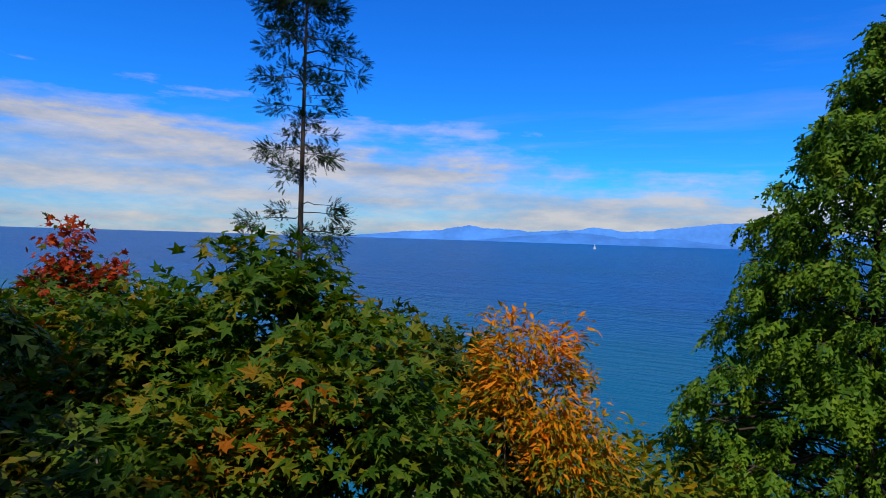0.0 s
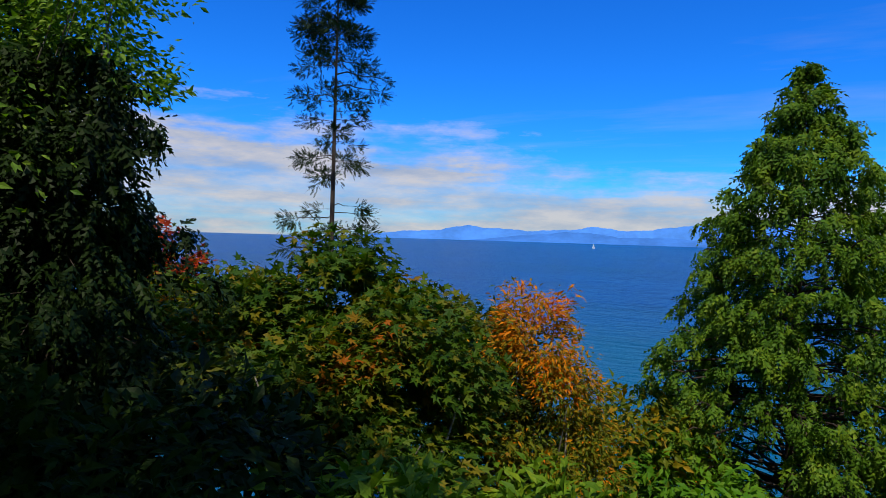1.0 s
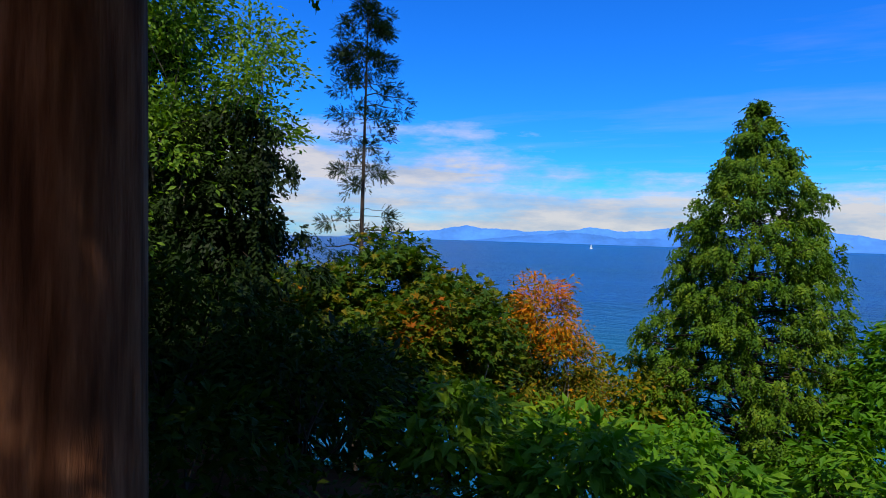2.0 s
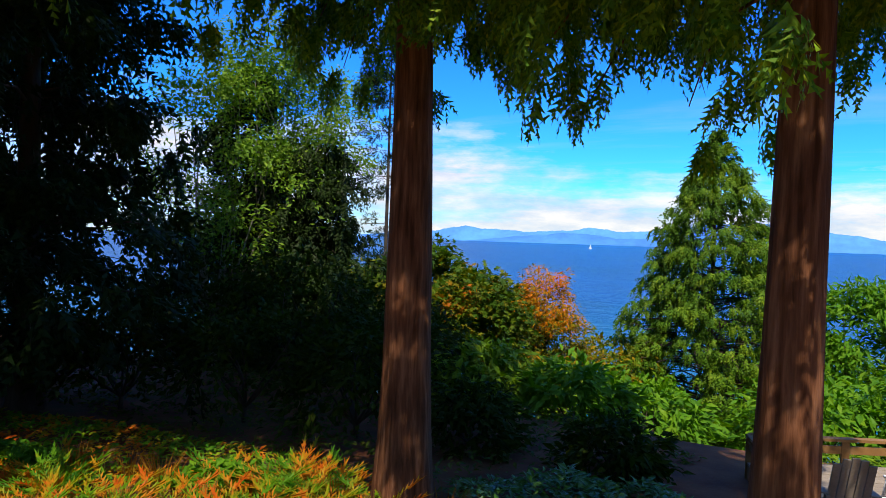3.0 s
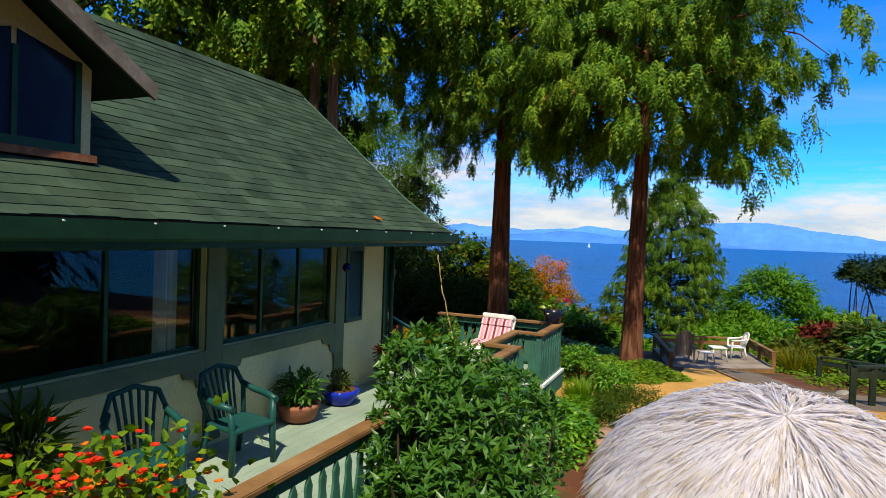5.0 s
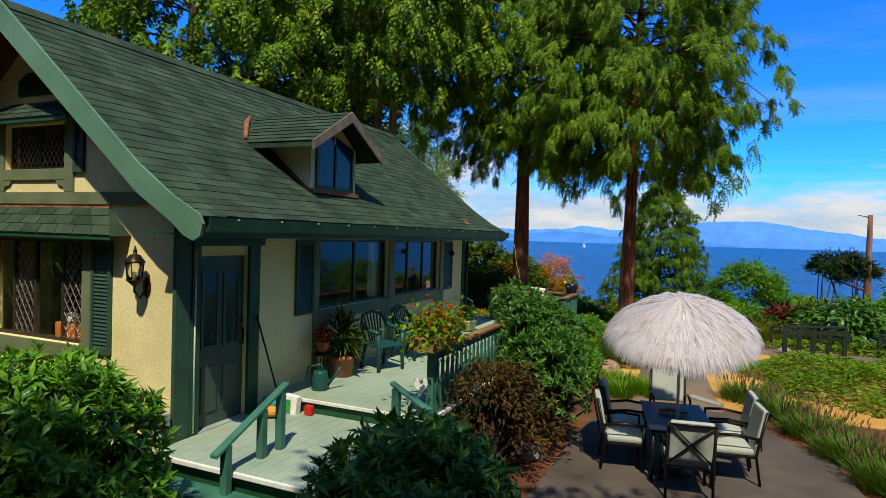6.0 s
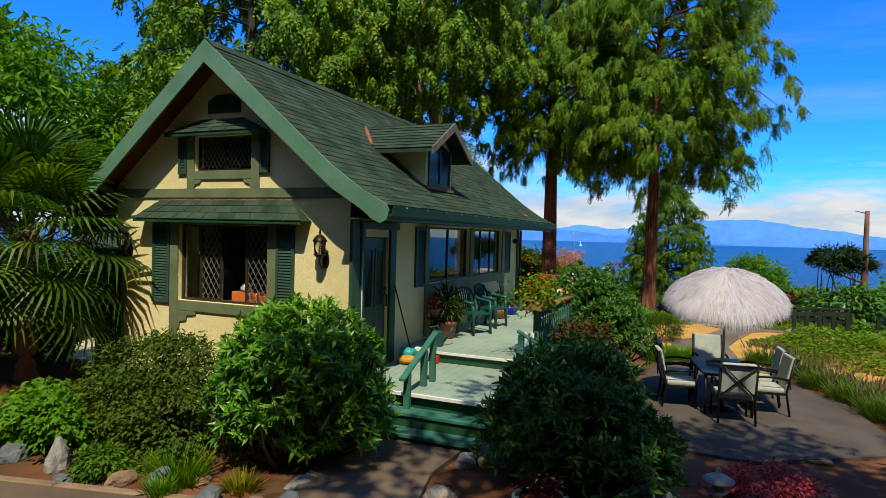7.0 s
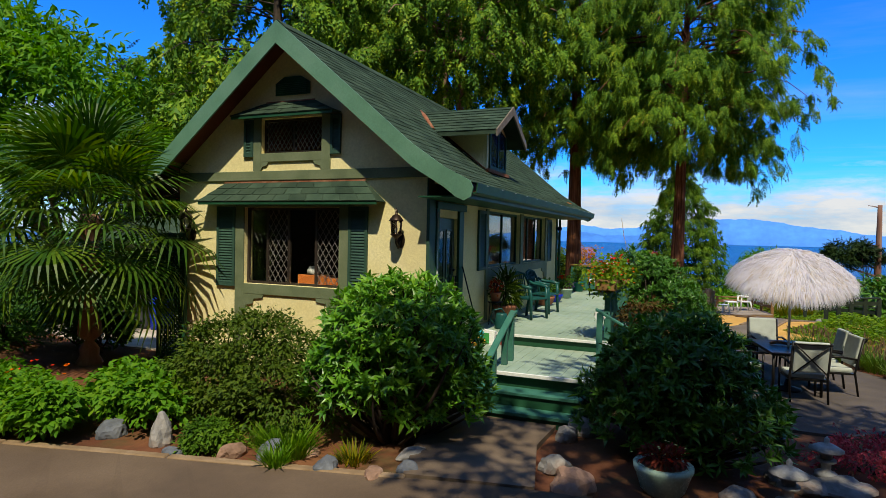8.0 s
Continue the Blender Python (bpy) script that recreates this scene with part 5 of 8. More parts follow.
def leaf_cloud(blobs, count, clumps, leaf, flat=0.5, fill=0.55):
    """Places and directions for leaves gathered in clumps over some ellipsoids (x, y, z, rx, ry, rz)."""
    P, A, U = [], [], []
    areas = np.array([(b[3] * b[4] + b[3] * b[5] + b[4] * b[5]) for b in blobs])
    for b, share in zip(blobs, areas / areas.sum()):
        c, r = np.array(b[:3]), np.array(b[3:])
        k = max(4, int(clumps * share))
        d = unit(rng.normal(size=(k, 3)))
        d[:, 2] = np.where(d[:, 2] < -0.35, -d[:, 2], d[:, 2])
        d = unit(d)
        rad = fill + (1.06 - fill) * rng.random((k, 1)) ** 0.6
        cc = c + d * r * rad
        n = max(8, int(count * share))
        pick = rng.integers(0, k, n)
        cs = (r.mean() * 1.15 / math.sqrt(k / 6)) * rng.uniform(0.6, 1.2, (k, 1))
        off = unit(rng.normal(size=(n, 3))) * (rng.random((n, 1)) ** 0.5) * cs[pick] * np.array([1, 1, 0.75])
        p = cc[pick] + off
        outw = unit(off + 0.9 * d[pick] * cs[pick])
        P.append(p)
        A.append(unit(outw * [1, 1, 0.35] + rng.normal(size=(n, 3)) * 0.45 + np.array([0, 0, -0.25])))
        U.append(unit(outw * (1 - flat) + np.array([0, 0, 1]) * flat + rng.normal(size=(n, 3)) * 0.35))
    P, A, U = np.concatenate(P), np.concatenate(A), np.concatenate(U)
    return P, A, U, leaf * rng.uniform(0.6, 1.25, len(P))


def broadleaf(name, label, x, y, blobs, count, clumps, leaf, template, mat, bark=None, stem=0.1, category="tree", flat=0.5, fill=0.55, forks=10, foot=None, second=None, group=""):
    """A deciduous tree or shrub: stems that fork out to the clumps of its crown."""
    tree = thing(name, label, category, group=group)
    foot = (gz(x, y) - 0.15) if foot is None else foot
    s = Shape()
    hub = Vector((x, y, foot + 0.35 * (min(b[2] for b in blobs) - foot)))
    s.tube([(x, y, foot), (x + random.uniform(-0.05, 0.05), y, (foot + hub.z) / 2), hub], [stem * 1.3, stem, stem * 0.9], 8)
    for b in blobs:
        for k in range(max(2, forks // len(blobs))):
            d = Vector(unit(rng.normal(size=3)) * [1, 1, 0.6]) + Vector((0, 0, 0.45))
            tip = Vector(b[:3]) + Vector((d.x * b[3], d.y * b[4], d.z * b[5])) * 0.75
            pts = limb_path(hub, tip, 0.0, 0.12)
            s.tube(pts, [stem * 0.7 * (1 - 0.85 * q / 6) for q in range(7)], 5, False)
    part("branchwork", s.done(False), bark or BARK_DARK, tree)["kind"] = "stuff"
    P, A, U, S = leaf_cloud(blobs, count, clumps, leaf, flat, fill)
    if second:
        m2, test = second
        pick = test(P)
        stuff("crown", spread(template, P[~pick], A[~pick], U[~pick], S[~pick], name + "_leaves"), mat, tree)
        stuff("tinted_leaves", spread(template, P[pick], A[pick], U[pick], S[pick], name + "_leaves"), m2, tree)
    else:
        stuff("crown", spread(template, P, A, U, S, name + "_leaves"), mat, tree)
    return tree


def bough_conifer(name, label, top, low, trunks, reach, count, mat, bark, length=(1.3, 2.6), width=0.75, tufts=7, tuft=0.3, fans=14, size=0.22, droop=0.45, rise=0.1, hang=0.5, deep=0.35, weight=None, group="", foot=None, template=TUFT, floor=-99.0, extra=(), taper=0.0, ends=0.0, bare=0.12, needle_up=0.0, shag=0.5, limb_every=2, limb_thick=0.011):
    """A conifer whose crown is built of separate drooping boughs, each carrying shaggy tufts of flat sprays.
    reach(h): crown radius at height fraction h; extra: single boughs as (azimuth degrees, height, distance of the tip, length)."""
    tree = thing(name, label, "tree", group=group)
    base = gz(trunks[0][0], trunks[0][1]) - 0.25 if foot is None else foot
    for tx, ty, r0, lean in trunks:
        part("trunk", trunk_shape(tx, ty, base, top - 0.3, r0, 0.03, lean).done(), bark, tree)
    limbs = Shape()
    rows = []
    i = 0
    while len(rows) < count:
        i += 1
        h = random.random()
        if weight and random.random() > weight(h):
            continue
        az = i * 2.399 + random.uniform(-0.25, 0.25)
        out = reach(h) * (deep + (1.05 - deep) * random.random() ** 0.55) * (1 + 0.1 * math.sin(3 * az + 9 * h))
        if ends:
            out *= random.uniform(1 - ends, 1 + 0.5 * ends)
        rows.append((az, low + (top - low) * h, out, random.uniform(*length) * (1 - taper * h), i))
    rows += [(radians(a), z, out, ln, k) for k, (a, z, out, ln) in enumerate(extra)]
    roots, D, L = [], [], []
    for k, (az, z, out, ln, i) in enumerate(rows):
        tx, ty, r0, lean = trunks[i % len(trunks)]
        c = Vector((tx + lean[0] * (z - base), ty + lean[1] * (z - base), z))
        d = Vector((math.cos(az), math.sin(az), 0))
        ln = min(ln, out * 0.95)
        start = c + d * (out - ln)
        roots.append(start), D.append(d), L.append(ln)
        if k % limb_every == 0 or k >= count:
            pts = [c + Vector((0, 0, -0.03 * out)), c.lerp(start, 0.5) + Vector((0, 0, 0.04 * out))]
            pts += [start + d * (ln * t) + Vector((0, 0, ln * (rise * math.sin(t * 2.2) - droop * t * t) - 0.03)) for t in (0.0, 0.3, 0.6, 0.9)]
            limbs.tube(pts, [max(0.008, limb_thick * out * (1 - 0.15 * q)) for q in range(6)], 4, False)
    part("branchwork", limbs.done(False), bark, tree)["kind"] = "stuff"
    roots, D, L = np.array(roots), np.array(D), np.array(L)
    side = np.stack([-D[:, 1], D[:, 0], np.zeros(len(D))], 1)
    rel = L / np.mean(L)
    # the tufts of each bough
    b = np.repeat(np.arange(len(rows)), np.maximum(2, np.round(tufts * rel)).astype(int))
    k = len(b)
    u = bare + (1.02 - bare) * rng.random(k) ** 0.8
    v = rng.uniform(-1, 1, k)
    wide = width * (0.3 + 0.8 * np.sin(np.clip(u, 0, 1) * 2.6)) * rel[b] ** 0.5
    low_tuft = rng.random(k) < 0.35
    z = L[b] * (rise * np.sin(u * 2.2) - droop * u * u) - 0.35 * wide * v * v - np.where(low_tuft, hang * rng.random(k), 0.0)
    C = roots[b] + D[b] * (u * L[b])[:, None] + side[b] * (v * wide)[:, None] + np.stack([0 * u, 0 * u, z], 1)
    lead = unit(D[b] * 0.8 + side[b] * (v * 0.7)[:, None] + np.stack([0 * u, 0 * u, -0.25 - 0.8 * droop * u - np.where(low_tuft, 0.8, 0) + needle_up], 1))
    R = tuft * rng.uniform(0.6, 1.3, k) * (1.15 - 0.35 * u) * (0.4 + 0.6 * np.minimum(1.0, rel[b]))
    # the sprays of each tuft
    p = np.repeat(np.arange(k), fans)
    n = len(p)
    o = unit(rng.normal(size=(n, 3)))
    o[:, 2] = np.where((o[:, 2] < -0.55) & (needle_up == 0), -o[:, 2], o[:, 2])
    stretch = np.where(low_tuft, 1.7, 1.0)[p][:, None] * np.array([0, 0, 1]) + np.array([1, 1, 0.0])
    off = o * (0.45 + 0.6 * rng.random((n, 1))) * R[p][:, None] * stretch
    if needle_up:
        A = unit(lead[p] * 0.75 + o * 0.7 + np.array([0, 0, needle_up]))
        U = unit(o * 0.45 + np.array([0, 0, 0.9]) + rng.normal(size=(n, 3)) * 0.3)
    else:
        # sprays lie over one another like thatch on the outer side of each tuft
        A = unit(lead[p] * 0.45 + o * 0.30 + np.array([0, 0, -shag]) + rng.normal(size=(n, 3)) * 0.28)
        U = unit(o * 0.9 + lead[p] * 0.3 + np.array([0, 0, 0.12]) + rng.normal(size=(n, 3)) * 0.25)
    P = C[p] + off
    keep = P[:, 2] > floor
    stuff("crown", spread(template, P[keep], A[keep], U[keep], (size * rng.uniform(0.6, 1.3, n))[keep], name + "_crown"), mat, tree)
    return tree


# ---- the great cedars of the garden ----
def big_reach(R):
    return lambda h: R * float(np.interp(h, [0, 0.05, 0.12, 0.24, 0.55, 0.8, 1.0], [0.55, 0.8, 0.95, 1.0, 0.92, 0.65, 0.1]))


def big_weight(h):
    return 0.5 if h < 0.06 else 1.0 if h < 0.62 else 0.3


GREAT = dict(length=(1.3, 2.3), width=0.7, tufts=7, tuft=0.28, fans=12, size=0.42, droop=0.6, rise=0.14, hang=1.1, deep=0.4, shag=0.75, weight=big_weight, group="great cedars")
FINE = {**GREAT, "template": FINE_TUFT, "fans": 28, "size": 0.34, "tuft": 0.26, "tufts": 6, "shag": 0.72}
bough_conifer("cedar_tree", "tall red cedar with twin pale trunks in the fern bed", 18.5, 8.2, [(-1.95, -11.4, 0.25, (0.0, 0)), (-1.2, -11.5, 0.25, (-0.004, 0))], big_reach(4.9), 270, G["cedar"], BARK_PALE, **GREAT)
bough_conifer("cedar_tree", "tall red cedar with a fluted reddish trunk", 22.0, 6.3, [(2.82, -7.95, 0.37, (-0.006, 0.0))], big_reach(4.0), 215, G["cedar"], BARK, floor=4.75, **FINE)
bough_conifer("cedar_tree", "tall red cedar rising from a ground cover bed", 17.0, 6.0, [(7.0, -9.1, 0.30, (0.012, 0.0))], big_reach(4.6), 265, G["cedar"], BARK, floor=4.25, extra=((112, 5.75, 2.9, 1.9), (135, 5.9, 3.3, 2.0), (95, 6.0, 3.4, 1.8), (60, 5.9, 2.8, 1.6), (160, 6.1, 2.9, 1.8)), **FINE)
# dark conifers behind the fern bed, their shade painted into the foliage colour
SHADE = dict(length=(1.2, 2.2), width=0.6, tufts=6, tuft=0.34, fans=9, size=0.46, droop=0.4, rise=0.14, hang=0.6, deep=0.3)
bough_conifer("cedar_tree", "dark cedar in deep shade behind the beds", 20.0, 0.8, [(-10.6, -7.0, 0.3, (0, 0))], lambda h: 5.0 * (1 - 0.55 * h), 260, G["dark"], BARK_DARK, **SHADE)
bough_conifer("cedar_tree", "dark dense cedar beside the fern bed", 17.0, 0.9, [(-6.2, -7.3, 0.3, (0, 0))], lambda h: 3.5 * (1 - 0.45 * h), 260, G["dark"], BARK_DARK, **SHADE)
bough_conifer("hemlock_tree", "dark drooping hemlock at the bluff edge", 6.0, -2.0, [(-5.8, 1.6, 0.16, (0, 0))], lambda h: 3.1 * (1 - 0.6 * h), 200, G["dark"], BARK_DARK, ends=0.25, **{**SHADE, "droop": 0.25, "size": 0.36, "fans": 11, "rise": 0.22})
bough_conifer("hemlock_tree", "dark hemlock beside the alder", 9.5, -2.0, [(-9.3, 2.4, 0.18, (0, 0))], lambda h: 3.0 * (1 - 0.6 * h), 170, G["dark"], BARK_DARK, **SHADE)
bough_conifer("cedar_tree", "broad cedar beyond the cottage", 24.0, 6.0, [(-8.0, -14.5, 0.35, (0, 0))], lambda h: 5.8 * (1 - 0.7 * h), 270, G["cedar"], BARK_DARK, **{**GREAT, "weight": None, "group": "", "fans": 7, "size": 0.54})
bough_conifer("cedar_tree", "tall green cedar behind the gable", 15.5, 2.0, [(-13.9, -13.0, 0.3, (0, 0))], lambda h: 3.0 * (1 - 0.8 * h), 170, G["cedar"], BARK_DARK, **{**GREAT, "weight": None, "group": "", "fans": 8, "size": 0.5})
# the lone conical cedar on the bluff
bough_conifer("cedar_tree", "conical green cedar standing on the bluff", 8.85, -6.9, [(6.5, 16.3, 0.28, (0, 0))], lambda h: min(0.95 * (15.75 * (1 - h)) ** 0.66, 0.12 + 0.55 * 15.75 * (1 - h)), 860, G["cedar_blue"], BARK_DARK, length=(0.8, 1.8), width=0.46, tufts=6, tuft=0.2, fans=7, size=0.37, droop=0.16, rise=0.36, hang=0.6, deep=0.5, shag=0.6, weight=lambda h: 1.0 - 0.75 * h, taper=0.45, ends=0.15)
# the tall half-bare fir
bough_conifer("fir_tree", "tall half-bare fir with tufted branches", 18.0, 1.4, [(-14.8, 22.3, 0.30, (0.004, 0.0))], lambda h: float(np.interp(h, [0, 0.2, 0.42, 0.55, 0.63, 0.68, 0.85, 1.0], [3.3, 3.1, 2.5, 2.6, 3.0, 2.5, 2.2, 0.5])), 105, G["fir"], BARK_DARK, length=(1.2, 2.6), width=0.5, tufts=7, tuft=0.3, fans=13, size=0.32, droop=0.1, rise=0.02, hang=0.12, deep=0.5, template=NEEDLE_TUFT, ends=0.25, bare=0.3, needle_up=0.22, limb_every=1, limb_thick=0.016, weight=lambda h: 0.35 if h < 0.64 else 1.0)

# ---- trees and shrubs of the bluff ----
broadleaf("alder_tree", "slender pale-leaved alder with bare grey limbs", -7.9, -0.5, [(-8.3, -0.6, 6.2, 2.4, 2.1, 2.4), (-6.9, 0.6, 4.6, 2.0, 1.8, 2.0), (-9.2, -1.6, 3.8, 2.0, 1.8, 1.8), (-7.4, 0.6, 8.4, 2.0, 1.8, 2.0), (-6.6, -1.4, 2.8, 1.6, 1.5, 1.4)], 11500, 170, 0.19, LEAF, G["alder"], BARK_GREY, 0.075, flat=0.3, fill=0.25, forks=22)
broadleaf("alder_tree", "leafy young alder above the hemlock", -6.9, 1.8, [(-6.5, 1.9, 5.9, 1.6, 1.5, 1.6), (-7.3, 1.0, 7.9, 1.8, 1.6, 1.8), (-6.1, 2.6, 7.6, 1.3, 1.3, 1.5), (-5.0, 2.0, 6.0, 1.3, 1.2, 1.6)], 9500, 150, 0.17, LEAF, G["alder"], BARK_GREY, 0.07, flat=0.3, fill=0.25, forks=18)
broadleaf("maple_tree", "broad green maple with yellowing leaves", -5.3, 8.6, [(-5.4, 8.9, 0.5, 2.1, 2.1, 2.7), (-4.0, 9.6, -0.6, 2.0, 2.0, 2.6), (-6.9, 7.6, -0.7, 2.4, 2.2, 2.5), (-4.4, 6.6, -1.6, 2.0, 2.0, 2.2)], 11000, 250, 0.29, MAPLE_LEAF, G["maple"], BARK_GREY, 0.16, flat=0.62, forks=16)
broadleaf("maple_tree", "wide green maple behind the scarlet vine maple", -10.6, 8.6, [(-9.8, 9.8, -0.7, 2.8, 2.6, 2.6), (-12.4, 7.8, -0.7, 3.0, 2.8, 2.6), (-9.0, 6.4, -1.2, 2.6, 2.4, 2.2)], 10000, 210, 0.29, MAPLE_LEAF, G["maple"], BARK_GREY, 0.15, flat=0.62, forks=14)
broadleaf("maple_tree", "green maple leaning over the bluff", -2.2, 6.0, [(-1.8, 6.9, -0.3, 1.7, 1.7, 2.2), (-3.6, 5.6, -0.9, 2.0, 1.9, 2.1), (-1.7, 5.2, -2.0, 1.8, 1.7, 1.8)], 10000, 200, 0.235, MAPLE_LEAF, G["maple"], BARK_GREY, 0.13, flat=0.65, forks=12)
broadleaf("maple_tree", "dull green maple turning brown", -2.6, 11.8, [(-2.4, 11.6, -1.4, 1.9, 1.8, 2.6), (-4.2, 12.8, -1.2, 2.2, 2.0, 2.5), (-1.2, 10.0, -2.4, 1.7, 1.6, 2.1)], 9000, 180, 0.235, MAPLE_LEAF, G["olive"], BARK_GREY, 0.12, flat=0.55, forks=12)
broadleaf("maple_tree", "orange autumn maple on the slope", 0.2, 10.0, [(0.1, 10.0, 0.3, 1.05, 1.0, 1.75), (0.9, 9.7, -0.9, 1.0, 1.0, 1.7), (-0.7, 10.2, -0.7, 1.0, 1.0, 1.6), (0.3, 9.5, -2.4, 1.6, 1.4, 1.4), (1.55, 9.9, -2.2, 0.9, 0.9, 1.3)], 14500, 240, 0.19, LONG_LEAF, G["autumn"], BARK_GREY, 0.08, flat=0.35, forks=20, fill=0.35, second=(G["autumn_low"], lambda P: (rng.random(len(P)) < np.clip(0.28 + 0.36 * (0.2 - P[:, 2]) + 0.24 * np.abs(P[:, 0] - 0.25), 0.1, 0.93))))
broadleaf("vine_maple", "small vine maple with scarlet leaves", -14.2, 11.0, [(-14.2, 11.0, 0.4, 1.6, 1.4, 1.7), (-14.4, 10.9, 2.5, 0.3, 0.3, 0.9), (-13.1, 11.4, 1.6, 0.35, 0.35, 0.7), (-15.6, 10.8, 1.2, 0.35, 0.3, 0.5)], 3200, 46, 0.24, MAPLE_LEAF, G["olive"], BARK_GREY, 0.06, flat=0.4, forks=14, second=(G["red"], lambda P: rng.random(len(P)) < np.clip((P[:, 2] - 0.9) * 0.5, 0.02, 0.85)))
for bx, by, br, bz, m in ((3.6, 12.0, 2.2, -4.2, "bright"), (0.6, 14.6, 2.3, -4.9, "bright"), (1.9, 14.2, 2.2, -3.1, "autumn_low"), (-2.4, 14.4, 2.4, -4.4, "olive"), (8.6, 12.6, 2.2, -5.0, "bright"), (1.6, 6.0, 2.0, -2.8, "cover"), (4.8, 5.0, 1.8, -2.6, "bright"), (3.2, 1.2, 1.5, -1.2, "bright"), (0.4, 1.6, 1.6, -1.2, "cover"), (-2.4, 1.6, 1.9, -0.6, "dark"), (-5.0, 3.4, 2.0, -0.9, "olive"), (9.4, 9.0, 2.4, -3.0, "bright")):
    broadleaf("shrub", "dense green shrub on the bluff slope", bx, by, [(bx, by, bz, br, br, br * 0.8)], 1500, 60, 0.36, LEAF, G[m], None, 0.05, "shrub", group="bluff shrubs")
# shaded understorey behind the fern bed, the shade painted into its leaves
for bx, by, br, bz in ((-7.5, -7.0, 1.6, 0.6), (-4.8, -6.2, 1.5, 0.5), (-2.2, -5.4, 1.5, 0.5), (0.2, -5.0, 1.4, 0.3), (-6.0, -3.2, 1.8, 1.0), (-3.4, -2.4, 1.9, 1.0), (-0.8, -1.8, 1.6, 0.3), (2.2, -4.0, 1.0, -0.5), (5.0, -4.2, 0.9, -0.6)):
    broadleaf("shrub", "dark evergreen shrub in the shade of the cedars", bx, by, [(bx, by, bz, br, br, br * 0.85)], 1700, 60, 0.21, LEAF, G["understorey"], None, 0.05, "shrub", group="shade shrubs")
# right-hand side: rounded green tree, hedge, maroon shrub, dead snag with a leaning pine
broadleaf("willow_tree", "rounded bright green tree on the bluff", 12.6, 14.2, [(12.2, 14.0, -1.0, 2.2, 2.1, 2.6), (14.2, 14.4, -1.7, 1.8, 1.8, 2.2), (10.9, 13.6, -2.6, 1.8, 1.8, 2.0)], 11000, 130, 0.36, LONG_LEAF, G["bright"], BARK_GREY, 0.14, flat=0.3, forks=12, fill=0.7)
for bx, by, br, bz, m in ((16.2, 11.0, 2.2, -2.4, "bright"), (19.0, 8.0, 2.4, -1.6, "bright"), (15.0, 4.0, 2.0, -1.2, "cover"), (11.6, 4.6, 2.0, -1.6, "bright"), (13.2, 2.2, 0.9, -0.6, "maroon"), (14.6, 0.4, 1.4, -0.5, "olive"), (9.4, 3.4, 1.7, -1.9, "bright"), (18.0, 1.0, 2.4, -0.4, "bright"), (21.5, -2.0, 2.6, 0.4, "rhodo_dark"), (11.9, -1.4, 0.9, -0.8, "olive"), (14.6, -4.2, 1.4, 0.0, "rhodo_dark"), (17.5, -7.0, 1.8, 0.6, "rhodo_dark")):
    broadleaf("shrub", "garden shrub at the edge of the lawn", bx, by, [(bx, by, bz, br, br, br * 0.75)], 1600, 60, 0.34, LEAF, G[m], None, 0.05, "shrub", group="edge shrubs")
snag = thing("dead_tree", "bleached dead tree trunk with broken limbs", "tree")
part("trunk", trunk_shape(19.8, 18.0, gz(19.8, 18.0) - 0.3, 5.4, 0.5, 0.14, (0, 0), 1.3).done(), DEADWOOD, snag)
for z, dx2, dz2, r in ((0.2, -2.6, 0.9, 0.10), (-0.4, -1.6, -1.6, 0.09), (2.4, -0.9, 0.2, 0.06), (5.2, -0.8, 0.15, 0.05), (1.4, 1.4, 0.3, 0.07), (0.9, -1.7, 0.05, 0.06)):
    part("limb", Shape().tube(limb_path((19.8, 18.0, z), (19.8 + dx2, 17.6, z + dz2), 0.0, 0.08), [r * (1 - 0.1 * q) for q in range(7)], 6).done(), DEADWOOD, snag)
broadleaf("pine_tree", "spreading dark pine beside the dead tree", 18.2, 18.6, [(18.2, 18.4, 1.9, 1.6, 1.3, 0.7), (17.2, 18.0, 1.3, 1.1, 1.0, 0.6), (19.4, 18.8, 1.3, 1.1, 1.0, 0.6)], 4200, 70, 0.36, NEEDLE_TUFT, G["fir"], DEADWOOD, 0.16, flat=0.4, forks=12)

# unseen tall dark conifers added round the plot, behind the drive, to block skylight
def sky_screen_trees():
    first = conifer("boundary_conifer", "unseen tall dark conifer added at the plot edge to block skylight", 0.0, -47.0, 17.0, 1.0, [(0.0, -47.0, 0.3, (0, 0))], lambda h: 4.2 * (1 - 0.85 * h), 38, 10, 3.0, G["dark"], BARK_DARK, CEDAR_SPRAY, 0.3, 0.9, group="boundary conifers", clump=6)
    spots = [(x, -46.5 + 2.5 * math.sin(x), 0.85 + 0.02 * (x * 7 % 13)) for x in (-33, -27.5, -22, -16.5, -11, -5.5, 5.5, 11, 16.5, 22, 27.5)]
    spots += [(30.0 + 2 * math.sin(y), y, 0.8 + 0.02 * (-y * 5 % 13)) for y in (-42, -36, -30, -24, -18, -12)]
    spots += [(40.0, -8.0, 0.9), (42.0, -2.0, 1.0)]
    for k, (x, y, q) in enumerate(spots):
        m = Matrix.Translation((x, y, gz(x, y))) @ Matrix.Rotation(k * 1.7, 4, "Z") @ Matrix.Scale(q, 4) @ Matrix.Translation((0, 47.0, -gz(0, -47)))
        copy_thing(first, m)


sky_screen_trees()

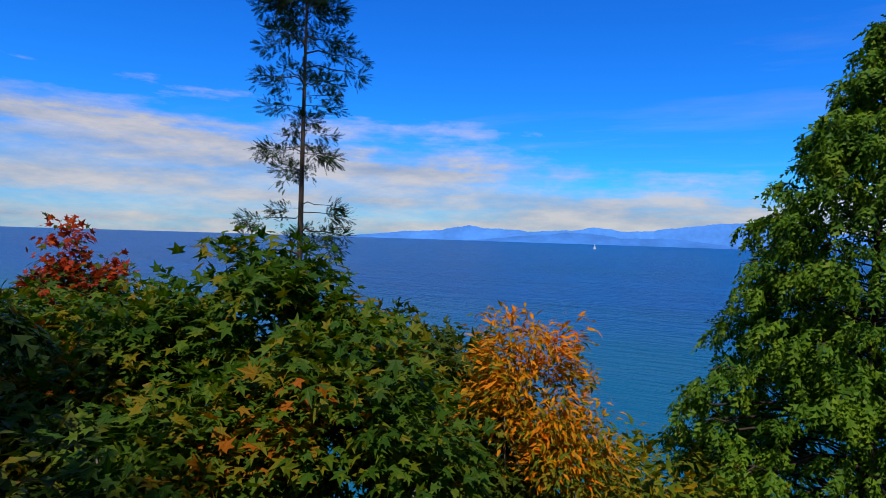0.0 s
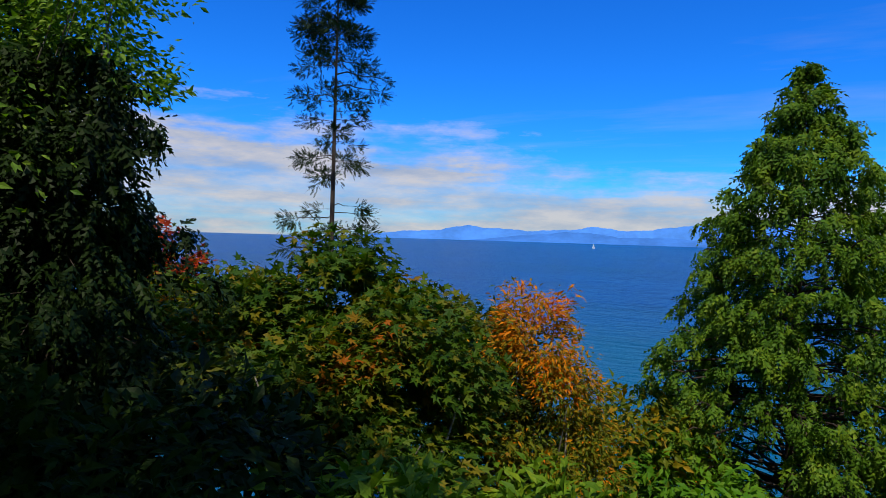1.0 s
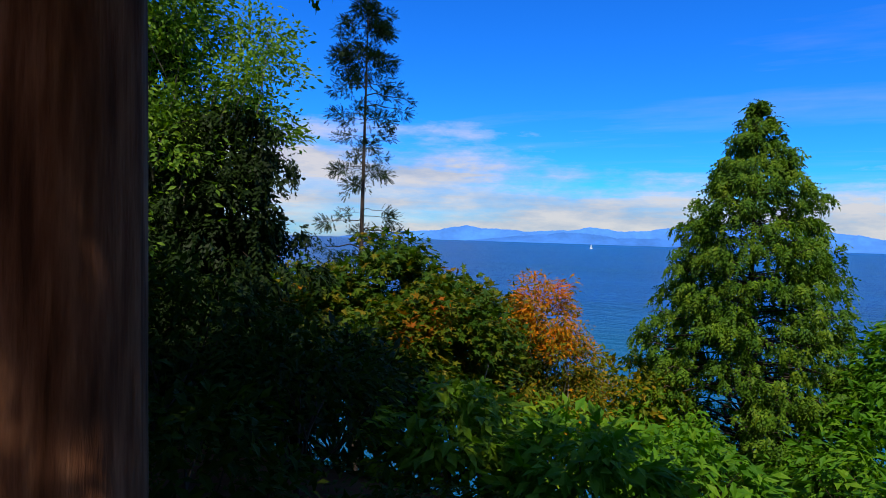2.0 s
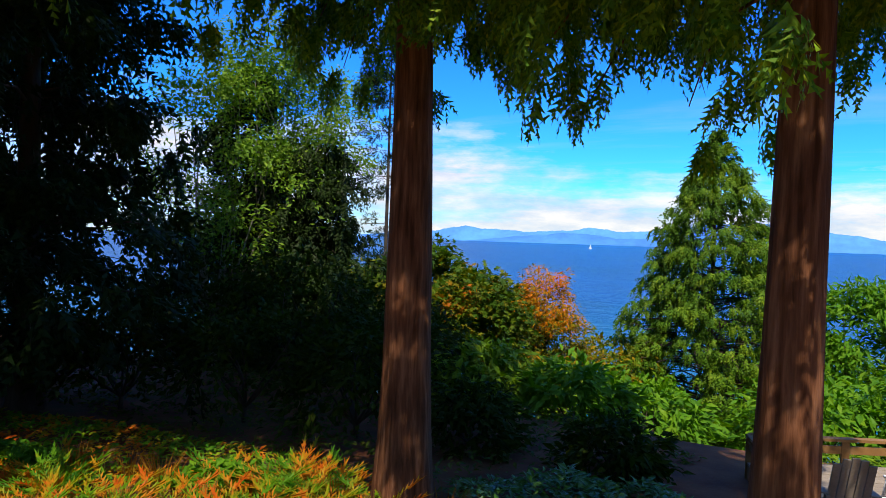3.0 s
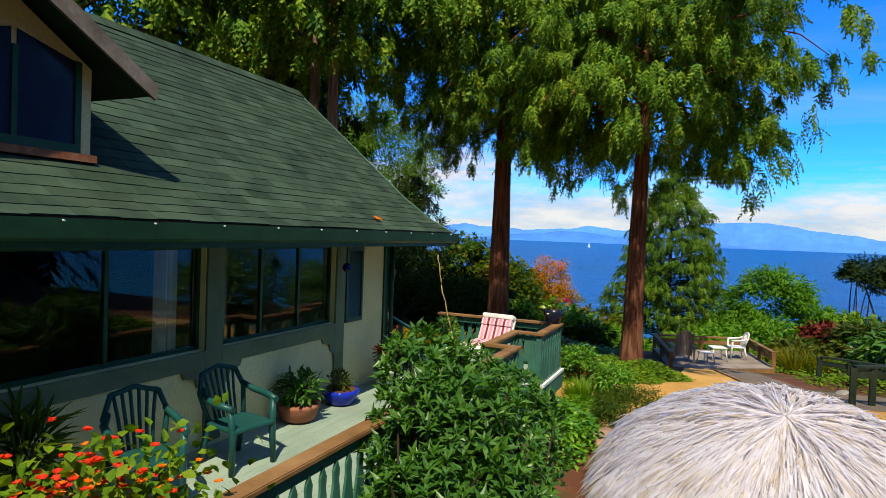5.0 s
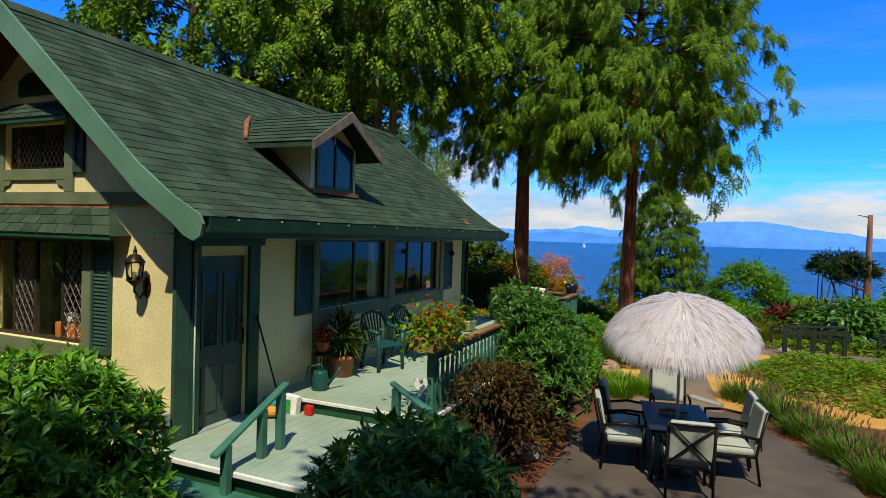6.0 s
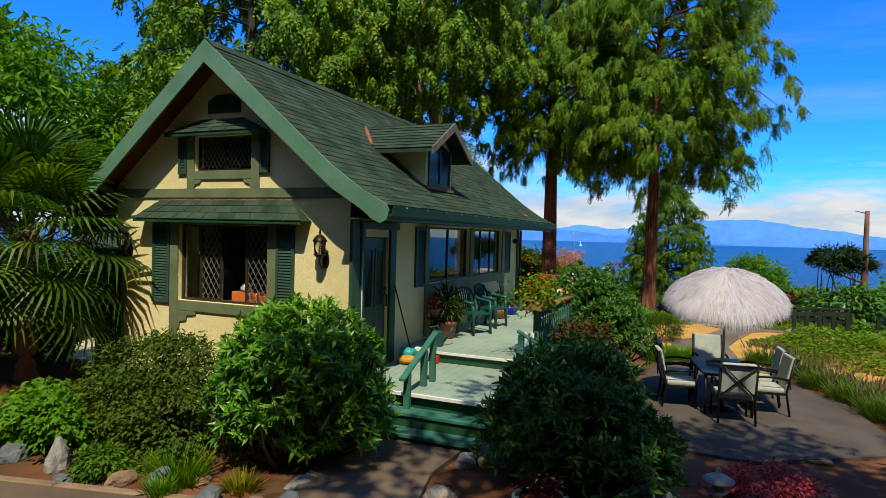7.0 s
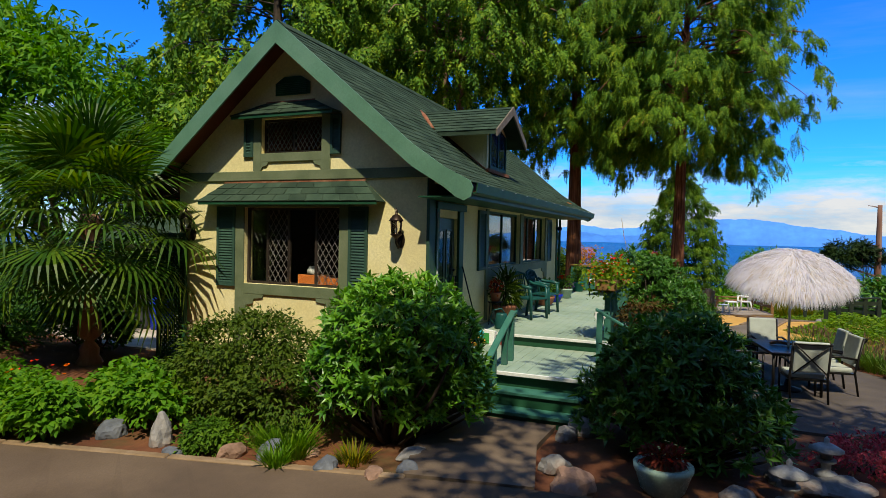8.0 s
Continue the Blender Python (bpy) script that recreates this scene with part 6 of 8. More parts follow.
# unseen broad tree added beside the drive, crown placed to shade the entry walk
broadleaf("drive_tree", "unseen broad leafy tree added beside the drive for shade", 12.6, -32.4, [(10.8, -31.7, 9.0, 2.3, 2.0, 1.4), (12.2, -33.8, 10.2, 2.8, 2.6, 2.0), (8.9, -33.3, 9.0, 1.6, 1.4, 1.2), (12.4, -30.6, 9.4, 1.5, 1.2, 0.9)], 6500, 130, 0.28, LEAF, G["olive"], BARK_GREY, 0.22, forks=14)

# more trees: the leafy background west of the cottage, conifers far behind
broadleaf("walnut_tree", "leafy bright green tree behind the palm", -14.0, -19.0, [(-13.4, -19.4, 6.4, 3.4, 3.2, 3.2), (-16.6, -20.0, 7.6, 3.6, 3.2, 3.4), (-11.4, -18.6, 4.2, 2.6, 2.4, 2.4), (-15.0, -20.4, 3.6, 3.4, 3.0, 2.8), (-9.6, -17.6, 3.4, 2.4, 2.2, 2.4)], 19000, 240, 0.46, LONG_LEAF, G["bright"], BARK_GREY, 0.22, flat=0.3, forks=14)
broadleaf("walnut_tree", "leafy green tree at the garden boundary", -20.0, -25.0, [(-19.0, -25.0, 5.6, 4.0, 3.6, 3.6), (-16.5, -24.0, 2.6, 3.0, 2.8, 2.4), (-21.0, -27.0, 8.0, 3.6, 3.4, 3.2)], 11000, 150, 0.5, LONG_LEAF, G["bright"], BARK_GREY, 0.22, flat=0.3, forks=12)
broadleaf("birch_tree", "thin tree with dry yellow leaves", -11.0, -12.0, [(-10.6, -12.6, 7.2, 1.6, 1.5, 1.6)], 3500, 50, 0.28, LONG_LEAF, G["autumn_low"], BARK_GREY, 0.08, flat=0.3, forks=8)
for hx, hy, hh in ((-26, -6, 13.5), (-22.5, -2, 12.0), (-30, -14, 12.0)):
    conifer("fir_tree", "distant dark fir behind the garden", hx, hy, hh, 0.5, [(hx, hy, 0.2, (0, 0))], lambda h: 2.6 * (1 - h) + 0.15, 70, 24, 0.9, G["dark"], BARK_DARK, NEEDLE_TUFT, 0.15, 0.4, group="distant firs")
for bx, by, br, bz, m in ((-6.5, -24.5, 1.6, 0.9, "rhodo_dark"), (-9.0, -26.0, 1.9, 1.0, "rhodo_dark"), (-5.0, -27.6, 1.2, 0.6, "rhodo_dark"), (-12, -29, 2.2, 1.2, "juniper"), (-8.5, -22, 1.8, 0.8, "rhodo_dark")):
    broadleaf("shrub", "dark hedge shrub beside the cottage", bx, by, [(bx, by, bz, br, br, br * 0.85)], 3600, 60, 0.22, LONG_LEAF, G[m], None, 0.05, "shrub", group="boundary shrubs")


def whorled_bush(name, label, x, y, blobs, heads, leaf, mat, per=9):
    """A rhododendron: many leaf rosettes at the branch ends."""
    bush = thing(name, label, "shrub", group="rhododendrons")
    s = Shape()
    hub = Vector((x, y, gz(x, y) - 0.1))
    P, A, U, S = [], [], [], []
    areas = np.array([b[3] * b[5] for b in blobs])
    for b, share in zip(blobs, areas / areas.sum()):
        for k in range(int(heads * share)):
            d = unit(rng.normal(size=3))
            if d[2] < -0.3:
                d[2] = -d[2]
            rr = 0.62 + 0.42 * rng.random() ** 0.7
            c = Vector(b[:3]) + Vector((d[0] * b[3], d[1] * b[4], d[2] * b[5])) * rr
            if c.z < gz(c.x, c.y) + 0.05:
                continue
            if k % 9 == 0:
                s.tube(limb_path(hub, c, 0.0, 0.15), [0.03 * (1 - 0.12 * q) for q in range(7)], 5, False)
            axis = unit(np.array(d) * 0.8 + np.array([0, 0, 0.6]) + rng.normal(size=3) * 0.3)
            side = unit(np.cross(axis, rng.normal(size=3)))
            other = np.cross(axis, side)
            for q in range(per):
                a = q * 2.4 + rng.uniform(-0.3, 0.3)
                tilt = rng.uniform(0.1, 1.9)
                out = side * math.cos(a) + other * math.sin(a)
                P.append(np.array(c) - axis * 0.35 * leaf * rng.random()), A.append(unit(out + axis * tilt + rng.normal(size=3) * 0.15)), U.append(axis - out * 0.3 + rng.normal(size=3) * 0.25), S.append(leaf * rng.uniform(0.6, 1.25))
    part("branchwork", s.done(False), BARK_DARK, bush)["kind"] = "stuff"
    stuff("leaves", spread(BUSH_LEAF, np.array(P), np.array(A), np.array(U), np.array(S), name + "_leaves"), mat, bush)
    return bush


whorled_bush("rhododendron", "glossy bright green rhododendron by the porch", 4.65, -28.2, [(4.6, -27.95, 1.15, 1.0, 0.9, 0.95), (4.35, -28.15, 0.8, 0.85, 0.7, 0.65), (5.0, -27.85, 0.75, 0.65, 0.65, 0.7)], 1900, 0.13, G["rhodo"], 8)
whorled_bush("rhododendron", "dark green rhododendron between walk and patio", 7.57, -27.1, [(7.57, -27.1, 0.85, 0.84, 0.8, 0.95), (7.22, -27.1, 0.62, 0.72, 0.7, 0.72), (7.95, -27.0, 0.5, 0.75, 0.75, 0.65)], 1700, 0.13, G["rhodo_dark"], 8)
# darker leaf colour on the deck rail bush stands in for shade on it
whorled_bush("rhododendron", "rhododendron growing over the deck rail", 6.95, -21.4, [(6.8, -20.9, 1.35, 0.55, 0.7, 0.9), (7.05, -21.6, 1.25, 0.75, 0.8, 0.95), (7.35, -22.2, 0.9, 0.75, 0.8, 0.9), (6.45, -21.05, 1.85, 0.36, 0.42, 0.58), (7.0, -20.2, 1.0, 0.65, 0.9, 0.9)], 1800, 0.12, G["rhodo_dark"], 8)
broadleaf("shrub", "low fine-leaved evergreen shrub under the kitchen window", 2.6, -28.3, [(2.65, -28.15, 0.72, 1.0, 0.75, 0.78), (2.2, -28.35, 0.5, 0.7, 0.65, 0.5), (3.3, -28.4, 0.5, 0.8, 0.6, 0.55), (2.7, -28.2, 0.6, 0.7, 0.5, 0.6)], 21000, 380, 0.072, LEAF, G["juniper"], None, 0.04, "shrub", fill=0.85)
broadleaf("shrub", "brown twiggy shrub beside the flower box", 6.95, -23.6, [(6.95, -23.5, 0.8, 0.6, 0.7, 0.75), (7.2, -23.0, 0.5, 0.5, 0.5, 0.5)], 3600, 60, 0.09, LEAF, G["brown"], None, 0.05, "shrub", forks=22)
broadleaf("shrub", "small blue-green conifer shrub", 3.05, -29.25, [(3.0, -29.25, 0.3, 0.32, 0.26, 0.22)], 2600, 40, 0.06, LEAF, G["cedar_blue"], None, 0.02, "shrub")
for px, py, pr in ((0.2, -29.6, 0.6), (0.9, -29.75, 0.5), (-0.5, -29.7, 0.65), (1.95, -29.05, 0.45), (1.5, -29.1, 0.45), (1.3, -28.8, 0.5), (-1.3, -29.6, 0.7), (-2.2, -29.7, 0.75), (0.4, -30.0, 0.4), (1.35, -29.85, 0.32), (-0.3, -30.15, 0.45), (1.7, -28.6, 0.4)):
    broadleaf("garden_plant", "bright green leafy plant in the flower bed", px, py, [(px, py, gz(px, py) + 0.28, pr, pr * 0.8, 0.32)], 1300, 44, 0.10, lozenge(0.6, 0.06, 0.2), G["bright"], None, 0.015, "plant", flat=0.7, group="leafy bed plants")


def blossoms(name, label, x, y, z, r, n, size, mat, lift=0.6):
    """A cluster of small flowers above leaves."""
    ob = thing(name, label, "flowers")
    c = np.array([x, y, z]) + rng.normal(size=(n, 3)) * np.array([r, r, r * lift])
    P = np.repeat(c, 5, axis=0)
    ang = np.tile(np.arange(5) * 2 * math.pi / 5, n)
    A = np.stack([np.cos(ang), np.sin(ang), np.full(5 * n, 0.5)], 1) + rng.normal(size=(5 * n, 3)) * 0.2
    stuff("petals", spread(PETAL, P, A, np.tile([0, 0, 1.0], (5 * n, 1)) + rng.normal(size=(5 * n, 3)) * 0.2, np.full(5 * n, size), name), mat, ob)
    return ob


blossoms("bed_flowers", "orange-red flowers among green leaves", 0.3, -29.6, 0.66, 0.16, 16, 0.055, G["orange_petal"])
blossoms("bed_flowers", "red flowers in the leafy bed", 0.15, -29.5, 0.74, 0.22, 9, 0.05, G["geranium"])
blossoms("bed_flowers", "single orange flower above the leaves", 0.75, -29.25, 0.85, 0.04, 3, 0.055, G["orange_petal"])


def palm(x, y):
    """A windmill palm: shaggy trunk, fan fronds on long stalks."""
    pl = thing("palm_tree", "windmill palm with shaggy trunk and fan fronds", "palm tree")
    z0 = gz(x, y) - 0.1
    s = Shape()
    prof = [(0.15 + 0.04 * math.sin(i * 2.7) + 0.05 * math.sin(i * 1.3), i * 0.12) for i in range(23)]
    s.lathe(prof, (x, y, z0), 14)
    part("trunk", s.done(), DEADWOOD, pl)
    n = 900
    a, h = rng.random(n) * 2 * math.pi, rng.random(n) * 2.7
    P = np.stack([x + 0.17 * np.cos(a), y + 0.17 * np.sin(a), z0 + h], 1)
    A = np.stack([np.cos(a), np.sin(a), rng.uniform(-0.8, 0.6, n)], 1)
    stuff("fibre", spread(GRASS_BLADE, P, A, np.tile([0, 0, 1.0], (n, 1)), rng.uniform(0.08, 0.22, n), "palm_fibre"), DEADWOOD, pl)
    v, f = [], []
    for k in range(34):
        th = radians(-125 + 250 * k / 33)
        dx_, dy_ = math.sin(th), math.cos(th)
        b = len(v)
        wx, wy = dy_ * 0.026, -dx_ * 0.026
        fold = 0.02 * (k % 2)
        v += [(0, 0, 0), (dx_ * 0.35 - wx, dy_ * 0.35 - wy, 0.03 + fold), (dx_ * 0.35 + wx, dy_ * 0.35 + wy, 0.03 + fold), (dx_ * 0.7 - wx * 0.8, dy_ * 0.7 - wy * 0.8, -0.02), (dx_ * 0.7 + wx * 0.8, dy_ * 0.7 + wy * 0.8, -0.02), (dx_, dy_, -0.24 - 0.06 * (k % 3))]
        f += [(b, b + 2, b + 1), (b + 1, b + 2, b + 4), (b + 1, b + 4, b + 3), (b + 3, b + 4, b + 5)]
    fan = (np.array(v, float), np.array(f))
    top = Vector((x, y, z0 + 2.75))
    P, A, U, S = [], [], [], []
    for i in range(44):
        az = i * 2.399
        el = radians(86 - 128 * (i / 43) ** 0.95)
        L = random.uniform(0.95, 1.3)
        d = Vector((math.cos(az) * math.cos(el), math.sin(az) * math.cos(el), math.sin(el)))
        tip = top + Vector((0, 0, -0.5 * i / 43)) + d * L + Vector((0, 0, -0.12))
        stalk = Shape().tube([top + Vector((0, 0, -0.8 * i / 43)), top.lerp(tip, 0.5) + Vector((0, 0, 0.05)), tip], [0.018, 0.012, 0.009], 5, False)
        part("stalk", stalk.done(False), G["palm"], pl)
        P.append(np.array(tip)), A.append(np.array(d) + np.array([0, 0, -0.2])), U.append(np.array([-d.x * 0.4, -d.y * 0.4, 1.0])), S.append(random.uniform(0.95, 1.2))
    stuff("fronds", spread(fan, np.array(P), np.array(A), np.array(U), np.array(S), "palm_fronds"), G["palm"], pl)


palm(-1.75, -27.1)
for bx, by, br in ((-3.3, -26.2, 0.75), (-4.9, -26.6, 0.8), (-2.5, -26.3, 0.5)):
    broadleaf("shrub", "dark evergreen shrub in the shade of the palm", bx, by, [(bx, by, gz(bx, by) + 0.4, br, br * 0.8, 0.55)], 2200, 50, 0.12, LEAF, G["rhodo_dark"], None, 0.03, "shrub", group="palm shrubs")

# lattice panel beside the cottage and the pale outbuilding behind it
lat = thing("lattice_panel", "dark lattice panel at the cottage corner", "trellis")
part("frame", Shape().box(-1.10, -1.04, -26.31, -26.25, 0.0, 2.5, 0.004).box(-0.50, -0.44, -26.31, -26.25, 0.0, 2.5, 0.004).box(-1.039, -0.501, -26.31, -26.25, 2.43, 2.5, 0.004).done(), DARK_GREEN, lat)
s = Shape()
lattice_bars(s, lambda u, z: Vector((u, -26.28, z)), -1.03, -0.51, 0.25, 2.42, 0.09, 0.09, 0.02)
part("slats", s.done(False), DARK_GREEN, lat)["kind"] = "stuff"
sheet("side_yard", [(-1.3, -25.3), (-4.2, -25.6), (-7.4, -24.4), (-8.2, -20.0), (-1.2, -19.0)], YARD, "pale concrete yard beside the cottage", 0.03)
shed = thing("garden_shed", "pale stucco shed beyond the cottage", "shed")
part("wall", Shape().box(-9.6, -6.2, -20.6, -18.4, -0.2, 2.3, 0.02).done(), STUCCO, shed)
part("door", Shape().box(-7.5, -6.6, -20.635, -20.602, 0.0, 1.95, 0.01).done(), DARK_GREEN, shed)
s = Shape()
s.prism([Vector((-9.9, y, z)) for y, z in ((-21.0, 2.25), (-19.5, 3.0), (-18.0, 2.25), (-18.0, 2.15), (-21.0, 2.15))], (4.0, 0, 0))
part("roof", s.done(), SHINGLE_REST, shed)
drum = thing("water_drum", "blue plastic drum in the side yard", "drum", (-4.75, -22.9, 0.03))
part("body", Shape().lathe([(0.27, 0), (0.29, 0.04), (0.29, 0.3), (0.305, 0.33), (0.29, 0.36), (0.29, 0.6), (0.305, 0.63), (0.29, 0.66), (0.28, 0.86), (0.25, 0.9)], (0, 0, 0), 20).done(), COBALT, drum)
part("lid", Shape().lathe([(0.26, 0.901), (0.26, 0.93), (0.02, 0.94)], (0, 0, 0), 20).done(), BLACK_METAL, drum)
bin_ = thing("covered_barbecue", "dark grey covered barbecue in the side yard", "barbecue", (-5.5, -22.9, 0.03))
part("cover", Shape().box(-0.5, 0.5, -0.3, 0.3, 0.03, 0.85, 0.06).box(-0.3, 0.3, -0.27, 0.27, 0.8, 1.1, 0.1).done(), STONE_DARK, bin_)

# ---- fern bed and ground cover ----


def leaf_mat(name, label, cx, cy, rx, ry, high, n, leaf, mat, template=LEAF, cat="ground cover"):
    """A low mound of ground cover."""
    a, r = rng.random(n) * 2 * math.pi, np.sqrt(rng.random(n))
    wob = 1 + 0.12 * np.sin(3 * a + cx) + 0.07 * np.sin(7 * a)
    x, y = cx + rx * r * wob * np.cos(a), cy + ry * r * wob * np.sin(a)
    h = high * np.clip(1 - r ** 4, 0.05, 1) * (0.8 + 0.3 * np.sin(x * 3.1) * np.sin(y * 2.7))
    z = ground_z(x, y) + h * (1 - 0.6 * rng.random(n) ** 2) + 0.02
    az = rng.random(n) * 2 * math.pi
    A = np.stack([np.cos(az), np.sin(az), rng.uniform(-0.3, 0.7, n)], 1)
    U = np.stack([rng.normal(size=n) * 0.4, rng.normal(size=n) * 0.4, np.ones(n)], 1)
    ob = stuff(name, spread(template, np.stack([x, y, z], 1), A, U, leaf * rng.uniform(0.6, 1.3, n), name), mat, None)
    return tagged(ob, label, cat, "", "stuff")


leaf_mat("ground_cover", "glossy green ground cover round the cedar", 6.35, -10.1, 2.0, 2.1, 0.42, 12000, 0.11, G["cover"])
leaf_mat("ground_cover", "low green ground cover mound beside the sandy path", 13.0, -15.2, 2.7, 2.3, 0.62, 11000, 0.13, G["cover"])
leaf_mat("ground_cover", "green ground cover spreading from the cedar to the ferns", 4.75, -9.9, 1.15, 1.0, 0.3, 3600, 0.11, G["cover"])
leaf_mat("ground_cover", "dark leafy growth in the shade behind the cedars", 5.1, -6.9, 1.9, 1.7, 0.5, 2600, 0.16, G["rhodo_dark"])
leaf_mat("ground_cover", "green carpet of leaves behind the fern bed", -1.5, -9.0, 6.0, 2.2, 0.25, 7000, 0.13, G["fern"])
leaf_mat("ground_cover", "green weeds at the edge of the sand", -0.4, -12.0, 1.0, 0.35, 0.22, 900, 0.14, G["bright"])
leaf_mat("ground_cover", "green weeds among the ferns", 1.2, -10.4, 1.2, 0.6, 0.3, 1300, 0.13, G["bright"])
leaf_mat("ground_cover", "broad green leaves among the ferns", -2.3, -9.6, 0.9, 0.5, 0.35, 700, 0.17, G["bright"])
leaf_mat("ground_cover", "broad green leaves behind the ferns", 0.4, -8.6, 1.0, 0.45, 0.35, 800, 0.17, G["bright"])
leaf_mat("ground_cover", "mixed green herbs below the deck", 6.8, -14.5, 0.6, 0.75, 0.25, 1300, 0.11, G["bright"])
leaf_mat("ground_cover", "leafy planting under the deck rail", 6.9, -16.6, 0.5, 1.3, 0.5, 1900, 0.13, G["rhodo"])
leaf_mat("ground_cover", "ivy on the slope behind the viewing deck", 12.5, -1.0, 4.0, 3.4, 0.5, 6000, 0.16, G["cover"])
leaf_mat("ground_cover", "shaded leaf litter and ivy on the bluff", -2.0, -3.0, 9.0, 5.0, 0.3, 8000, 0.16, G["olive"])
leaf_mat("ground_cover", "green bank beside the path", 16.0, -5.5, 4.5, 2.5, 0.45, 5000, 0.16, G["cover"])


def fern(seed):
    """A sword fern: a rosette of arching fronds."""
    r = np.random.default_rng(seed)
    fr = thing("fern", "arching sword fern, part green and part rust", "fern", group="ferns of the bed")
    P, A, U, S = [], [], [], []
    for k in range(20):
        a = k * 2.4 + r.uniform(-0.2, 0.2)
        d = np.array([math.cos(a), math.sin(a), r.uniform(1.2, 3.4)])
        P.append([0.02 * math.cos(a), 0.02 * math.sin(a), 0.0]), A.append(d), U.append([-d[0] * 0.8, -d[1] * 0.8, 1.0]), S.append(r.uniform(0.32, 0.62))
    stuff("fronds", spread(spray(11, 0.16, 0.5, 0.15), np.array(P), np.array(A), np.array(U), np.array(S), "fern_fronds"), G["fern"], fr)
    return fr


masters = [fern(3), fern(5), fern(8)]


def edge_y(x):
    return float(np.interp(x, [-9, -4, -1.7, 2.0, 3.6, 5.0], [-15.2, -13.2, -12.5, -11.2, -10.95, -11.2]))


for i in range(95):
    fx = random.uniform(-7.0, 5.0)
    fy = edge_y(fx) + 0.25 + random.random() ** 1.4 * 3.4
    if min((fx + 1.45) ** 2 + (fy + 11.45) ** 2, (fx - 3.5) ** 2 + (fy + 9.6) ** 2) < 0.3:
        continue
    m = pose(fx, fy, gz(fx, fy) + 0.02, 0, 0, random.uniform(0, 360)) @ Matrix.Scale(random.uniform(0.7, 1.5), 4)
    src = masters[i % 3]
    if i < 3:
        src.matrix_basis = m
    else:
        c = copy_thing(src, pose(fx, fy, gz(fx, fy) + 0.02, 0, 0, random.uniform(0, 360)))


def grass_tuft(name, label, x, y, r, n, h, mat, cat="grass"):
    a, q = rng.random(n) * 2 * math.pi, np.sqrt(rng.random(n)) * r
    px, py = x + q * np.cos(a), y + q * np.sin(a)
    A = np.stack([np.cos(a) * 0.35, np.sin(a) * 0.35, np.ones(n)], 1) + rng.normal(size=(n, 3)) * 0.2
    U = np.stack([-np.cos(a), -np.sin(a), np.full(n, 0.3)], 1)
    v, f = GRASS_BLADE
    tpl = (v * np.array([1 / max(h, 0.1) * 0.5, 1, 1]), f)
    ob = stuff(name, spread(tpl, np.stack([px, py, ground_z(px, py) + 0.01], 1), A, U, h * rng.uniform(0.5, 1.1, n), name), mat, None)
    return tagged(ob, label, cat, "", "stuff")


grass_tuft("grass_tuft", "tuft of bright grassy leaves in the flower bed", 3.9, -29.05, 0.24, 420, 0.36, G["grass"])
grass_tuft("grass_tuft", "pale grass tuft in the bed", 3.6, -28.95, 0.22, 260, 0.3, G["grass"])
grass_tuft("grass_tuft", "straw-coloured perennial tuft on bare soil", 4.62, -28.95, 0.16, 160, 0.2, G["autumn_low"])
grass_tuft("grass_tuft", "short fresh grass at the kerb", 4.02, -29.42, 0.1, 160, 0.26, G["grass"])
for gx, gy in ((8.05, -18.4), (8.45, -17.95), (7.9, -17.6), (8.75, -18.3)):
    grass_tuft("grass_tuft", "lush grass clump at the head of the patio", gx, gy, 0.36, 520, 0.36, G["grass"])
grass_tuft("grass_tuft", "fresh grass under the deck corner", 6.75, -13.6, 0.55, 900, 0.4, G["grass"])
for k in range(26):
    sx_ = -6.0 + k * 0.42 + 0.3 * math.sin(k * 2.1)
    sy_ = edge_y(sx_) + 0.7 + 2.4 * abs(math.sin(k * 1.7))
    grass_tuft("dry_grass_tuft", "tuft of dry rust-brown stalks among the ferns", sx_, sy_, 0.26, 90, 0.5, G["rust"], "grass")
for gx, gy, gr in ((11.5, -3.6, 0.3), (11.9, -3.1, 0.35), (11.3, -2.7, 0.3), (12.3, -3.7, 0.35)):
    grass_tuft("dry_grass_tuft", "tall straw-coloured grass beside the viewing deck", gx, gy, gr, 240, 0.95, G["autumn_low"], "grass")
for lx, ly in ((10.9, -18.6), (11.3, -19.6), (11.6, -20.6), (11.9, -21.6), (10.4, -17.6), (12.2, -22.4), (12.0, -23.4)):
    grass_tuft("lavender_bush", "grey-green lavender bush with faded spikes", lx, ly, 0.5, 900, 0.42, G["lavender"], "lavender")
    n = 60
    a, q = rng.random(n) * 2 * math.pi, np.sqrt(rng.random(n)) * 0.6
    P = np.stack([lx + q * np.cos(a), ly + q * np.sin(a), ground_z(lx + q, ly) + rng.uniform(0.30, 0.48, n)], 1)
    ob = stuff("lavender_spikes", spread(blade(0.25), P, np.stack([np.cos(a) * 0.3, np.sin(a) * 0.3, np.ones(n)], 1), rng.normal(size=(n, 3)), np.full(n, 0.14), "lavender_spikes"), G["lavender_bloom"], None)
    tagged(ob, "faded mauve lavender spikes", "lavender", "", "stuff")
broadleaf("shrub", "rounded rosemary bush beside the path", 7.75, -15.4, [(7.75, -15.4, 0.3, 0.65, 0.7, 0.42)], 5200, 60, 0.1, lozenge(0.14), G["juniper"], None, 0.02, "shrub")
broadleaf("shrub", "dark green bush with orange buds beside the mound", 6.25, -12.3, [(6.25, -12.3, 0.42, 0.42, 0.42, 0.42)], 1900, 34, 0.1, LEAF, G["rhodo"], None, 0.02, "shrub")
blossoms("shrub_flowers", "orange buds on the dark bush", 6.3, -12.45, 0.6, 0.22, 7, 0.05, G["orange_petal"])
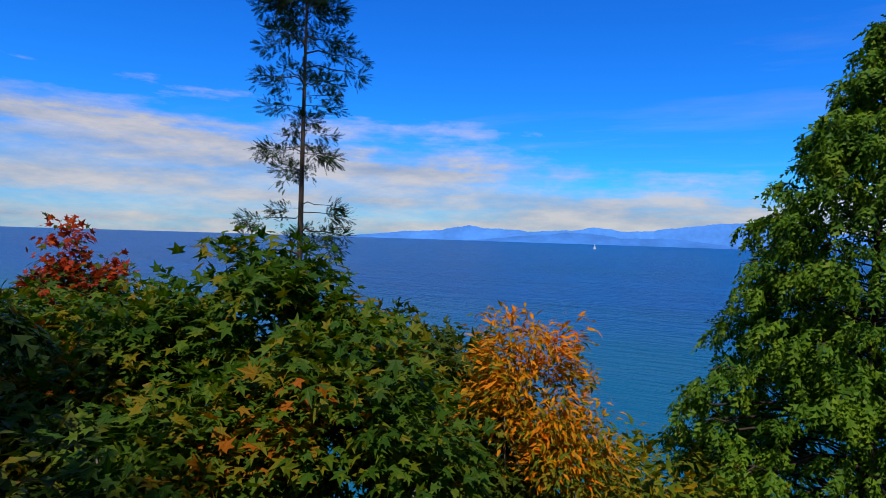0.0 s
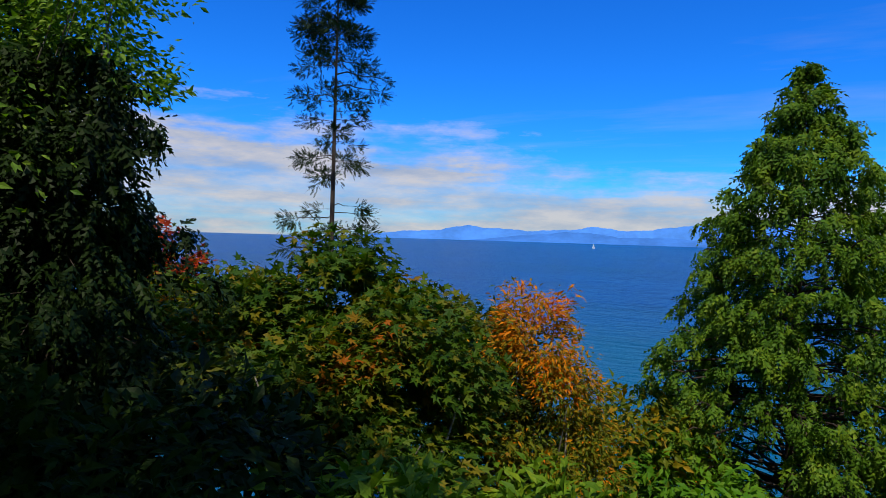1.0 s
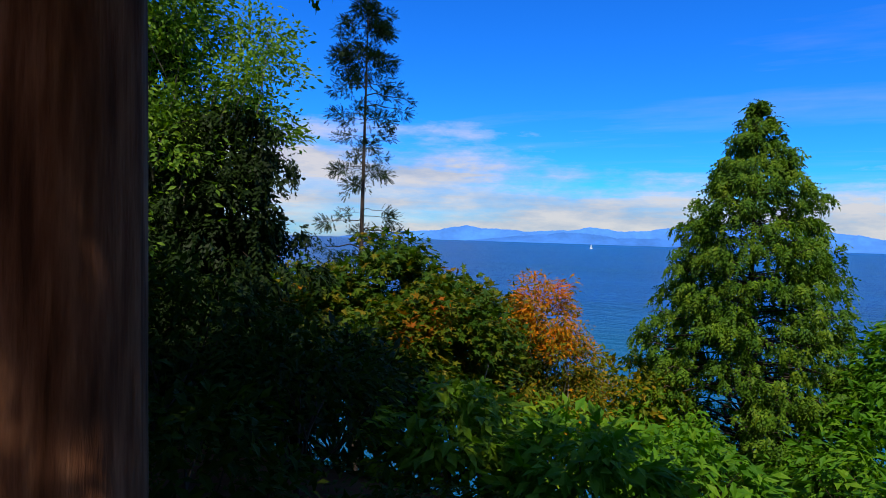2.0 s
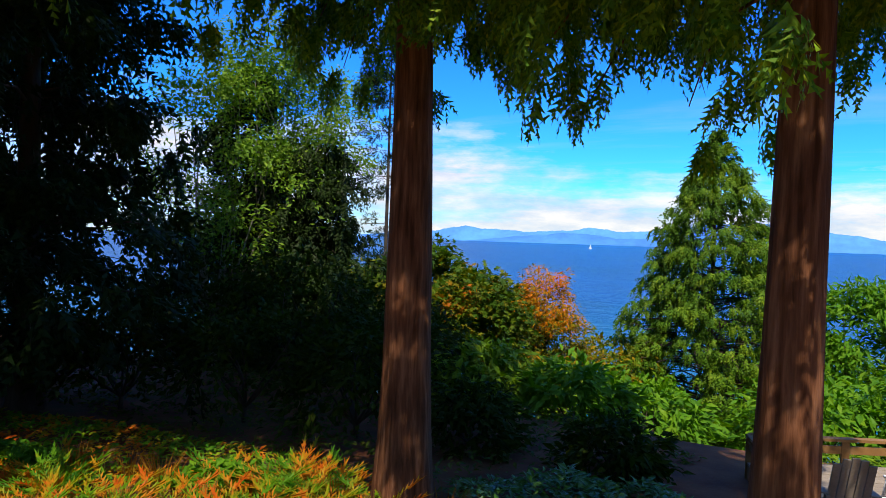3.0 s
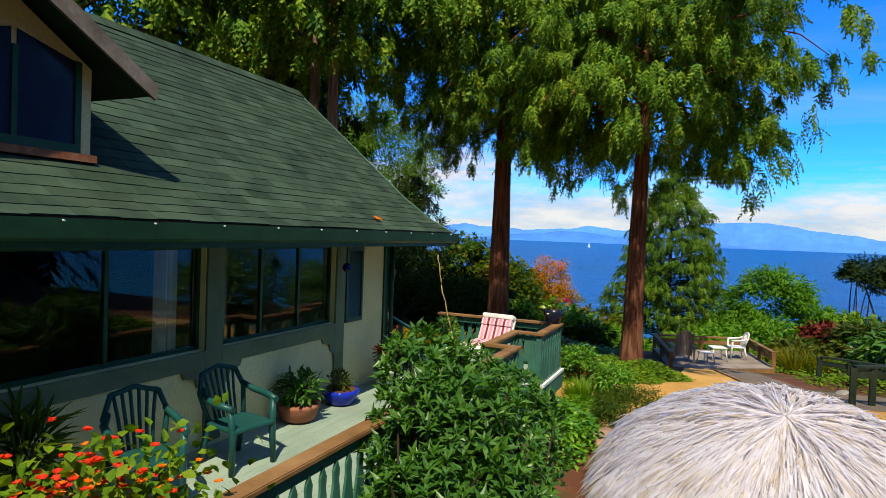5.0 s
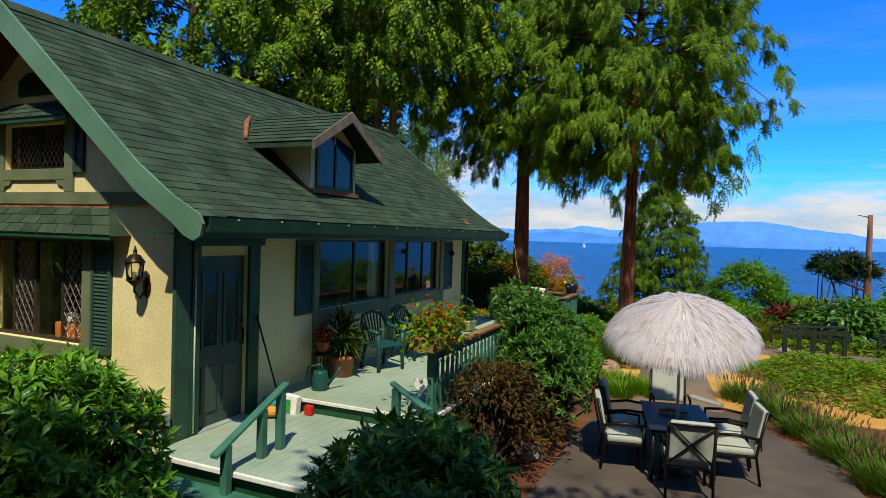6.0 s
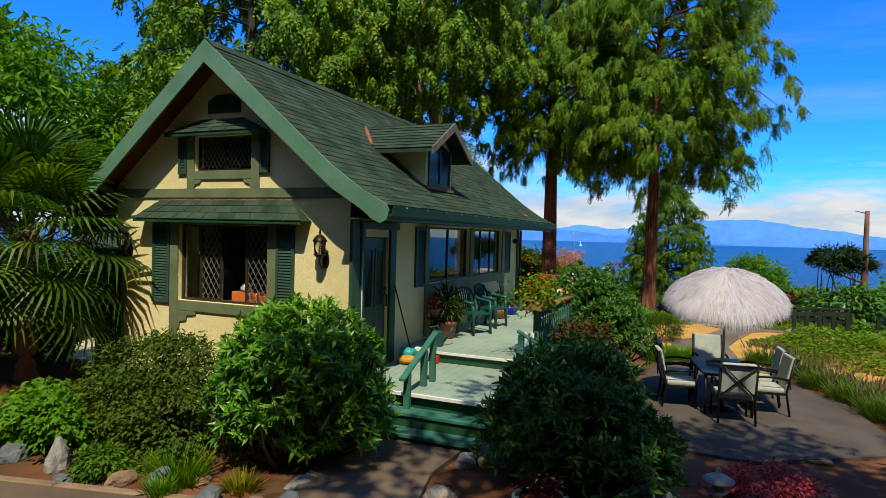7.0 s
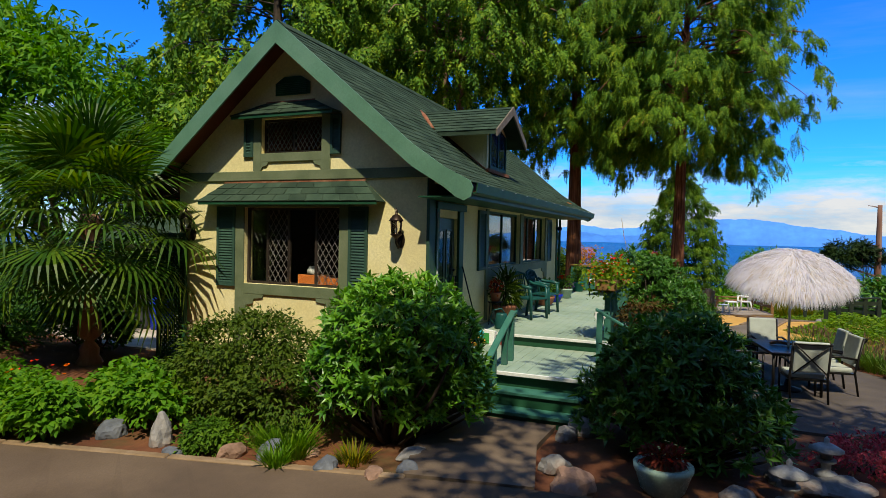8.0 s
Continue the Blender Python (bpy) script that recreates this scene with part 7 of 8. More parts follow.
broadleaf("shrub", "small green bush below the deck", 7.15, -13.3, [(7.15, -13.3, 0.3, 0.4, 0.4, 0.35)], 1300, 24, 0.1, LEAF, G["rhodo"], None, 0.02, "shrub")
broadleaf("shrub", "purple heather cushion beside the patio", 9.6, -26.1, [(9.6, -26.1, 0.12, 0.5, 0.4, 0.25)], 2200, 30, 0.06, LEAF, G["heather"], None, 0.02, "shrub")
broadleaf("shrub", "dark evergreen shrub at the patio edge", 12.4, -25.2, [(12.4, -25.2, 0.5, 1.0, 1.0, 0.7)], 3600, 60, 0.14, LEAF, G["rhodo_dark"], None, 0.04, "shrub")

# ---- edging, rocks ----


def edging(points, label, mat=TIMBER, w=0.09, h=0.12, name="edging"):
    ed = thing(name, label, "edging")
    for p, q in zip(points, points[1:]):
        p, q = Vector((*p, gz(*p))), Vector((*q, gz(*q)))
        d = (q - p)
        n = max(1, int(d.length / 1.6))
        for i in range(n):
            a, b = p.lerp(q, i / n), p.lerp(q, (i + 1) / n - 0.02 / max(d.length, 0.1))
            sd = Vector((-d.y, d.x, 0)).normalized() * w / 2
            s = Shape()
            s.prism([a + sd + Vector((0, 0, -0.06)), a - sd + Vector((0, 0, -0.06)), a - sd + Vector((0, 0, h)), a + sd + Vector((0, 0, h))], b - a)
            bmesh.ops.bevel(s.bm, geom=s.bm.edges[:], offset=0.012, segments=1, affect="EDGES")
            part("log", s.done(), mat, ed)
    return ed


edging([(-6, -14.0), (-4, -13.2), (-1.7, -12.5), (2.0, -11.2), (3.6, -10.95), (4.5, -11.9)], "weathered timber edging along the fern bed", h=0.08)
edging([(9.0, -14.0), (9.68, -11.72), (9.12, -9.68)], "timber edging beside the gravel path", h=0.07)
edging([(9.82, -8.82), (9.14, -6.05)], "dark timber edging beside the viewing deck path", h=0.08)
edging([(9.95, -13.9), (10.5, -11.9)], "timber edging of the sandy corner", h=0.07)
edging([(6.25, -15.1), (7.0, -14.95)], "split log lying below the deck", w=0.16, h=0.14)
edging([(-6, -32.0), (0.2, -30.4), (1.12, -30.17), (2.95, -29.72), (5.3, -29.14)], "low weathered edging between driveway and bed", TIMBER, 0.1, 0.06, "kerb")
edging([(8.6, -18.4), (9.3, -18.1), (9.9, -18.5)], "pale stone edging at the head of the patio", ROCK, 0.2, 0.1)


def rock(x, y, sx, sy, sz, mat, seed, label):
    bm = bmesh.new()
    bmesh.ops.create_icosphere(bm, subdivisions=3, radius=1.0)
    for v in bm.verts:
        p = v.co.copy()
        k = 1 + 0.35 * noise.noise(p * 1.1 + Vector((seed * 3.7, 0, 0))) + 0.12 * noise.noise(p * 3 + Vector((0, seed, 0)))
        v.co = Vector((p.x * sx * k, p.y * sy * k, max(p.z, -0.5) * sz * k))
    ob = part("rock", bm, mat)
    ob.matrix_basis = pose(x, y, gz(x, y) + sz * 0.35, 0, 0, seed * 67)
    return tagged(ob, label, "rock", "garden rocks")


for i, (x, y, a, b, c, m, lab) in enumerate((
        (1.8, -29.45, 0.17, 0.12, 0.14, ROCK_BLUE, "grey-brown stone among the bed plants"), (2.44, -29.36, 0.17, 0.12, 0.23, ROCK, "upright blue-grey stone in the bed"),
        (2.85, -29.58, 0.12, 0.08, 0.06, ROCK_BLUE, "small brown stone at the kerb"), (3.41, -29.35, 0.17, 0.1, 0.1, ROCK_BROWN, "pale orange stone in the bed"), (3.82, -29.24, 0.16, 0.12, 0.14, ROCK_BLUE, "blue-grey stone in the bed"),
        (4.5, -29.28, 0.13, 0.1, 0.11, ROCK_BLUE, "blue-grey stone on bare soil"), (4.98, -29.2, 0.15, 0.09, 0.07, ROCK_BROWN, "pale orange stone beside the walk"),
        (5.22, -28.98, 0.12, 0.09, 0.09, ROCK_BLUE, "pale stone beside the walk"), (5.1, -28.55, 0.2, 0.1, 0.07, ROCK, "flat stone under the rhododendron"), (4.1, -28.95, 0.13, 0.09, 0.05, ROCK_BROWN, "flat brown stone on bare soil"),
        (6.5, -28.25, 0.16, 0.13, 0.12, ROCK, "white quartz stone beside the walk"), (6.42, -27.3, 0.14, 0.12, 0.12, ROCK, "white stone near the steps"),
        (6.75, -28.65, 0.22, 0.18, 0.16, ROCK_BROWN, "brown boulder beside the walk"), (6.55, -27.0, 0.2, 0.16, 0.14, ROCK, "grey stone near the steps"),
        (8.15, -27.9, 0.22, 0.16, 0.1, ROCK, "pale stone in the shaded bed"), (8.75, -27.0, 0.3, 0.22, 0.1, ROCK, "flat layered stone by the lantern"),
        (9.2, -26.9, 0.32, 0.24, 0.1, ROCK, "flat layered stone under the lantern"), (7.25, -22.6, 0.24, 0.2, 0.14, ROCK, "white boulder at the patio edge"),
        (7.1, -21.5, 0.18, 0.14, 0.1, ROCK, "grey stone at the patio edge"), (7.5, -16.3, 0.35, 0.25, 0.2, ROCK_BROWN, "reddish boulder below the deck"),
        (6.85, -13.9, 0.13, 0.12, 0.15, ROCK_BROWN, "round orange stone among herbs"), (12.0, -8.6, 0.25, 0.15, 0.1, ROCK, "pale stone beside the path"),
        (7.5, -28.7, 0.14, 0.12, 0.1, ROCK, "white stone by the flower pot"))):
    rock(x, y, a, b, c, m, i + 1, lab)
for i, (x, y) in enumerate(((9.15, -24.5), (8.6, -24.0), (10.2, -24.3))):
    tagged(part("stepping_stone", Shape().box(x - 0.3, x + 0.3, y - 0.2, y + 0.2, gz(x, y), gz(x, y) + 0.035, 0.012).done(), CONCRETE), "pale rectangular stepping stone in the patio", "stepping stone", "stepping stones")


# ---- patio set ----
def patio_chair():
    ch = thing("patio_chair", "black metal patio chair with pale grey cushions", "chair", group="chairs round the patio table")
    for sx in (-1, 1):
        part("front_leg", Shape().tube([(sx * 0.27, 0.25, 0), (sx * 0.27, 0.25, 0.64)], 0.018, 8).done(), BLACK_METAL, ch)
        part("rear_leg", Shape().tube([(sx * 0.27, -0.30, 0), (sx * 0.27, -0.24, 0.4), (sx * 0.27, -0.36, 0.98)], 0.018, 8).done(), BLACK_METAL, ch)
        part("armrest", Shape().tube([(sx * 0.27, -0.27, 0.62), (sx * 0.28, 0.0, 0.66), (sx * 0.27, 0.26, 0.64)], 0.02, 8).done(), BLACK_METAL, ch)
    part("seat_frame", Shape().box(-0.27, 0.27, -0.24, 0.26, 0.36, 0.39, 0.008).done(), BLACK_METAL, ch)
    part("seat_cushion", Shape().box(-0.25, 0.25, -0.22, 0.27, 0.392, 0.47, 0.03).done(), CUSHION, ch)
    m = pose(0, -0.285, 0.47, 11.5)
    part("back_cushion", Shape().box(-0.25, 0.25, 0.0, 0.075, 0.02, 0.52, 0.03, m).done(), CUSHION, ch)
    s = Shape()
    s.tube([m @ Vector((-0.25, -0.02, 0)), m @ Vector((0.25, -0.02, 0.5))], 0.011, 6)
    s.tube([m @ Vector((0.25, -0.024, 0)), m @ Vector((-0.25, -0.024, 0.5))], 0.011, 6)
    s.tube([m @ Vector((-0.27, -0.02, 0.5)), m @ Vector((0.27, -0.02, 0.5))], 0.014, 6)
    part("back_frame", s.done(), BLACK_METAL, ch, "crossed metal back frame")
    return ch


pc = patio_chair()
spots = [(9.36, -23.0, 10), (8.52, -22.45, -78), (8.5, -21.75, -82), (9.9, -22.2, 100), (9.85, -21.5, 96), (9.05, -20.75, 190)]
for i, (x, y, a) in enumerate(spots):
    m = pose(x, y, gz(x, y) + 0.03, 0, 0, a)
    if i == 0:
        pc.matrix_basis = m
    else:
        copy_thing(pc, m)
TX, TY = 9.2, -22.2
table = thing("patio_table", "dark metal patio table with blue glass top", "table", (TX, TY, 0.03), 10)
part("tabletop", Shape().box(-0.42, 0.42, -0.7, 0.7, 0.70, 0.72, 0.008).done(), TABLE_BLUE, table)
part("apron", Shape().box(-0.40, 0.40, -0.68, 0.68, 0.66, 0.698, 0.006).done(), BLACK_METAL, table)
for sx in (-1, 1):
    for sy in (-1, 1):
        part("leg", Shape().tube([(sx * 0.36, sy * 0.62, 0), (sx * 0.36, sy * 0.62, 0.66)], 0.024, 8).done(), BLACK_METAL, table)
dish = thing("table_ornament", "brown driftwood ornament on the patio table", "ornament", (TX - 0.05, TY + 0.1, 0.752))
part("piece", Shape().tube([(-0.18, 0, 0.02), (-0.05, 0.05, 0.04), (0.1, 0.0, 0.03), (0.2, 0.06, 0.02)], [0.02, 0.03, 0.025, 0.01], 7).done(), DEADWOOD, dish)

umb = thing("thatched_umbrella", "white raffia-thatched patio umbrella over the table", "umbrella", (TX + 0.02, -22.4, 0.03))
part("pole", Shape().tube([(0, 0, 0), (0, 0, 2.3)], 0.02, 10).done(), WHITE_TRIM, umb)
part("base", Shape().lathe([(0.22, 0), (0.22, 0.04), (0.06, 0.08), (0.03, 0.2)], (0, 0, 0), 18).done(), BLACK_METAL, umb)
DOME = 0.88


def dome_z(r):
    return 2.32 - 0.38 * (r / DOME) ** 2.0


canopy = part("canopy", Shape().lathe([(0.02, dome_z(0) - 0.03)] + [(r, dome_z(r) - 0.03) for r in np.linspace(0.1, 0.86, 10)] + [(r, dome_z(r) - 0.06) for r in np.linspace(0.86, 0.02, 6)], (0, 0, 0), 28, False).done(), THATCH, umb)
P, A, U, S = [], [], [], []
for ring, (r0, ln, n) in enumerate(((0.03, 0.24, 900), (0.18, 0.24, 2200), (0.34, 0.24, 3400), (0.5, 0.24, 4600), (0.64, 0.24, 5400), (0.77, 0.27, 6200), (0.87, 0.33, 5200))):
    a = rng.random(n) * 2 * math.pi
    lock = 0.5 + 0.5 * np.sin(a * 23 + ring * 2.1) * np.sin(a * 9 + ring)
    r = np.clip(r0 + rng.normal(size=n) * 0.04, 0.01, 0.89)
    slope = -(0.38 * 2.0 / DOME) * (r / DOME)
    P.append(np.stack([r * np.cos(a), r * np.sin(a), 2.32 - 0.38 * (r / DOME) ** 2.0 + 0.015 + 0.045 * lock + 0.02 * rng.random(n)], 1))
    drop = slope - 0.12 - (0.3 if r0 > 0.85 else 0.15 if r0 > 0.7 else 0.0)
    d = np.stack([np.cos(a), np.sin(a), drop + rng.normal(size=n) * 0.08], 1) + rng.normal(size=(n, 3)) * 0.1
    A.append(d), U.append(np.stack([np.cos(a) * 0.5, np.sin(a) * 0.5, np.ones(n)], 1) + rng.normal(size=(n, 3)) * 0.5), S.append(ln * rng.uniform(0.6, 1.1, n) * (0.8 + 0.3 * lock))
strand = (GRASS_BLADE[0] * np.array([1.0, 0.75, 0.5]), GRASS_BLADE[1])
thatch = stuff("thatch", spread(strand, np.concatenate(P), np.concatenate(A), np.concatenate(U), np.concatenate(S), "thatch"), THATCH, umb, "ragged white raffia thatch")
canopy.matrix_basis = thatch.matrix_basis = Matrix.Translation((0, 0, 2.1)) @ Matrix.Rotation(radians(19), 4, "X") @ Matrix.Translation((0, 0, -2.1))

# ---- things on the deck ----


def plastic_chair(name, label, mat, group=""):
    """A moulded garden armchair with a slatted back."""
    ch = thing(name, label, "chair", group=group)
    for sx in (-1, 1):
        part("front_leg", Shape().tube([(sx * 0.24, 0.22, 0), (sx * 0.23, 0.2, 0.4), (sx * 0.25, 0.19, 0.62)], [0.028, 0.034, 0.03], 8).done(), mat, ch)
        part("rear_leg", Shape().tube([(sx * 0.22, -0.29, 0), (sx * 0.2, -0.2, 0.42)], [0.028, 0.034], 8).done(), mat, ch)
        part("armrest", Shape().tube([(sx * 0.25, 0.23, 0.62), (sx * 0.28, 0.05, 0.64), (sx * 0.27, -0.16, 0.66), (sx * 0.22, -0.26, 0.72)], [0.03, 0.036, 0.032, 0.025], 8).done(), mat, ch)
    part("seat", Shape().box(-0.24, 0.24, -0.22, 0.24, 0.38, 0.42, 0.018).done(), mat, ch)
    part("back_frame", Shape().tube([(-0.2, -0.2, 0.42), (-0.25, -0.28, 0.68), (-0.19, -0.34, 0.85), (0, -0.37, 0.9), (0.19, -0.34, 0.85), (0.25, -0.28, 0.68), (0.2, -0.2, 0.42)], 0.026, 8).done(), mat, ch)
    for k in range(6):
        u = -0.125 + k * 0.05
        part("back_slat", Shape().tube([(u * 0.9, -0.2, 0.41), (u * 1.1, -0.285, 0.66), (u * 1.35, -0.355, 0.88)], 0.015, 6).done(), mat, ch)
    return ch


gc = plastic_chair("garden_chair", "dark green plastic garden chair on the deck", GREEN_PLASTIC, "green garden chairs")
gc.matrix_basis = pose(4.72, -22.5, UP, 0, 0, -115)
copy_thing(gc, pose(4.74, -21.45, UP, 0, 0, -100))
wc = plastic_chair("garden_chair", "white plastic garden chair at the end of the deck", WHITE)
wc.matrix_basis = pose(3.3, -16.45, UP, 0, 0, 35)
cush = thing("striped_cushion", "maroon striped cushion over the white chair back", "cushion", (3.3, -16.4, UP + 0.46), 35)
part("pad", Shape().box(-0.24, 0.24, -0.30, -0.2, 0.0, 0.52, 0.03).done(), MAROON, cush)
tub = thing("round_tub", "red round tub behind the garden chair", "tub", (2.75, -15.95, UP))
part("body", Shape().lathe([(0.25, 0), (0.34, 0.3), (0.36, 0.5), (0.3, 0.56), (0.1, 0.6), (0.02, 0.61)], (0, 0, 0), 20).done(), RED, tub)


def flower_pot(name, label, at, profile, mat, plant, count, leaf, spread_r, up, template=LEAF):
    """A pot with earth and a plant in it."""
    fp_ = thing(name, label, "plant pot", at)
    part("pot", Shape().lathe(profile, (0, 0, 0), 20).done(), mat, fp_)
    top = profile[-1][1]
    part("earth", Shape().lathe([(profile[-1][0] * 0.92, top - 0.03), (profile[-1][0] * 0.9, top + 0.004)], (0, 0, 0), 16).done(), SOIL, fp_)
    d = unit(rng.normal(size=(count, 3)))
    r = rng.random((count, 1)) ** 0.5
    P_ = d * r * np.array([spread_r, spread_r, up * 0.5]) + np.array([0, 0, top + up * 0.45])
    P_[:, 2] = np.maximum(P_[:, 2], top)
    A_ = d + rng.normal(size=(count, 3)) * 0.4
    stuff("foliage", spread(template, P_, A_, np.tile([0, 0, 1.0], (count, 1)) + rng.normal(size=(count, 3)) * 0.3, leaf * rng.uniform(0.6, 1.2, count), name), plant, fp_)
    s = Shape()
    for k in range(7):
        a = k * 0.9
        s.tube([(0, 0, top - 0.02), (0.4 * spread_r * math.cos(a), 0.4 * spread_r * math.sin(a), top + up * 0.7)], 0.006, 5, False)
    part("stalk_cluster", s.done(False), BARK_DARK, fp_)
    return fp_


BUCKET = [(0.13, 0), (0.15, 0.02), (0.2, 0.26), (0.225, 0.27), (0.225, 0.31), (0.2, 0.31)]
flower_pot("planter", "teal plastic planter with trailing green plant", (4.45, -15.85, UP), BUCKET, TEAL, G["alder"], 620, 0.075, 0.27, 0.5, lozenge(0.5))
flower_pot("flower_pot", "navy glazed pot with petunias on the rail corner", (6.36, -15.5, CAPZ + 0.004), [(0.1, 0), (0.14, 0.03), (0.16, 0.15), (0.17, 0.25), (0.15, 0.25)], NAVY, G["bright"], 170, 0.075, 0.17, 0.22)
blossoms("petunia_flowers", "white petunia blooms above the navy pot", 6.26, -15.55, CAPZ + 0.28, 0.1, 11, 0.06, G["white_petal"])
blossoms("petunia_flowers", "magenta petunia blooms above the navy pot", 6.5, -15.4, CAPZ + 0.4, 0.08, 16, 0.065, G["pink_petal"])
flower_pot("bowl_planter", "terracotta bowl with a dark bushy plant", (4.42, -20.1, UP), [(0.13, 0), (0.2, 0.04), (0.25, 0.18), (0.26, 0.22), (0.22, 0.22)], TERRACOTTA, G["rhodo_dark"], 620, 0.1, 0.28, 0.4)
flower_pot("flower_pot", "pale stone pot with red and purple flowers by the wall", (4.5, -18.1, UP), [(0.12, 0), (0.17, 0.03), (0.2, 0.22), (0.22, 0.24), (0.2, 0.26)], CELADON, G["rhodo_dark"], 520, 0.075, 0.22, 0.36)
blossoms("geranium_flowers", "dark red blooms in the pale pot", 4.44, -18.2, UP + 0.56, 0.055, 60, 0.042, G["geranium"])
blossoms("lobelia_flowers", "violet blooms trailing from the pale pot", 4.6, -18.0, UP + 0.34, 0.075, 110, 0.03, G["violet_petal"])
flower_pot("bowl_planter", "cobalt blue glazed bowl with small plant", (4.45, -19.25, UP), [(0.12, 0), (0.18, 0.03), (0.24, 0.15), (0.25, 0.2), (0.22, 0.2)], COBALT, G["olive"], 220, 0.08, 0.18, 0.25)
flower_pot("flower_pot", "large terracotta pot with spiky plant against the wall", (4.42, -23.25, UP), [(0.15, 0), (0.17, 0.02), (0.21, 0.26), (0.23, 0.27), (0.23, 0.32), (0.2, 0.32)], TERRACOTTA, G["juniper"], 240, 0.3, 0.2, 0.55, blade(0.12))
flower_pot("flower_pot", "small terracotta pot on the plant stand", (4.38, -23.72, UP + 0.43), [(0.07, 0), (0.1, 0.14), (0.11, 0.16), (0.09, 0.16)], TERRACOTTA, G["red"], 120, 0.08, 0.12, 0.25)
st = thing("plant_stand", "black wire plant stand against the wall", "plant stand", (4.38, -23.72, UP))
for k in range(4):
    a = math.pi / 4 + k * math.pi / 2
    part("leg", Shape().tube([(0.13 * math.cos(a), 0.13 * math.sin(a), 0), (0.11 * math.cos(a), 0.11 * math.sin(a), 0.41)], 0.008, 6).done(), BLACK_METAL, st)
part("top", Shape().lathe([(0.14, 0.405), (0.14, 0.425)], (0, 0, 0), 18).done(), BLACK_METAL, st)
can = thing("watering_can", "dark teal plastic watering can on the deck edge", "watering can", (4.62, -24.1, UP), 30)
part("body", Shape().lathe([(0.11, 0), (0.12, 0.02), (0.1, 0.24), (0.085, 0.27)], (0, 0, 0), 18).done(), GREEN_PLASTIC, can)
part("spout", Shape().tube([(0.1, 0, 0.06), (0.22, 0, 0.22), (0.28, 0, 0.32)], [0.025, 0.018, 0.022], 8).done(), GREEN_PLASTIC, can)
part("handle", Shape().tube([(-0.09, 0, 0.06), (-0.2, 0, 0.16), (-0.16, 0, 0.32), (0.0, 0, 0.35), (0.06, 0, 0.26)], 0.014, 8).done(), GREEN_PLASTIC, can)
broom = thing("broom", "long-handled broom leaning on the wall by the door", "broom")
part("handle", Shape().tube([(4.42, -24.75, LOW + 0.22), (4.19, -24.93, 2.05)], 0.012, 8).done(), BLACK_METAL, broom)
part("head", Shape().box(4.33, 4.53, -24.83, -24.69, LOW + 0.0, LOW + 0.22, 0.03).done(), TURQUOISE, broom)
bag = thing("shopping_bag", "green and white printed shopping bag on the landing", "bag", (4.6, -24.7, LOW))
part("bag_body", Shape().prism([Vector((-0.10, -0.05, 0)), Vector((0.10, -0.05, 0)), Vector((0.11, -0.035, 0.22)), Vector((-0.11, -0.035, 0.24))], (0, 0.10, 0)).done(), WHITE, bag)
part("printed_panel", Shape().box(-0.09, 0.02, -0.062, -0.052, 0.02, 0.19).done(), GREEN_BAG, bag)
cs = thing("garden_cushion", "yellow and turquoise kneeling cushion on the landing", "cushion", (4.45, -24.95, LOW))
part("lower_pad", Shape().sphere((0, 0, 0.08), 0.16, 14, (1.1, 0.8, 0.5)).done(), plain("ochre_cloth", (0.55, 0.26, 0.04), 0.9), cs)
part("upper_pad", Shape().sphere((-0.02, 0.05, 0.18), 0.13, 14, (1.0, 0.8, 0.7)).done(), TURQUOISE, cs)
rc = thing("petrol_can", "small red can by the deck step", "can", (4.85, -24.66, LOW))
part("body", Shape().box(-0.055, 0.055, -0.04, 0.04, 0, 0.13, 0.02).done(), RED, rc)
# tools by the corner
tool = thing("garden_fork", "wooden-handled garden fork against the wall", "garden tool")
part("shaft", Shape().tube([(3.9, GY - 0.12, 0.3), (3.9, GY - 0.06, 1.2)], 0.014, 8).done(), TIMBER, tool)
part("grip", Shape().tube([(3.85, GY - 0.06, 1.2), (3.84, GY - 0.05, 1.33), (3.96, GY - 0.05, 1.33), (3.95, GY - 0.06, 1.2)], 0.014, 8).done(), BAMBOO, tool)
post = thing("hose_post", "grey hose tap post with red valve at the corner", "tap")
part("pipe", Shape().tube([(4.1, GY - 0.14, 0.2), (4.1, GY - 0.14, 1.0)], 0.03, 8).done(), GREY_FASCIA, post)
part("box", Shape().box(4.03, 4.17, GY - 0.2, GY - 0.08, 0.95, 1.12, 0.01).done(), GREY_FASCIA, post)
part("valve", Shape().lathe([(0.03, 0), (0.035, 0.03), (0.01, 0.045)], (4.1, GY - 0.14, 1.12), 10).done(), RED, post)

def gnarled(a, b, n, r):
    """A thin crooked cane with swollen joints."""
    way = [a.lerp(b, k / n) + Vector((0.006 * math.sin(k * 2.3), 0.006 * math.cos(k * 3.1), 0)) * (0 < k < n) for k in range(n + 1)]
    return way, [r * (1.35 if k % 2 else 0.85) for k in range(n + 1)]


pole = thing("bamboo_pole", "long bamboo cane leaning beside the deck rail", "bamboo cane")
cane = [Vector((6.53, -19.85, UP)), Vector((6.42, -19.88, 1.6)), Vector((6.29, -19.93, 2.2)), Vector((6.185, -20.0, 2.7)), Vector((6.145, -20.03, 3.03))]
for a, b in zip(cane, cane[1:]):
    part("cane", Shape().tube(*gnarled(a, b, 6, 0.0055), 6).done(), BAMBOO, pole)
part("cane", Shape().tube(*gnarled(cane[0] + Vector((0.05, 0.02, 0)), cane[2], 12, 0.005), 6).done(), BAMBOO, pole)
shells = thing("shell_chime", "pale shells on a cord hanging at the eave corner", "wind chime", (4.1, -17.3, 2.62))
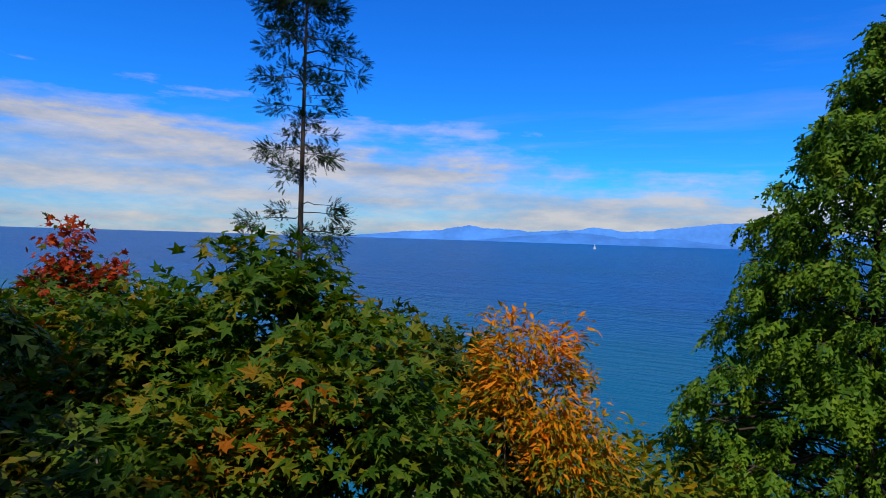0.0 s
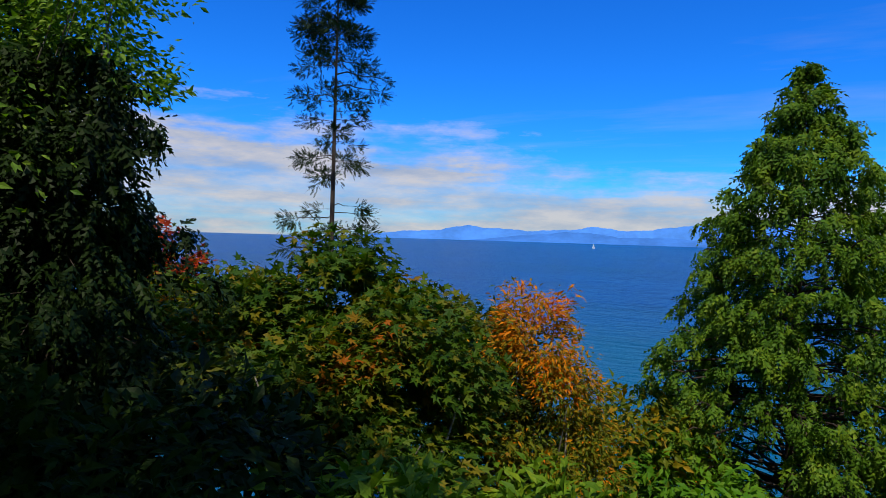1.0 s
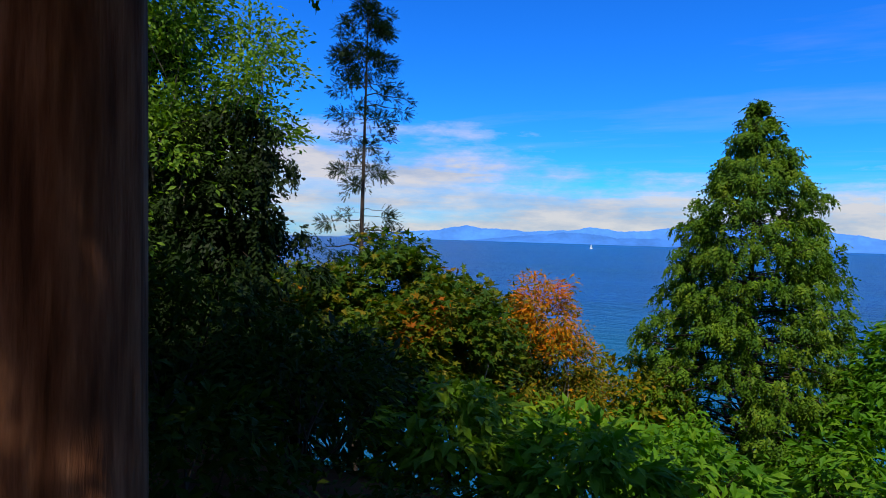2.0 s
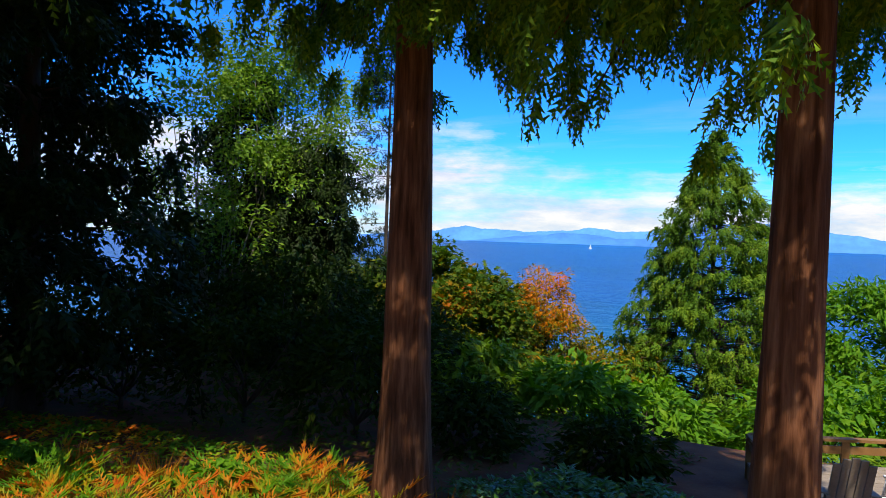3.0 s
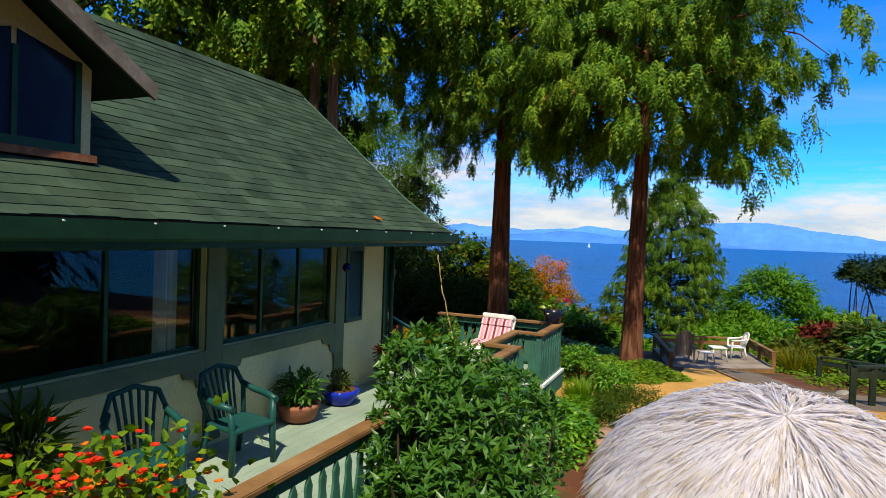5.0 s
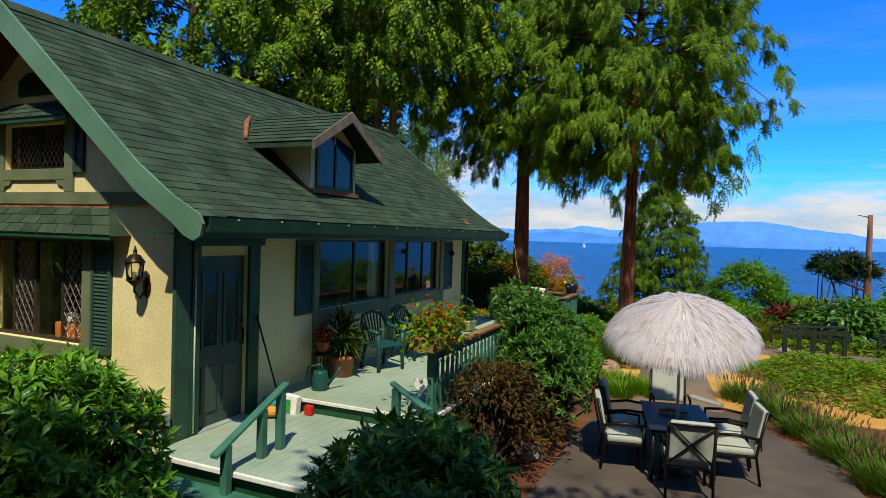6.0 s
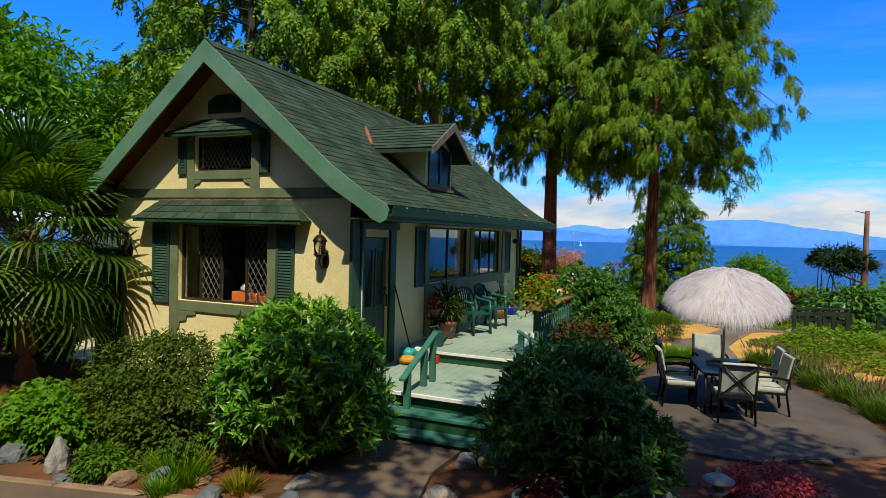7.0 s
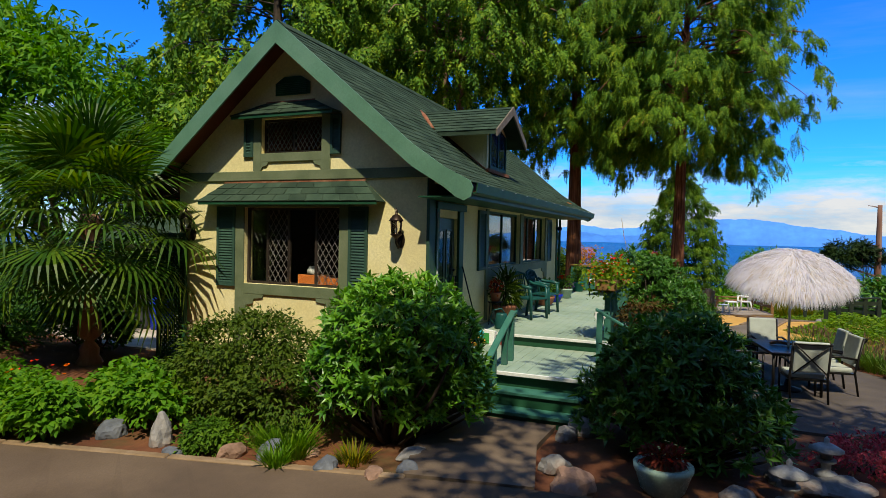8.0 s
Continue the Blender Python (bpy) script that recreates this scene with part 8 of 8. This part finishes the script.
for a, b, c, r in ((0, 0, 0.06, 0.036), (0.02, 0.02, -0.02, 0.045), (-0.012, 0.02, 0.0, 0.03), (0.03, -0.01, -0.09, 0.032)):
    part("shell", Shape().sphere((a, b, c), r, 10, (0.6, 1, 1.2)).done(), TIMBER, shells)
part("cord", Shape().tube([(0, 0, -0.62), (0, 0, 0.462)], 0.006, 5).done(), CURTAIN, shells)
part("weight", Shape().sphere((0, 0, -0.65), 0.035, 10, (1, 1, 1.3)).done(), RED, shells)
ball = thing("glass_ball", "dark blue glass ball hanging under the eaves", "ornament", (4.61, -19.45, 2.78))
part("globe", Shape().sphere((0, 0, 0), 0.06, 18).done(), plain("dark_blue_glass", (0.006, 0.008, 0.09), 0.2, bump=0.0), ball)
part("cord", Shape().tube([(0, 0, 0.07), (0, 0, 0.30)], 0.004, 4).done(), BLACK_METAL, ball)

# lounger with striped cushions
lo = thing("sun_lounger", "white sun lounger with pink striped cushion", "lounger", (5.34, -16.42, UP), -8)
for sx in (-1, 1):
    part("side_rail", Shape().tube([(sx * 0.3, -0.6, 0.36), (sx * 0.3, 0.62, 0.36)], 0.02, 8).done(), BLACK_METAL, lo)
    for y in (-0.55, 0.58):
        part("leg", Shape().tube([(sx * 0.3, y, 0), (sx * 0.3, y, 0.36)], 0.018, 8).done(), BLACK_METAL, lo)
part("foot_cushion", Shape().box(-0.3, 0.3, -0.65, -0.12, 0.38, 0.46, 0.03).done(), CANVAS, lo)
bm_ = pose(0, 0.46, 0.40, -26)
part("back_board", Shape().box(-0.31, 0.31, 0.06, 0.10, 0.0, 0.5, 0.01, bm_).done(), CANVAS, lo)
sw = 0.58 / 15
for k in range(15):
    x0, x1 = -0.29 + k * sw, -0.29 + (k + 1) * sw
    mat = (PINK_PALE, PINK, PINK_PALE, MAROON)[k % 4]
    part("seat_stripe", Shape().box(x0 + 0.0005, x1 - 0.0005, -0.11, 0.46, 0.38, 0.47, 0.008).done(), mat, lo)
    part("back_stripe", Shape().box(x0 + 0.0005, x1 - 0.0005, -0.03, 0.055, 0.04, 0.33, 0.008, bm_).done(), mat, lo)
    part("back_roll_stripe", Shape().box(x0 + 0.0005, x1 - 0.0005, -0.05, 0.055, 0.334, 0.462, 0.012, bm_).done(), mat, lo)
part("head_cushion", Shape().box(-0.31, 0.31, -0.05, 0.11, 0.465, 0.56, 0.035, bm_).done(), CANVAS, lo)

# geranium box at the head of the porch
fbx = thing("flower_box", "wooden flower box with trailing geraniums on the rail end", "flower box", (6.45, -24.3, CAPZ - 0.1))
part("box", Shape().box(-0.16, 0.16, -0.35, 0.45, 0.105, 0.27, 0.01).done(), CAP_WOOD, fbx)
P_ = rng.normal(size=(900, 3)) * np.array([0.17, 0.3, 0.15]) + np.array([0, 0.05, 0.33])
stuff("foliage", spread(blade(0.7), P_, rng.normal(size=(900, 3)), np.tile([0, 0, 1.0], (900, 1)) + rng.normal(size=(900, 3)) * 0.4, np.full(900, 0.07), "geranium_leaves"), G["cover"], fbx)
blossoms("geranium_flowers", "red geranium blooms in the flower box", 6.45, -24.3, CAPZ + 0.34, 0.17, 90, 0.045, G["geranium"])
blossoms("geranium_flowers", "orange geranium blooms in the flower box", 6.5, -24.15, CAPZ + 0.26, 0.2, 80, 0.045, G["orange_petal"])
heart = thing("heart_ornament", "white heart ornament hanging on the porch post", "ornament", (6.36, -24.5, 1.32))
part("plaque", Shape().prism([Vector((x, 0, z)) for x, z in ((0, -0.1), (0.09, 0.0), (0.09, 0.06), (0.05, 0.09), (0, 0.05), (-0.05, 0.09), (-0.09, 0.06), (-0.09, 0.0))], (0, 0.012, 0)).done(), WHITE, heart)


# ---- stone lanterns, pot by the walk ----


def stone_lantern(at, k):
    la = thing("stone_lantern", "small grey stone garden lantern", "stone lantern", at, group="stone lanterns")
    part("foot", Shape().lathe([(0.14 * k, 0), (0.13 * k, 0.05 * k), (0.06 * k, 0.08 * k), (0.06 * k, 0.16 * k), (0.12 * k, 0.2 * k), (0.12 * k, 0.23 * k)], (0, 0, 0), 12).done(), STONE_GREY, la)
    part("fire_box", Shape().lathe([(0.075 * k, 0.231 * k), (0.075 * k, 0.34 * k)], (0, 0, 0), 6).done(), STONE_GREY, la)
    part("roof_cap", Shape().lathe([(0.2 * k, 0.341 * k), (0.21 * k, 0.36 * k), (0.1 * k, 0.42 * k), (0.03 * k, 0.45 * k), (0.035 * k, 0.49 * k), (0.005 * k, 0.53 * k)], (0, 0, 0), 12).done(), STONE_GREY, la)


stone_lantern((9.05, -26.75, gz(9.05, -26.75) + 0.1), 0.8)
stone_lantern((8.6, -27.6, gz(8.6, -27.6)), 0.85)
flower_pot("flower_pot", "pale green glazed pot with small white flowers", (7.5, -28.2, gz(7.5, -28.2)), [(0.15, 0), (0.2, 0.05), (0.25, 0.2), (0.27, 0.24), (0.27, 0.28), (0.23, 0.28)], CELADON, G["maroon"], 420, 0.07, 0.22, 0.16)
blossoms("pot_flowers", "tiny white flowers in the glazed pot", 7.5, -28.2, gz(7.5, -28.2) + 0.42, 0.1, 16, 0.025, G["white_petal"])
blossoms("pot_flowers", "red flower in the glazed pot", 7.56, -28.35, gz(7.5, -28.2) + 0.38, 0.02, 3, 0.04, G["geranium"])

# ---- viewing deck by the bluff ----
vd = thing("viewing_deck", "low weathered timber viewing deck by the bluff", "deck")
VZ = -0.6
c0, c1, c2, c3 = Vector((7.9, -6.4, VZ)), Vector((10.9, -4.3, VZ)), Vector((10.3, -1.6, VZ)), Vector((7.1, -2.8, VZ))
for i in range(20):
    a, b = i / 20 + 0.002, (i + 1) / 20 - 0.002
    s = Shape()
    s.prism([c0.lerp(c3, a), c1.lerp(c2, a), c1.lerp(c2, b), c0.lerp(c3, b)], (0, 0, -0.04))
    part("plank", s.done(), DECK_GREY, vd)
s = Shape()
s.prism([c0 + Vector((0, 0, -0.045)), c1 + Vector((0, 0, -0.045)), c2 + Vector((0, 0, -0.045)), c3 + Vector((0, 0, -0.045))], (0, 0, -0.9))
part("skirt", s.done(), CAP_WOOD, vd)


def low_rail(points, h, z, mat, label, post_step=1.5, name="low_rail"):
    rl = thing(name, label, "railing")
    for i, (p, q) in enumerate(zip(points, points[1:])):
        p, q = Vector((*p, z)), Vector((*q, z))
        d = (q - p).normalized()
        sd = Vector((-d.y, d.x, 0))
        for zz, hh, ww in ((h - 0.05, 0.05, 0.14), (h - 0.28, 0.14, 0.04)):
            s = Shape()
            s.prism([v + Vector((0, 0, zz)) for v in (p + sd * ww / 2, q + sd * ww / 2, q - sd * ww / 2, p - sd * ww / 2)], (0, 0, hh))
            part("board", s.done(), mat, rl)
        n = max(1, round((q - p).length / post_step))
        for k in range(n + 1):
            if k == 0 and i:
                continue
            e = p.lerp(q, k / n)
            part("post", Shape().box(e.x - 0.06, e.x + 0.06, e.y - 0.06, e.y + 0.06, z - 0.4, z + h - 0.052, 0.006).done(), mat, rl)
    return rl


low_rail([(7.9, -6.35), (7.15, -2.85), (10.25, -1.65), (10.85, -4.25)], 0.5, VZ, CAP_WOOD, "low brown timber rail round the viewing deck")
low_rail([(11.9, -5.6), (12.6, -5.8), (14.2, -6.4)], 0.75, gz(12.5, -5.8), FENCE, "dark green timber fence by the bluff path", 0.8, "garden_fence")
low_rail([(11.8, -10.5), (12.6, -10.05), (13.5, -9.55)], 0.95, gz(12.5, -10), FENCE, "dark green timber fence behind the mound", 0.5, "garden_fence")
low_rail([(15.0, -6.8), (18.0, -7.6)], 0.75, gz(16, -7), FENCE, "dark green timber fence along the bank", 1.0, "garden_fence")
ad = thing("adirondack_chair", "grey weathered adirondack chair on the viewing deck", "chair", (8.15, -4.9, VZ), 15)
for k in range(5):
    u = -0.22 + k * 0.11
    part("back_slat", Shape().box(u - 0.05, u + 0.05, -0.02, 0.005, 0.25, 1.12 - 0.025 * abs(k - 2) ** 2, 0.005, pose(0, -0.15, 0, 16)).done(), DECK_GREY, ad)
part("seat", Shape().box(-0.27, 0.27, -0.2, 0.35, 0.3, 0.33, 0.005, pose(0, 0, 0, 8)).done(), DECK_GREY, ad)
for sx in (-1, 1):
    part("arm", Shape().box(sx * 0.33 - 0.06, sx * 0.33 + 0.06, -0.35, 0.4, 0.52, 0.545, 0.005).done(), DECK_GREY, ad)
    part("leg", Shape().box(sx * 0.3 - 0.025, sx * 0.3 + 0.025, 0.28, 0.36, 0, 0.519, 0.004).done(), DECK_GREY, ad)
    part("rear_leg", Shape().box(sx * 0.3 - 0.025, sx * 0.3 + 0.025, -0.4, -0.32, 0, 0.519, 0.004).done(), DECK_GREY, ad)


def side_table(at, k, turn):
    t = thing("side_table", "small white plastic side table on the viewing deck", "table", at, turn, "white side tables")
    part("top", Shape().box(-0.24 * k, 0.24 * k, -0.24 * k, 0.24 * k, 0.4 * k, 0.44 * k, 0.015).done(), WHITE, t)
    for sx in (-1, 1):
        for sy in (-1, 1):
            part("leg", Shape().tube([(sx * 0.24 * k, sy * 0.24 * k, 0), (sx * 0.19 * k, sy * 0.19 * k, 0.41 * k)], 0.024, 7).done(), WHITE, t)


side_table((9.22, -3.95, VZ), 1.0, 20)
side_table((8.88, -4.7, VZ), 0.8, 35)
wc2 = plastic_chair("garden_chair", "white plastic garden chair on the viewing deck", WHITE)
wc2.matrix_basis = pose(9.8, -3.3, VZ, 0, 0, 105)

# ---- sailing boat far out ----
boat = thing("sailing_boat", "white sailing boat far out on the sea", "boat", (-350, 1950, SEA_Z), 60)
part("hull", Shape().prism([Vector((-7, 0, 0.0)), Vector((-6.5, 1.6, 1.4)), Vector((7.5, 0.4, 1.6)), Vector((6.5, 0, 0.0))], (0, -1.6, 0)).done(), WHITE, boat)
part("mast", Shape().tube([(0, 0, 1.2), (0, 0, 17)], 0.12, 6).done(), WHITE, boat)
part("mainsail", Shape().prism([Vector((-0.3, 0.1, 2.5)), Vector((-5.5, 0.1, 2.5)), Vector((-0.3, 0.1, 16.5))], (0, 0.05, 0)).done(), WHITE, boat)
part("jib", Shape().prism([Vector((0.4, 0.1, 2.2)), Vector((6.2, 0.1, 2.0)), Vector((0.4, 0.1, 14.5))], (0, 0.05, 0)).done(), WHITE, boat)

# ---- roof shingles ----


def roof_shingles():
    """Tabs in staggered courses on the sea-side slope; the nearest ones are pieces, the rest one field."""
    path = [(0.0, 5.80)]
    pts = []
    seg = list(zip(PROFILE, PROFILE[1:]))
    total = sum(math.dist(a, b) for a, b in seg)
    expo = 0.145
    rows = int(total / expo)
    expo = total / rows

    def at(dist):
        for a, b in seg:
            L = math.dist(a, b)
            if dist <= L + 1e-6:
                t = dist / L
                return a[0] + (b[0] - a[0]) * t, a[1] + (b[1] - a[1]) * t
            dist -= L
        return seg[-1][1]

    width = 0.32
    piece = bpy.data.meshes.new("shingle")
    w2, th = width / 2 - 0.0015, 0.012
    vs = [(0, -w2, 0), (0, w2, 0), (expo + 0.02, w2, 0), (expo + 0.02, -w2, 0), (0, -w2, 0.004), (0, w2, 0.004), (expo + 0.02, w2, th), (expo + 0.02, -w2, th)]
    piece.from_pydata(vs, [], [(4, 7, 6, 5), (7, 3, 2, 6), (4, 0, 3, 7), (5, 6, 2, 1)])
    piece.polygons.foreach_set("use_smooth", [False] * 4)
    piece.materials.append(SHINGLE)
    V, T = [], []
    tv = np.array(vs)
    tf = np.array([(4, 7, 6), (4, 6, 5), (7, 3, 2), (7, 2, 6), (4, 0, 3), (4, 3, 7), (5, 6, 2), (5, 2, 1)])
    for sign in (1, -1):
        for r in range(rows):
            (o0, z0), (o1, z1) = at(r * expo), at((r + 1) * expo)
            ang = math.atan2(z0 - z1, o1 - o0)
            n = int((Y1 - Y0) / width)
            for k in range(n + 1):
                y = Y0 + width / 2 + k * width - (width / 2 if r % 2 else 0)
                if y - w2 < Y0 - 0.02 or y + w2 > Y1 + 0.02:
                    y = min(max(y, Y0 + w2), Y1 - w2)
                base = Matrix.Translation((RIDGE + sign * (o0 - 0.004), y, z0 - 0.018 + random.uniform(0, 0.0015)))
                m = base @ Matrix.Rotation(ang if sign > 0 else math.pi - ang, 4, "Y") @ Matrix.Scale(1, 4)
                if sign < 0:
                    m = base @ Matrix.Rotation(math.pi, 4, "Z") @ Matrix.Rotation(ang, 4, "Y")
                m = m @ Matrix.Translation((random.uniform(-0.012, 0.012), 0, random.uniform(0.0, 0.003)))
                if sign > 0 and r >= rows - 14 and -26.7 < y < -20.0:
                    ob = new("shingle", piece)
                    ob.parent = roof
                    ob.matrix_basis = m
                else:
                    M = np.array(m)
                    b = sum(len(q) for q in V)
                    V.append(tv @ M[:3, :3].T + M[:3, 3])
                    T.append(tf + b if not V[:-1] else tf + 8 * (len(V) - 1))
    stuff("shingle_field", flip_mesh(np.concatenate(V), np.concatenate(T), "shingle_field"), SHINGLE_REST, roof)
    s = Shape()
    for k in range(32):
        y = Y0 + 0.01 + k * (Y1 - Y0) / 32
        s.prism([Vector((RIDGE - 0.15, y, RIDGE_Z - 0.115)), Vector((RIDGE, y, RIDGE_Z + 0.022)), Vector((RIDGE + 0.15, y, RIDGE_Z - 0.115)), Vector((RIDGE, y, RIDGE_Z + 0.004))], (0, (Y1 - Y0) / 32 + 0.02, 0.0))
    part("ridge_cap", s.done(), SHINGLE_REST, roof)["kind"] = "stuff"
    leaf = thing("fallen_leaf", "dry orange leaf lying on the roof", "leaf", (4.71, -18.97, roof_z(4.71) + 0.03))
    stuff("blade", spread(MAPLE_LEAF, np.array([[0, 0, 0.0]]), np.array([[0.3, 1, 0.0]]), np.array([[0.5, 0, 1.0]]), 0.16, "leaf_blade"), G["orange_petal"], leaf)


roof_shingles()
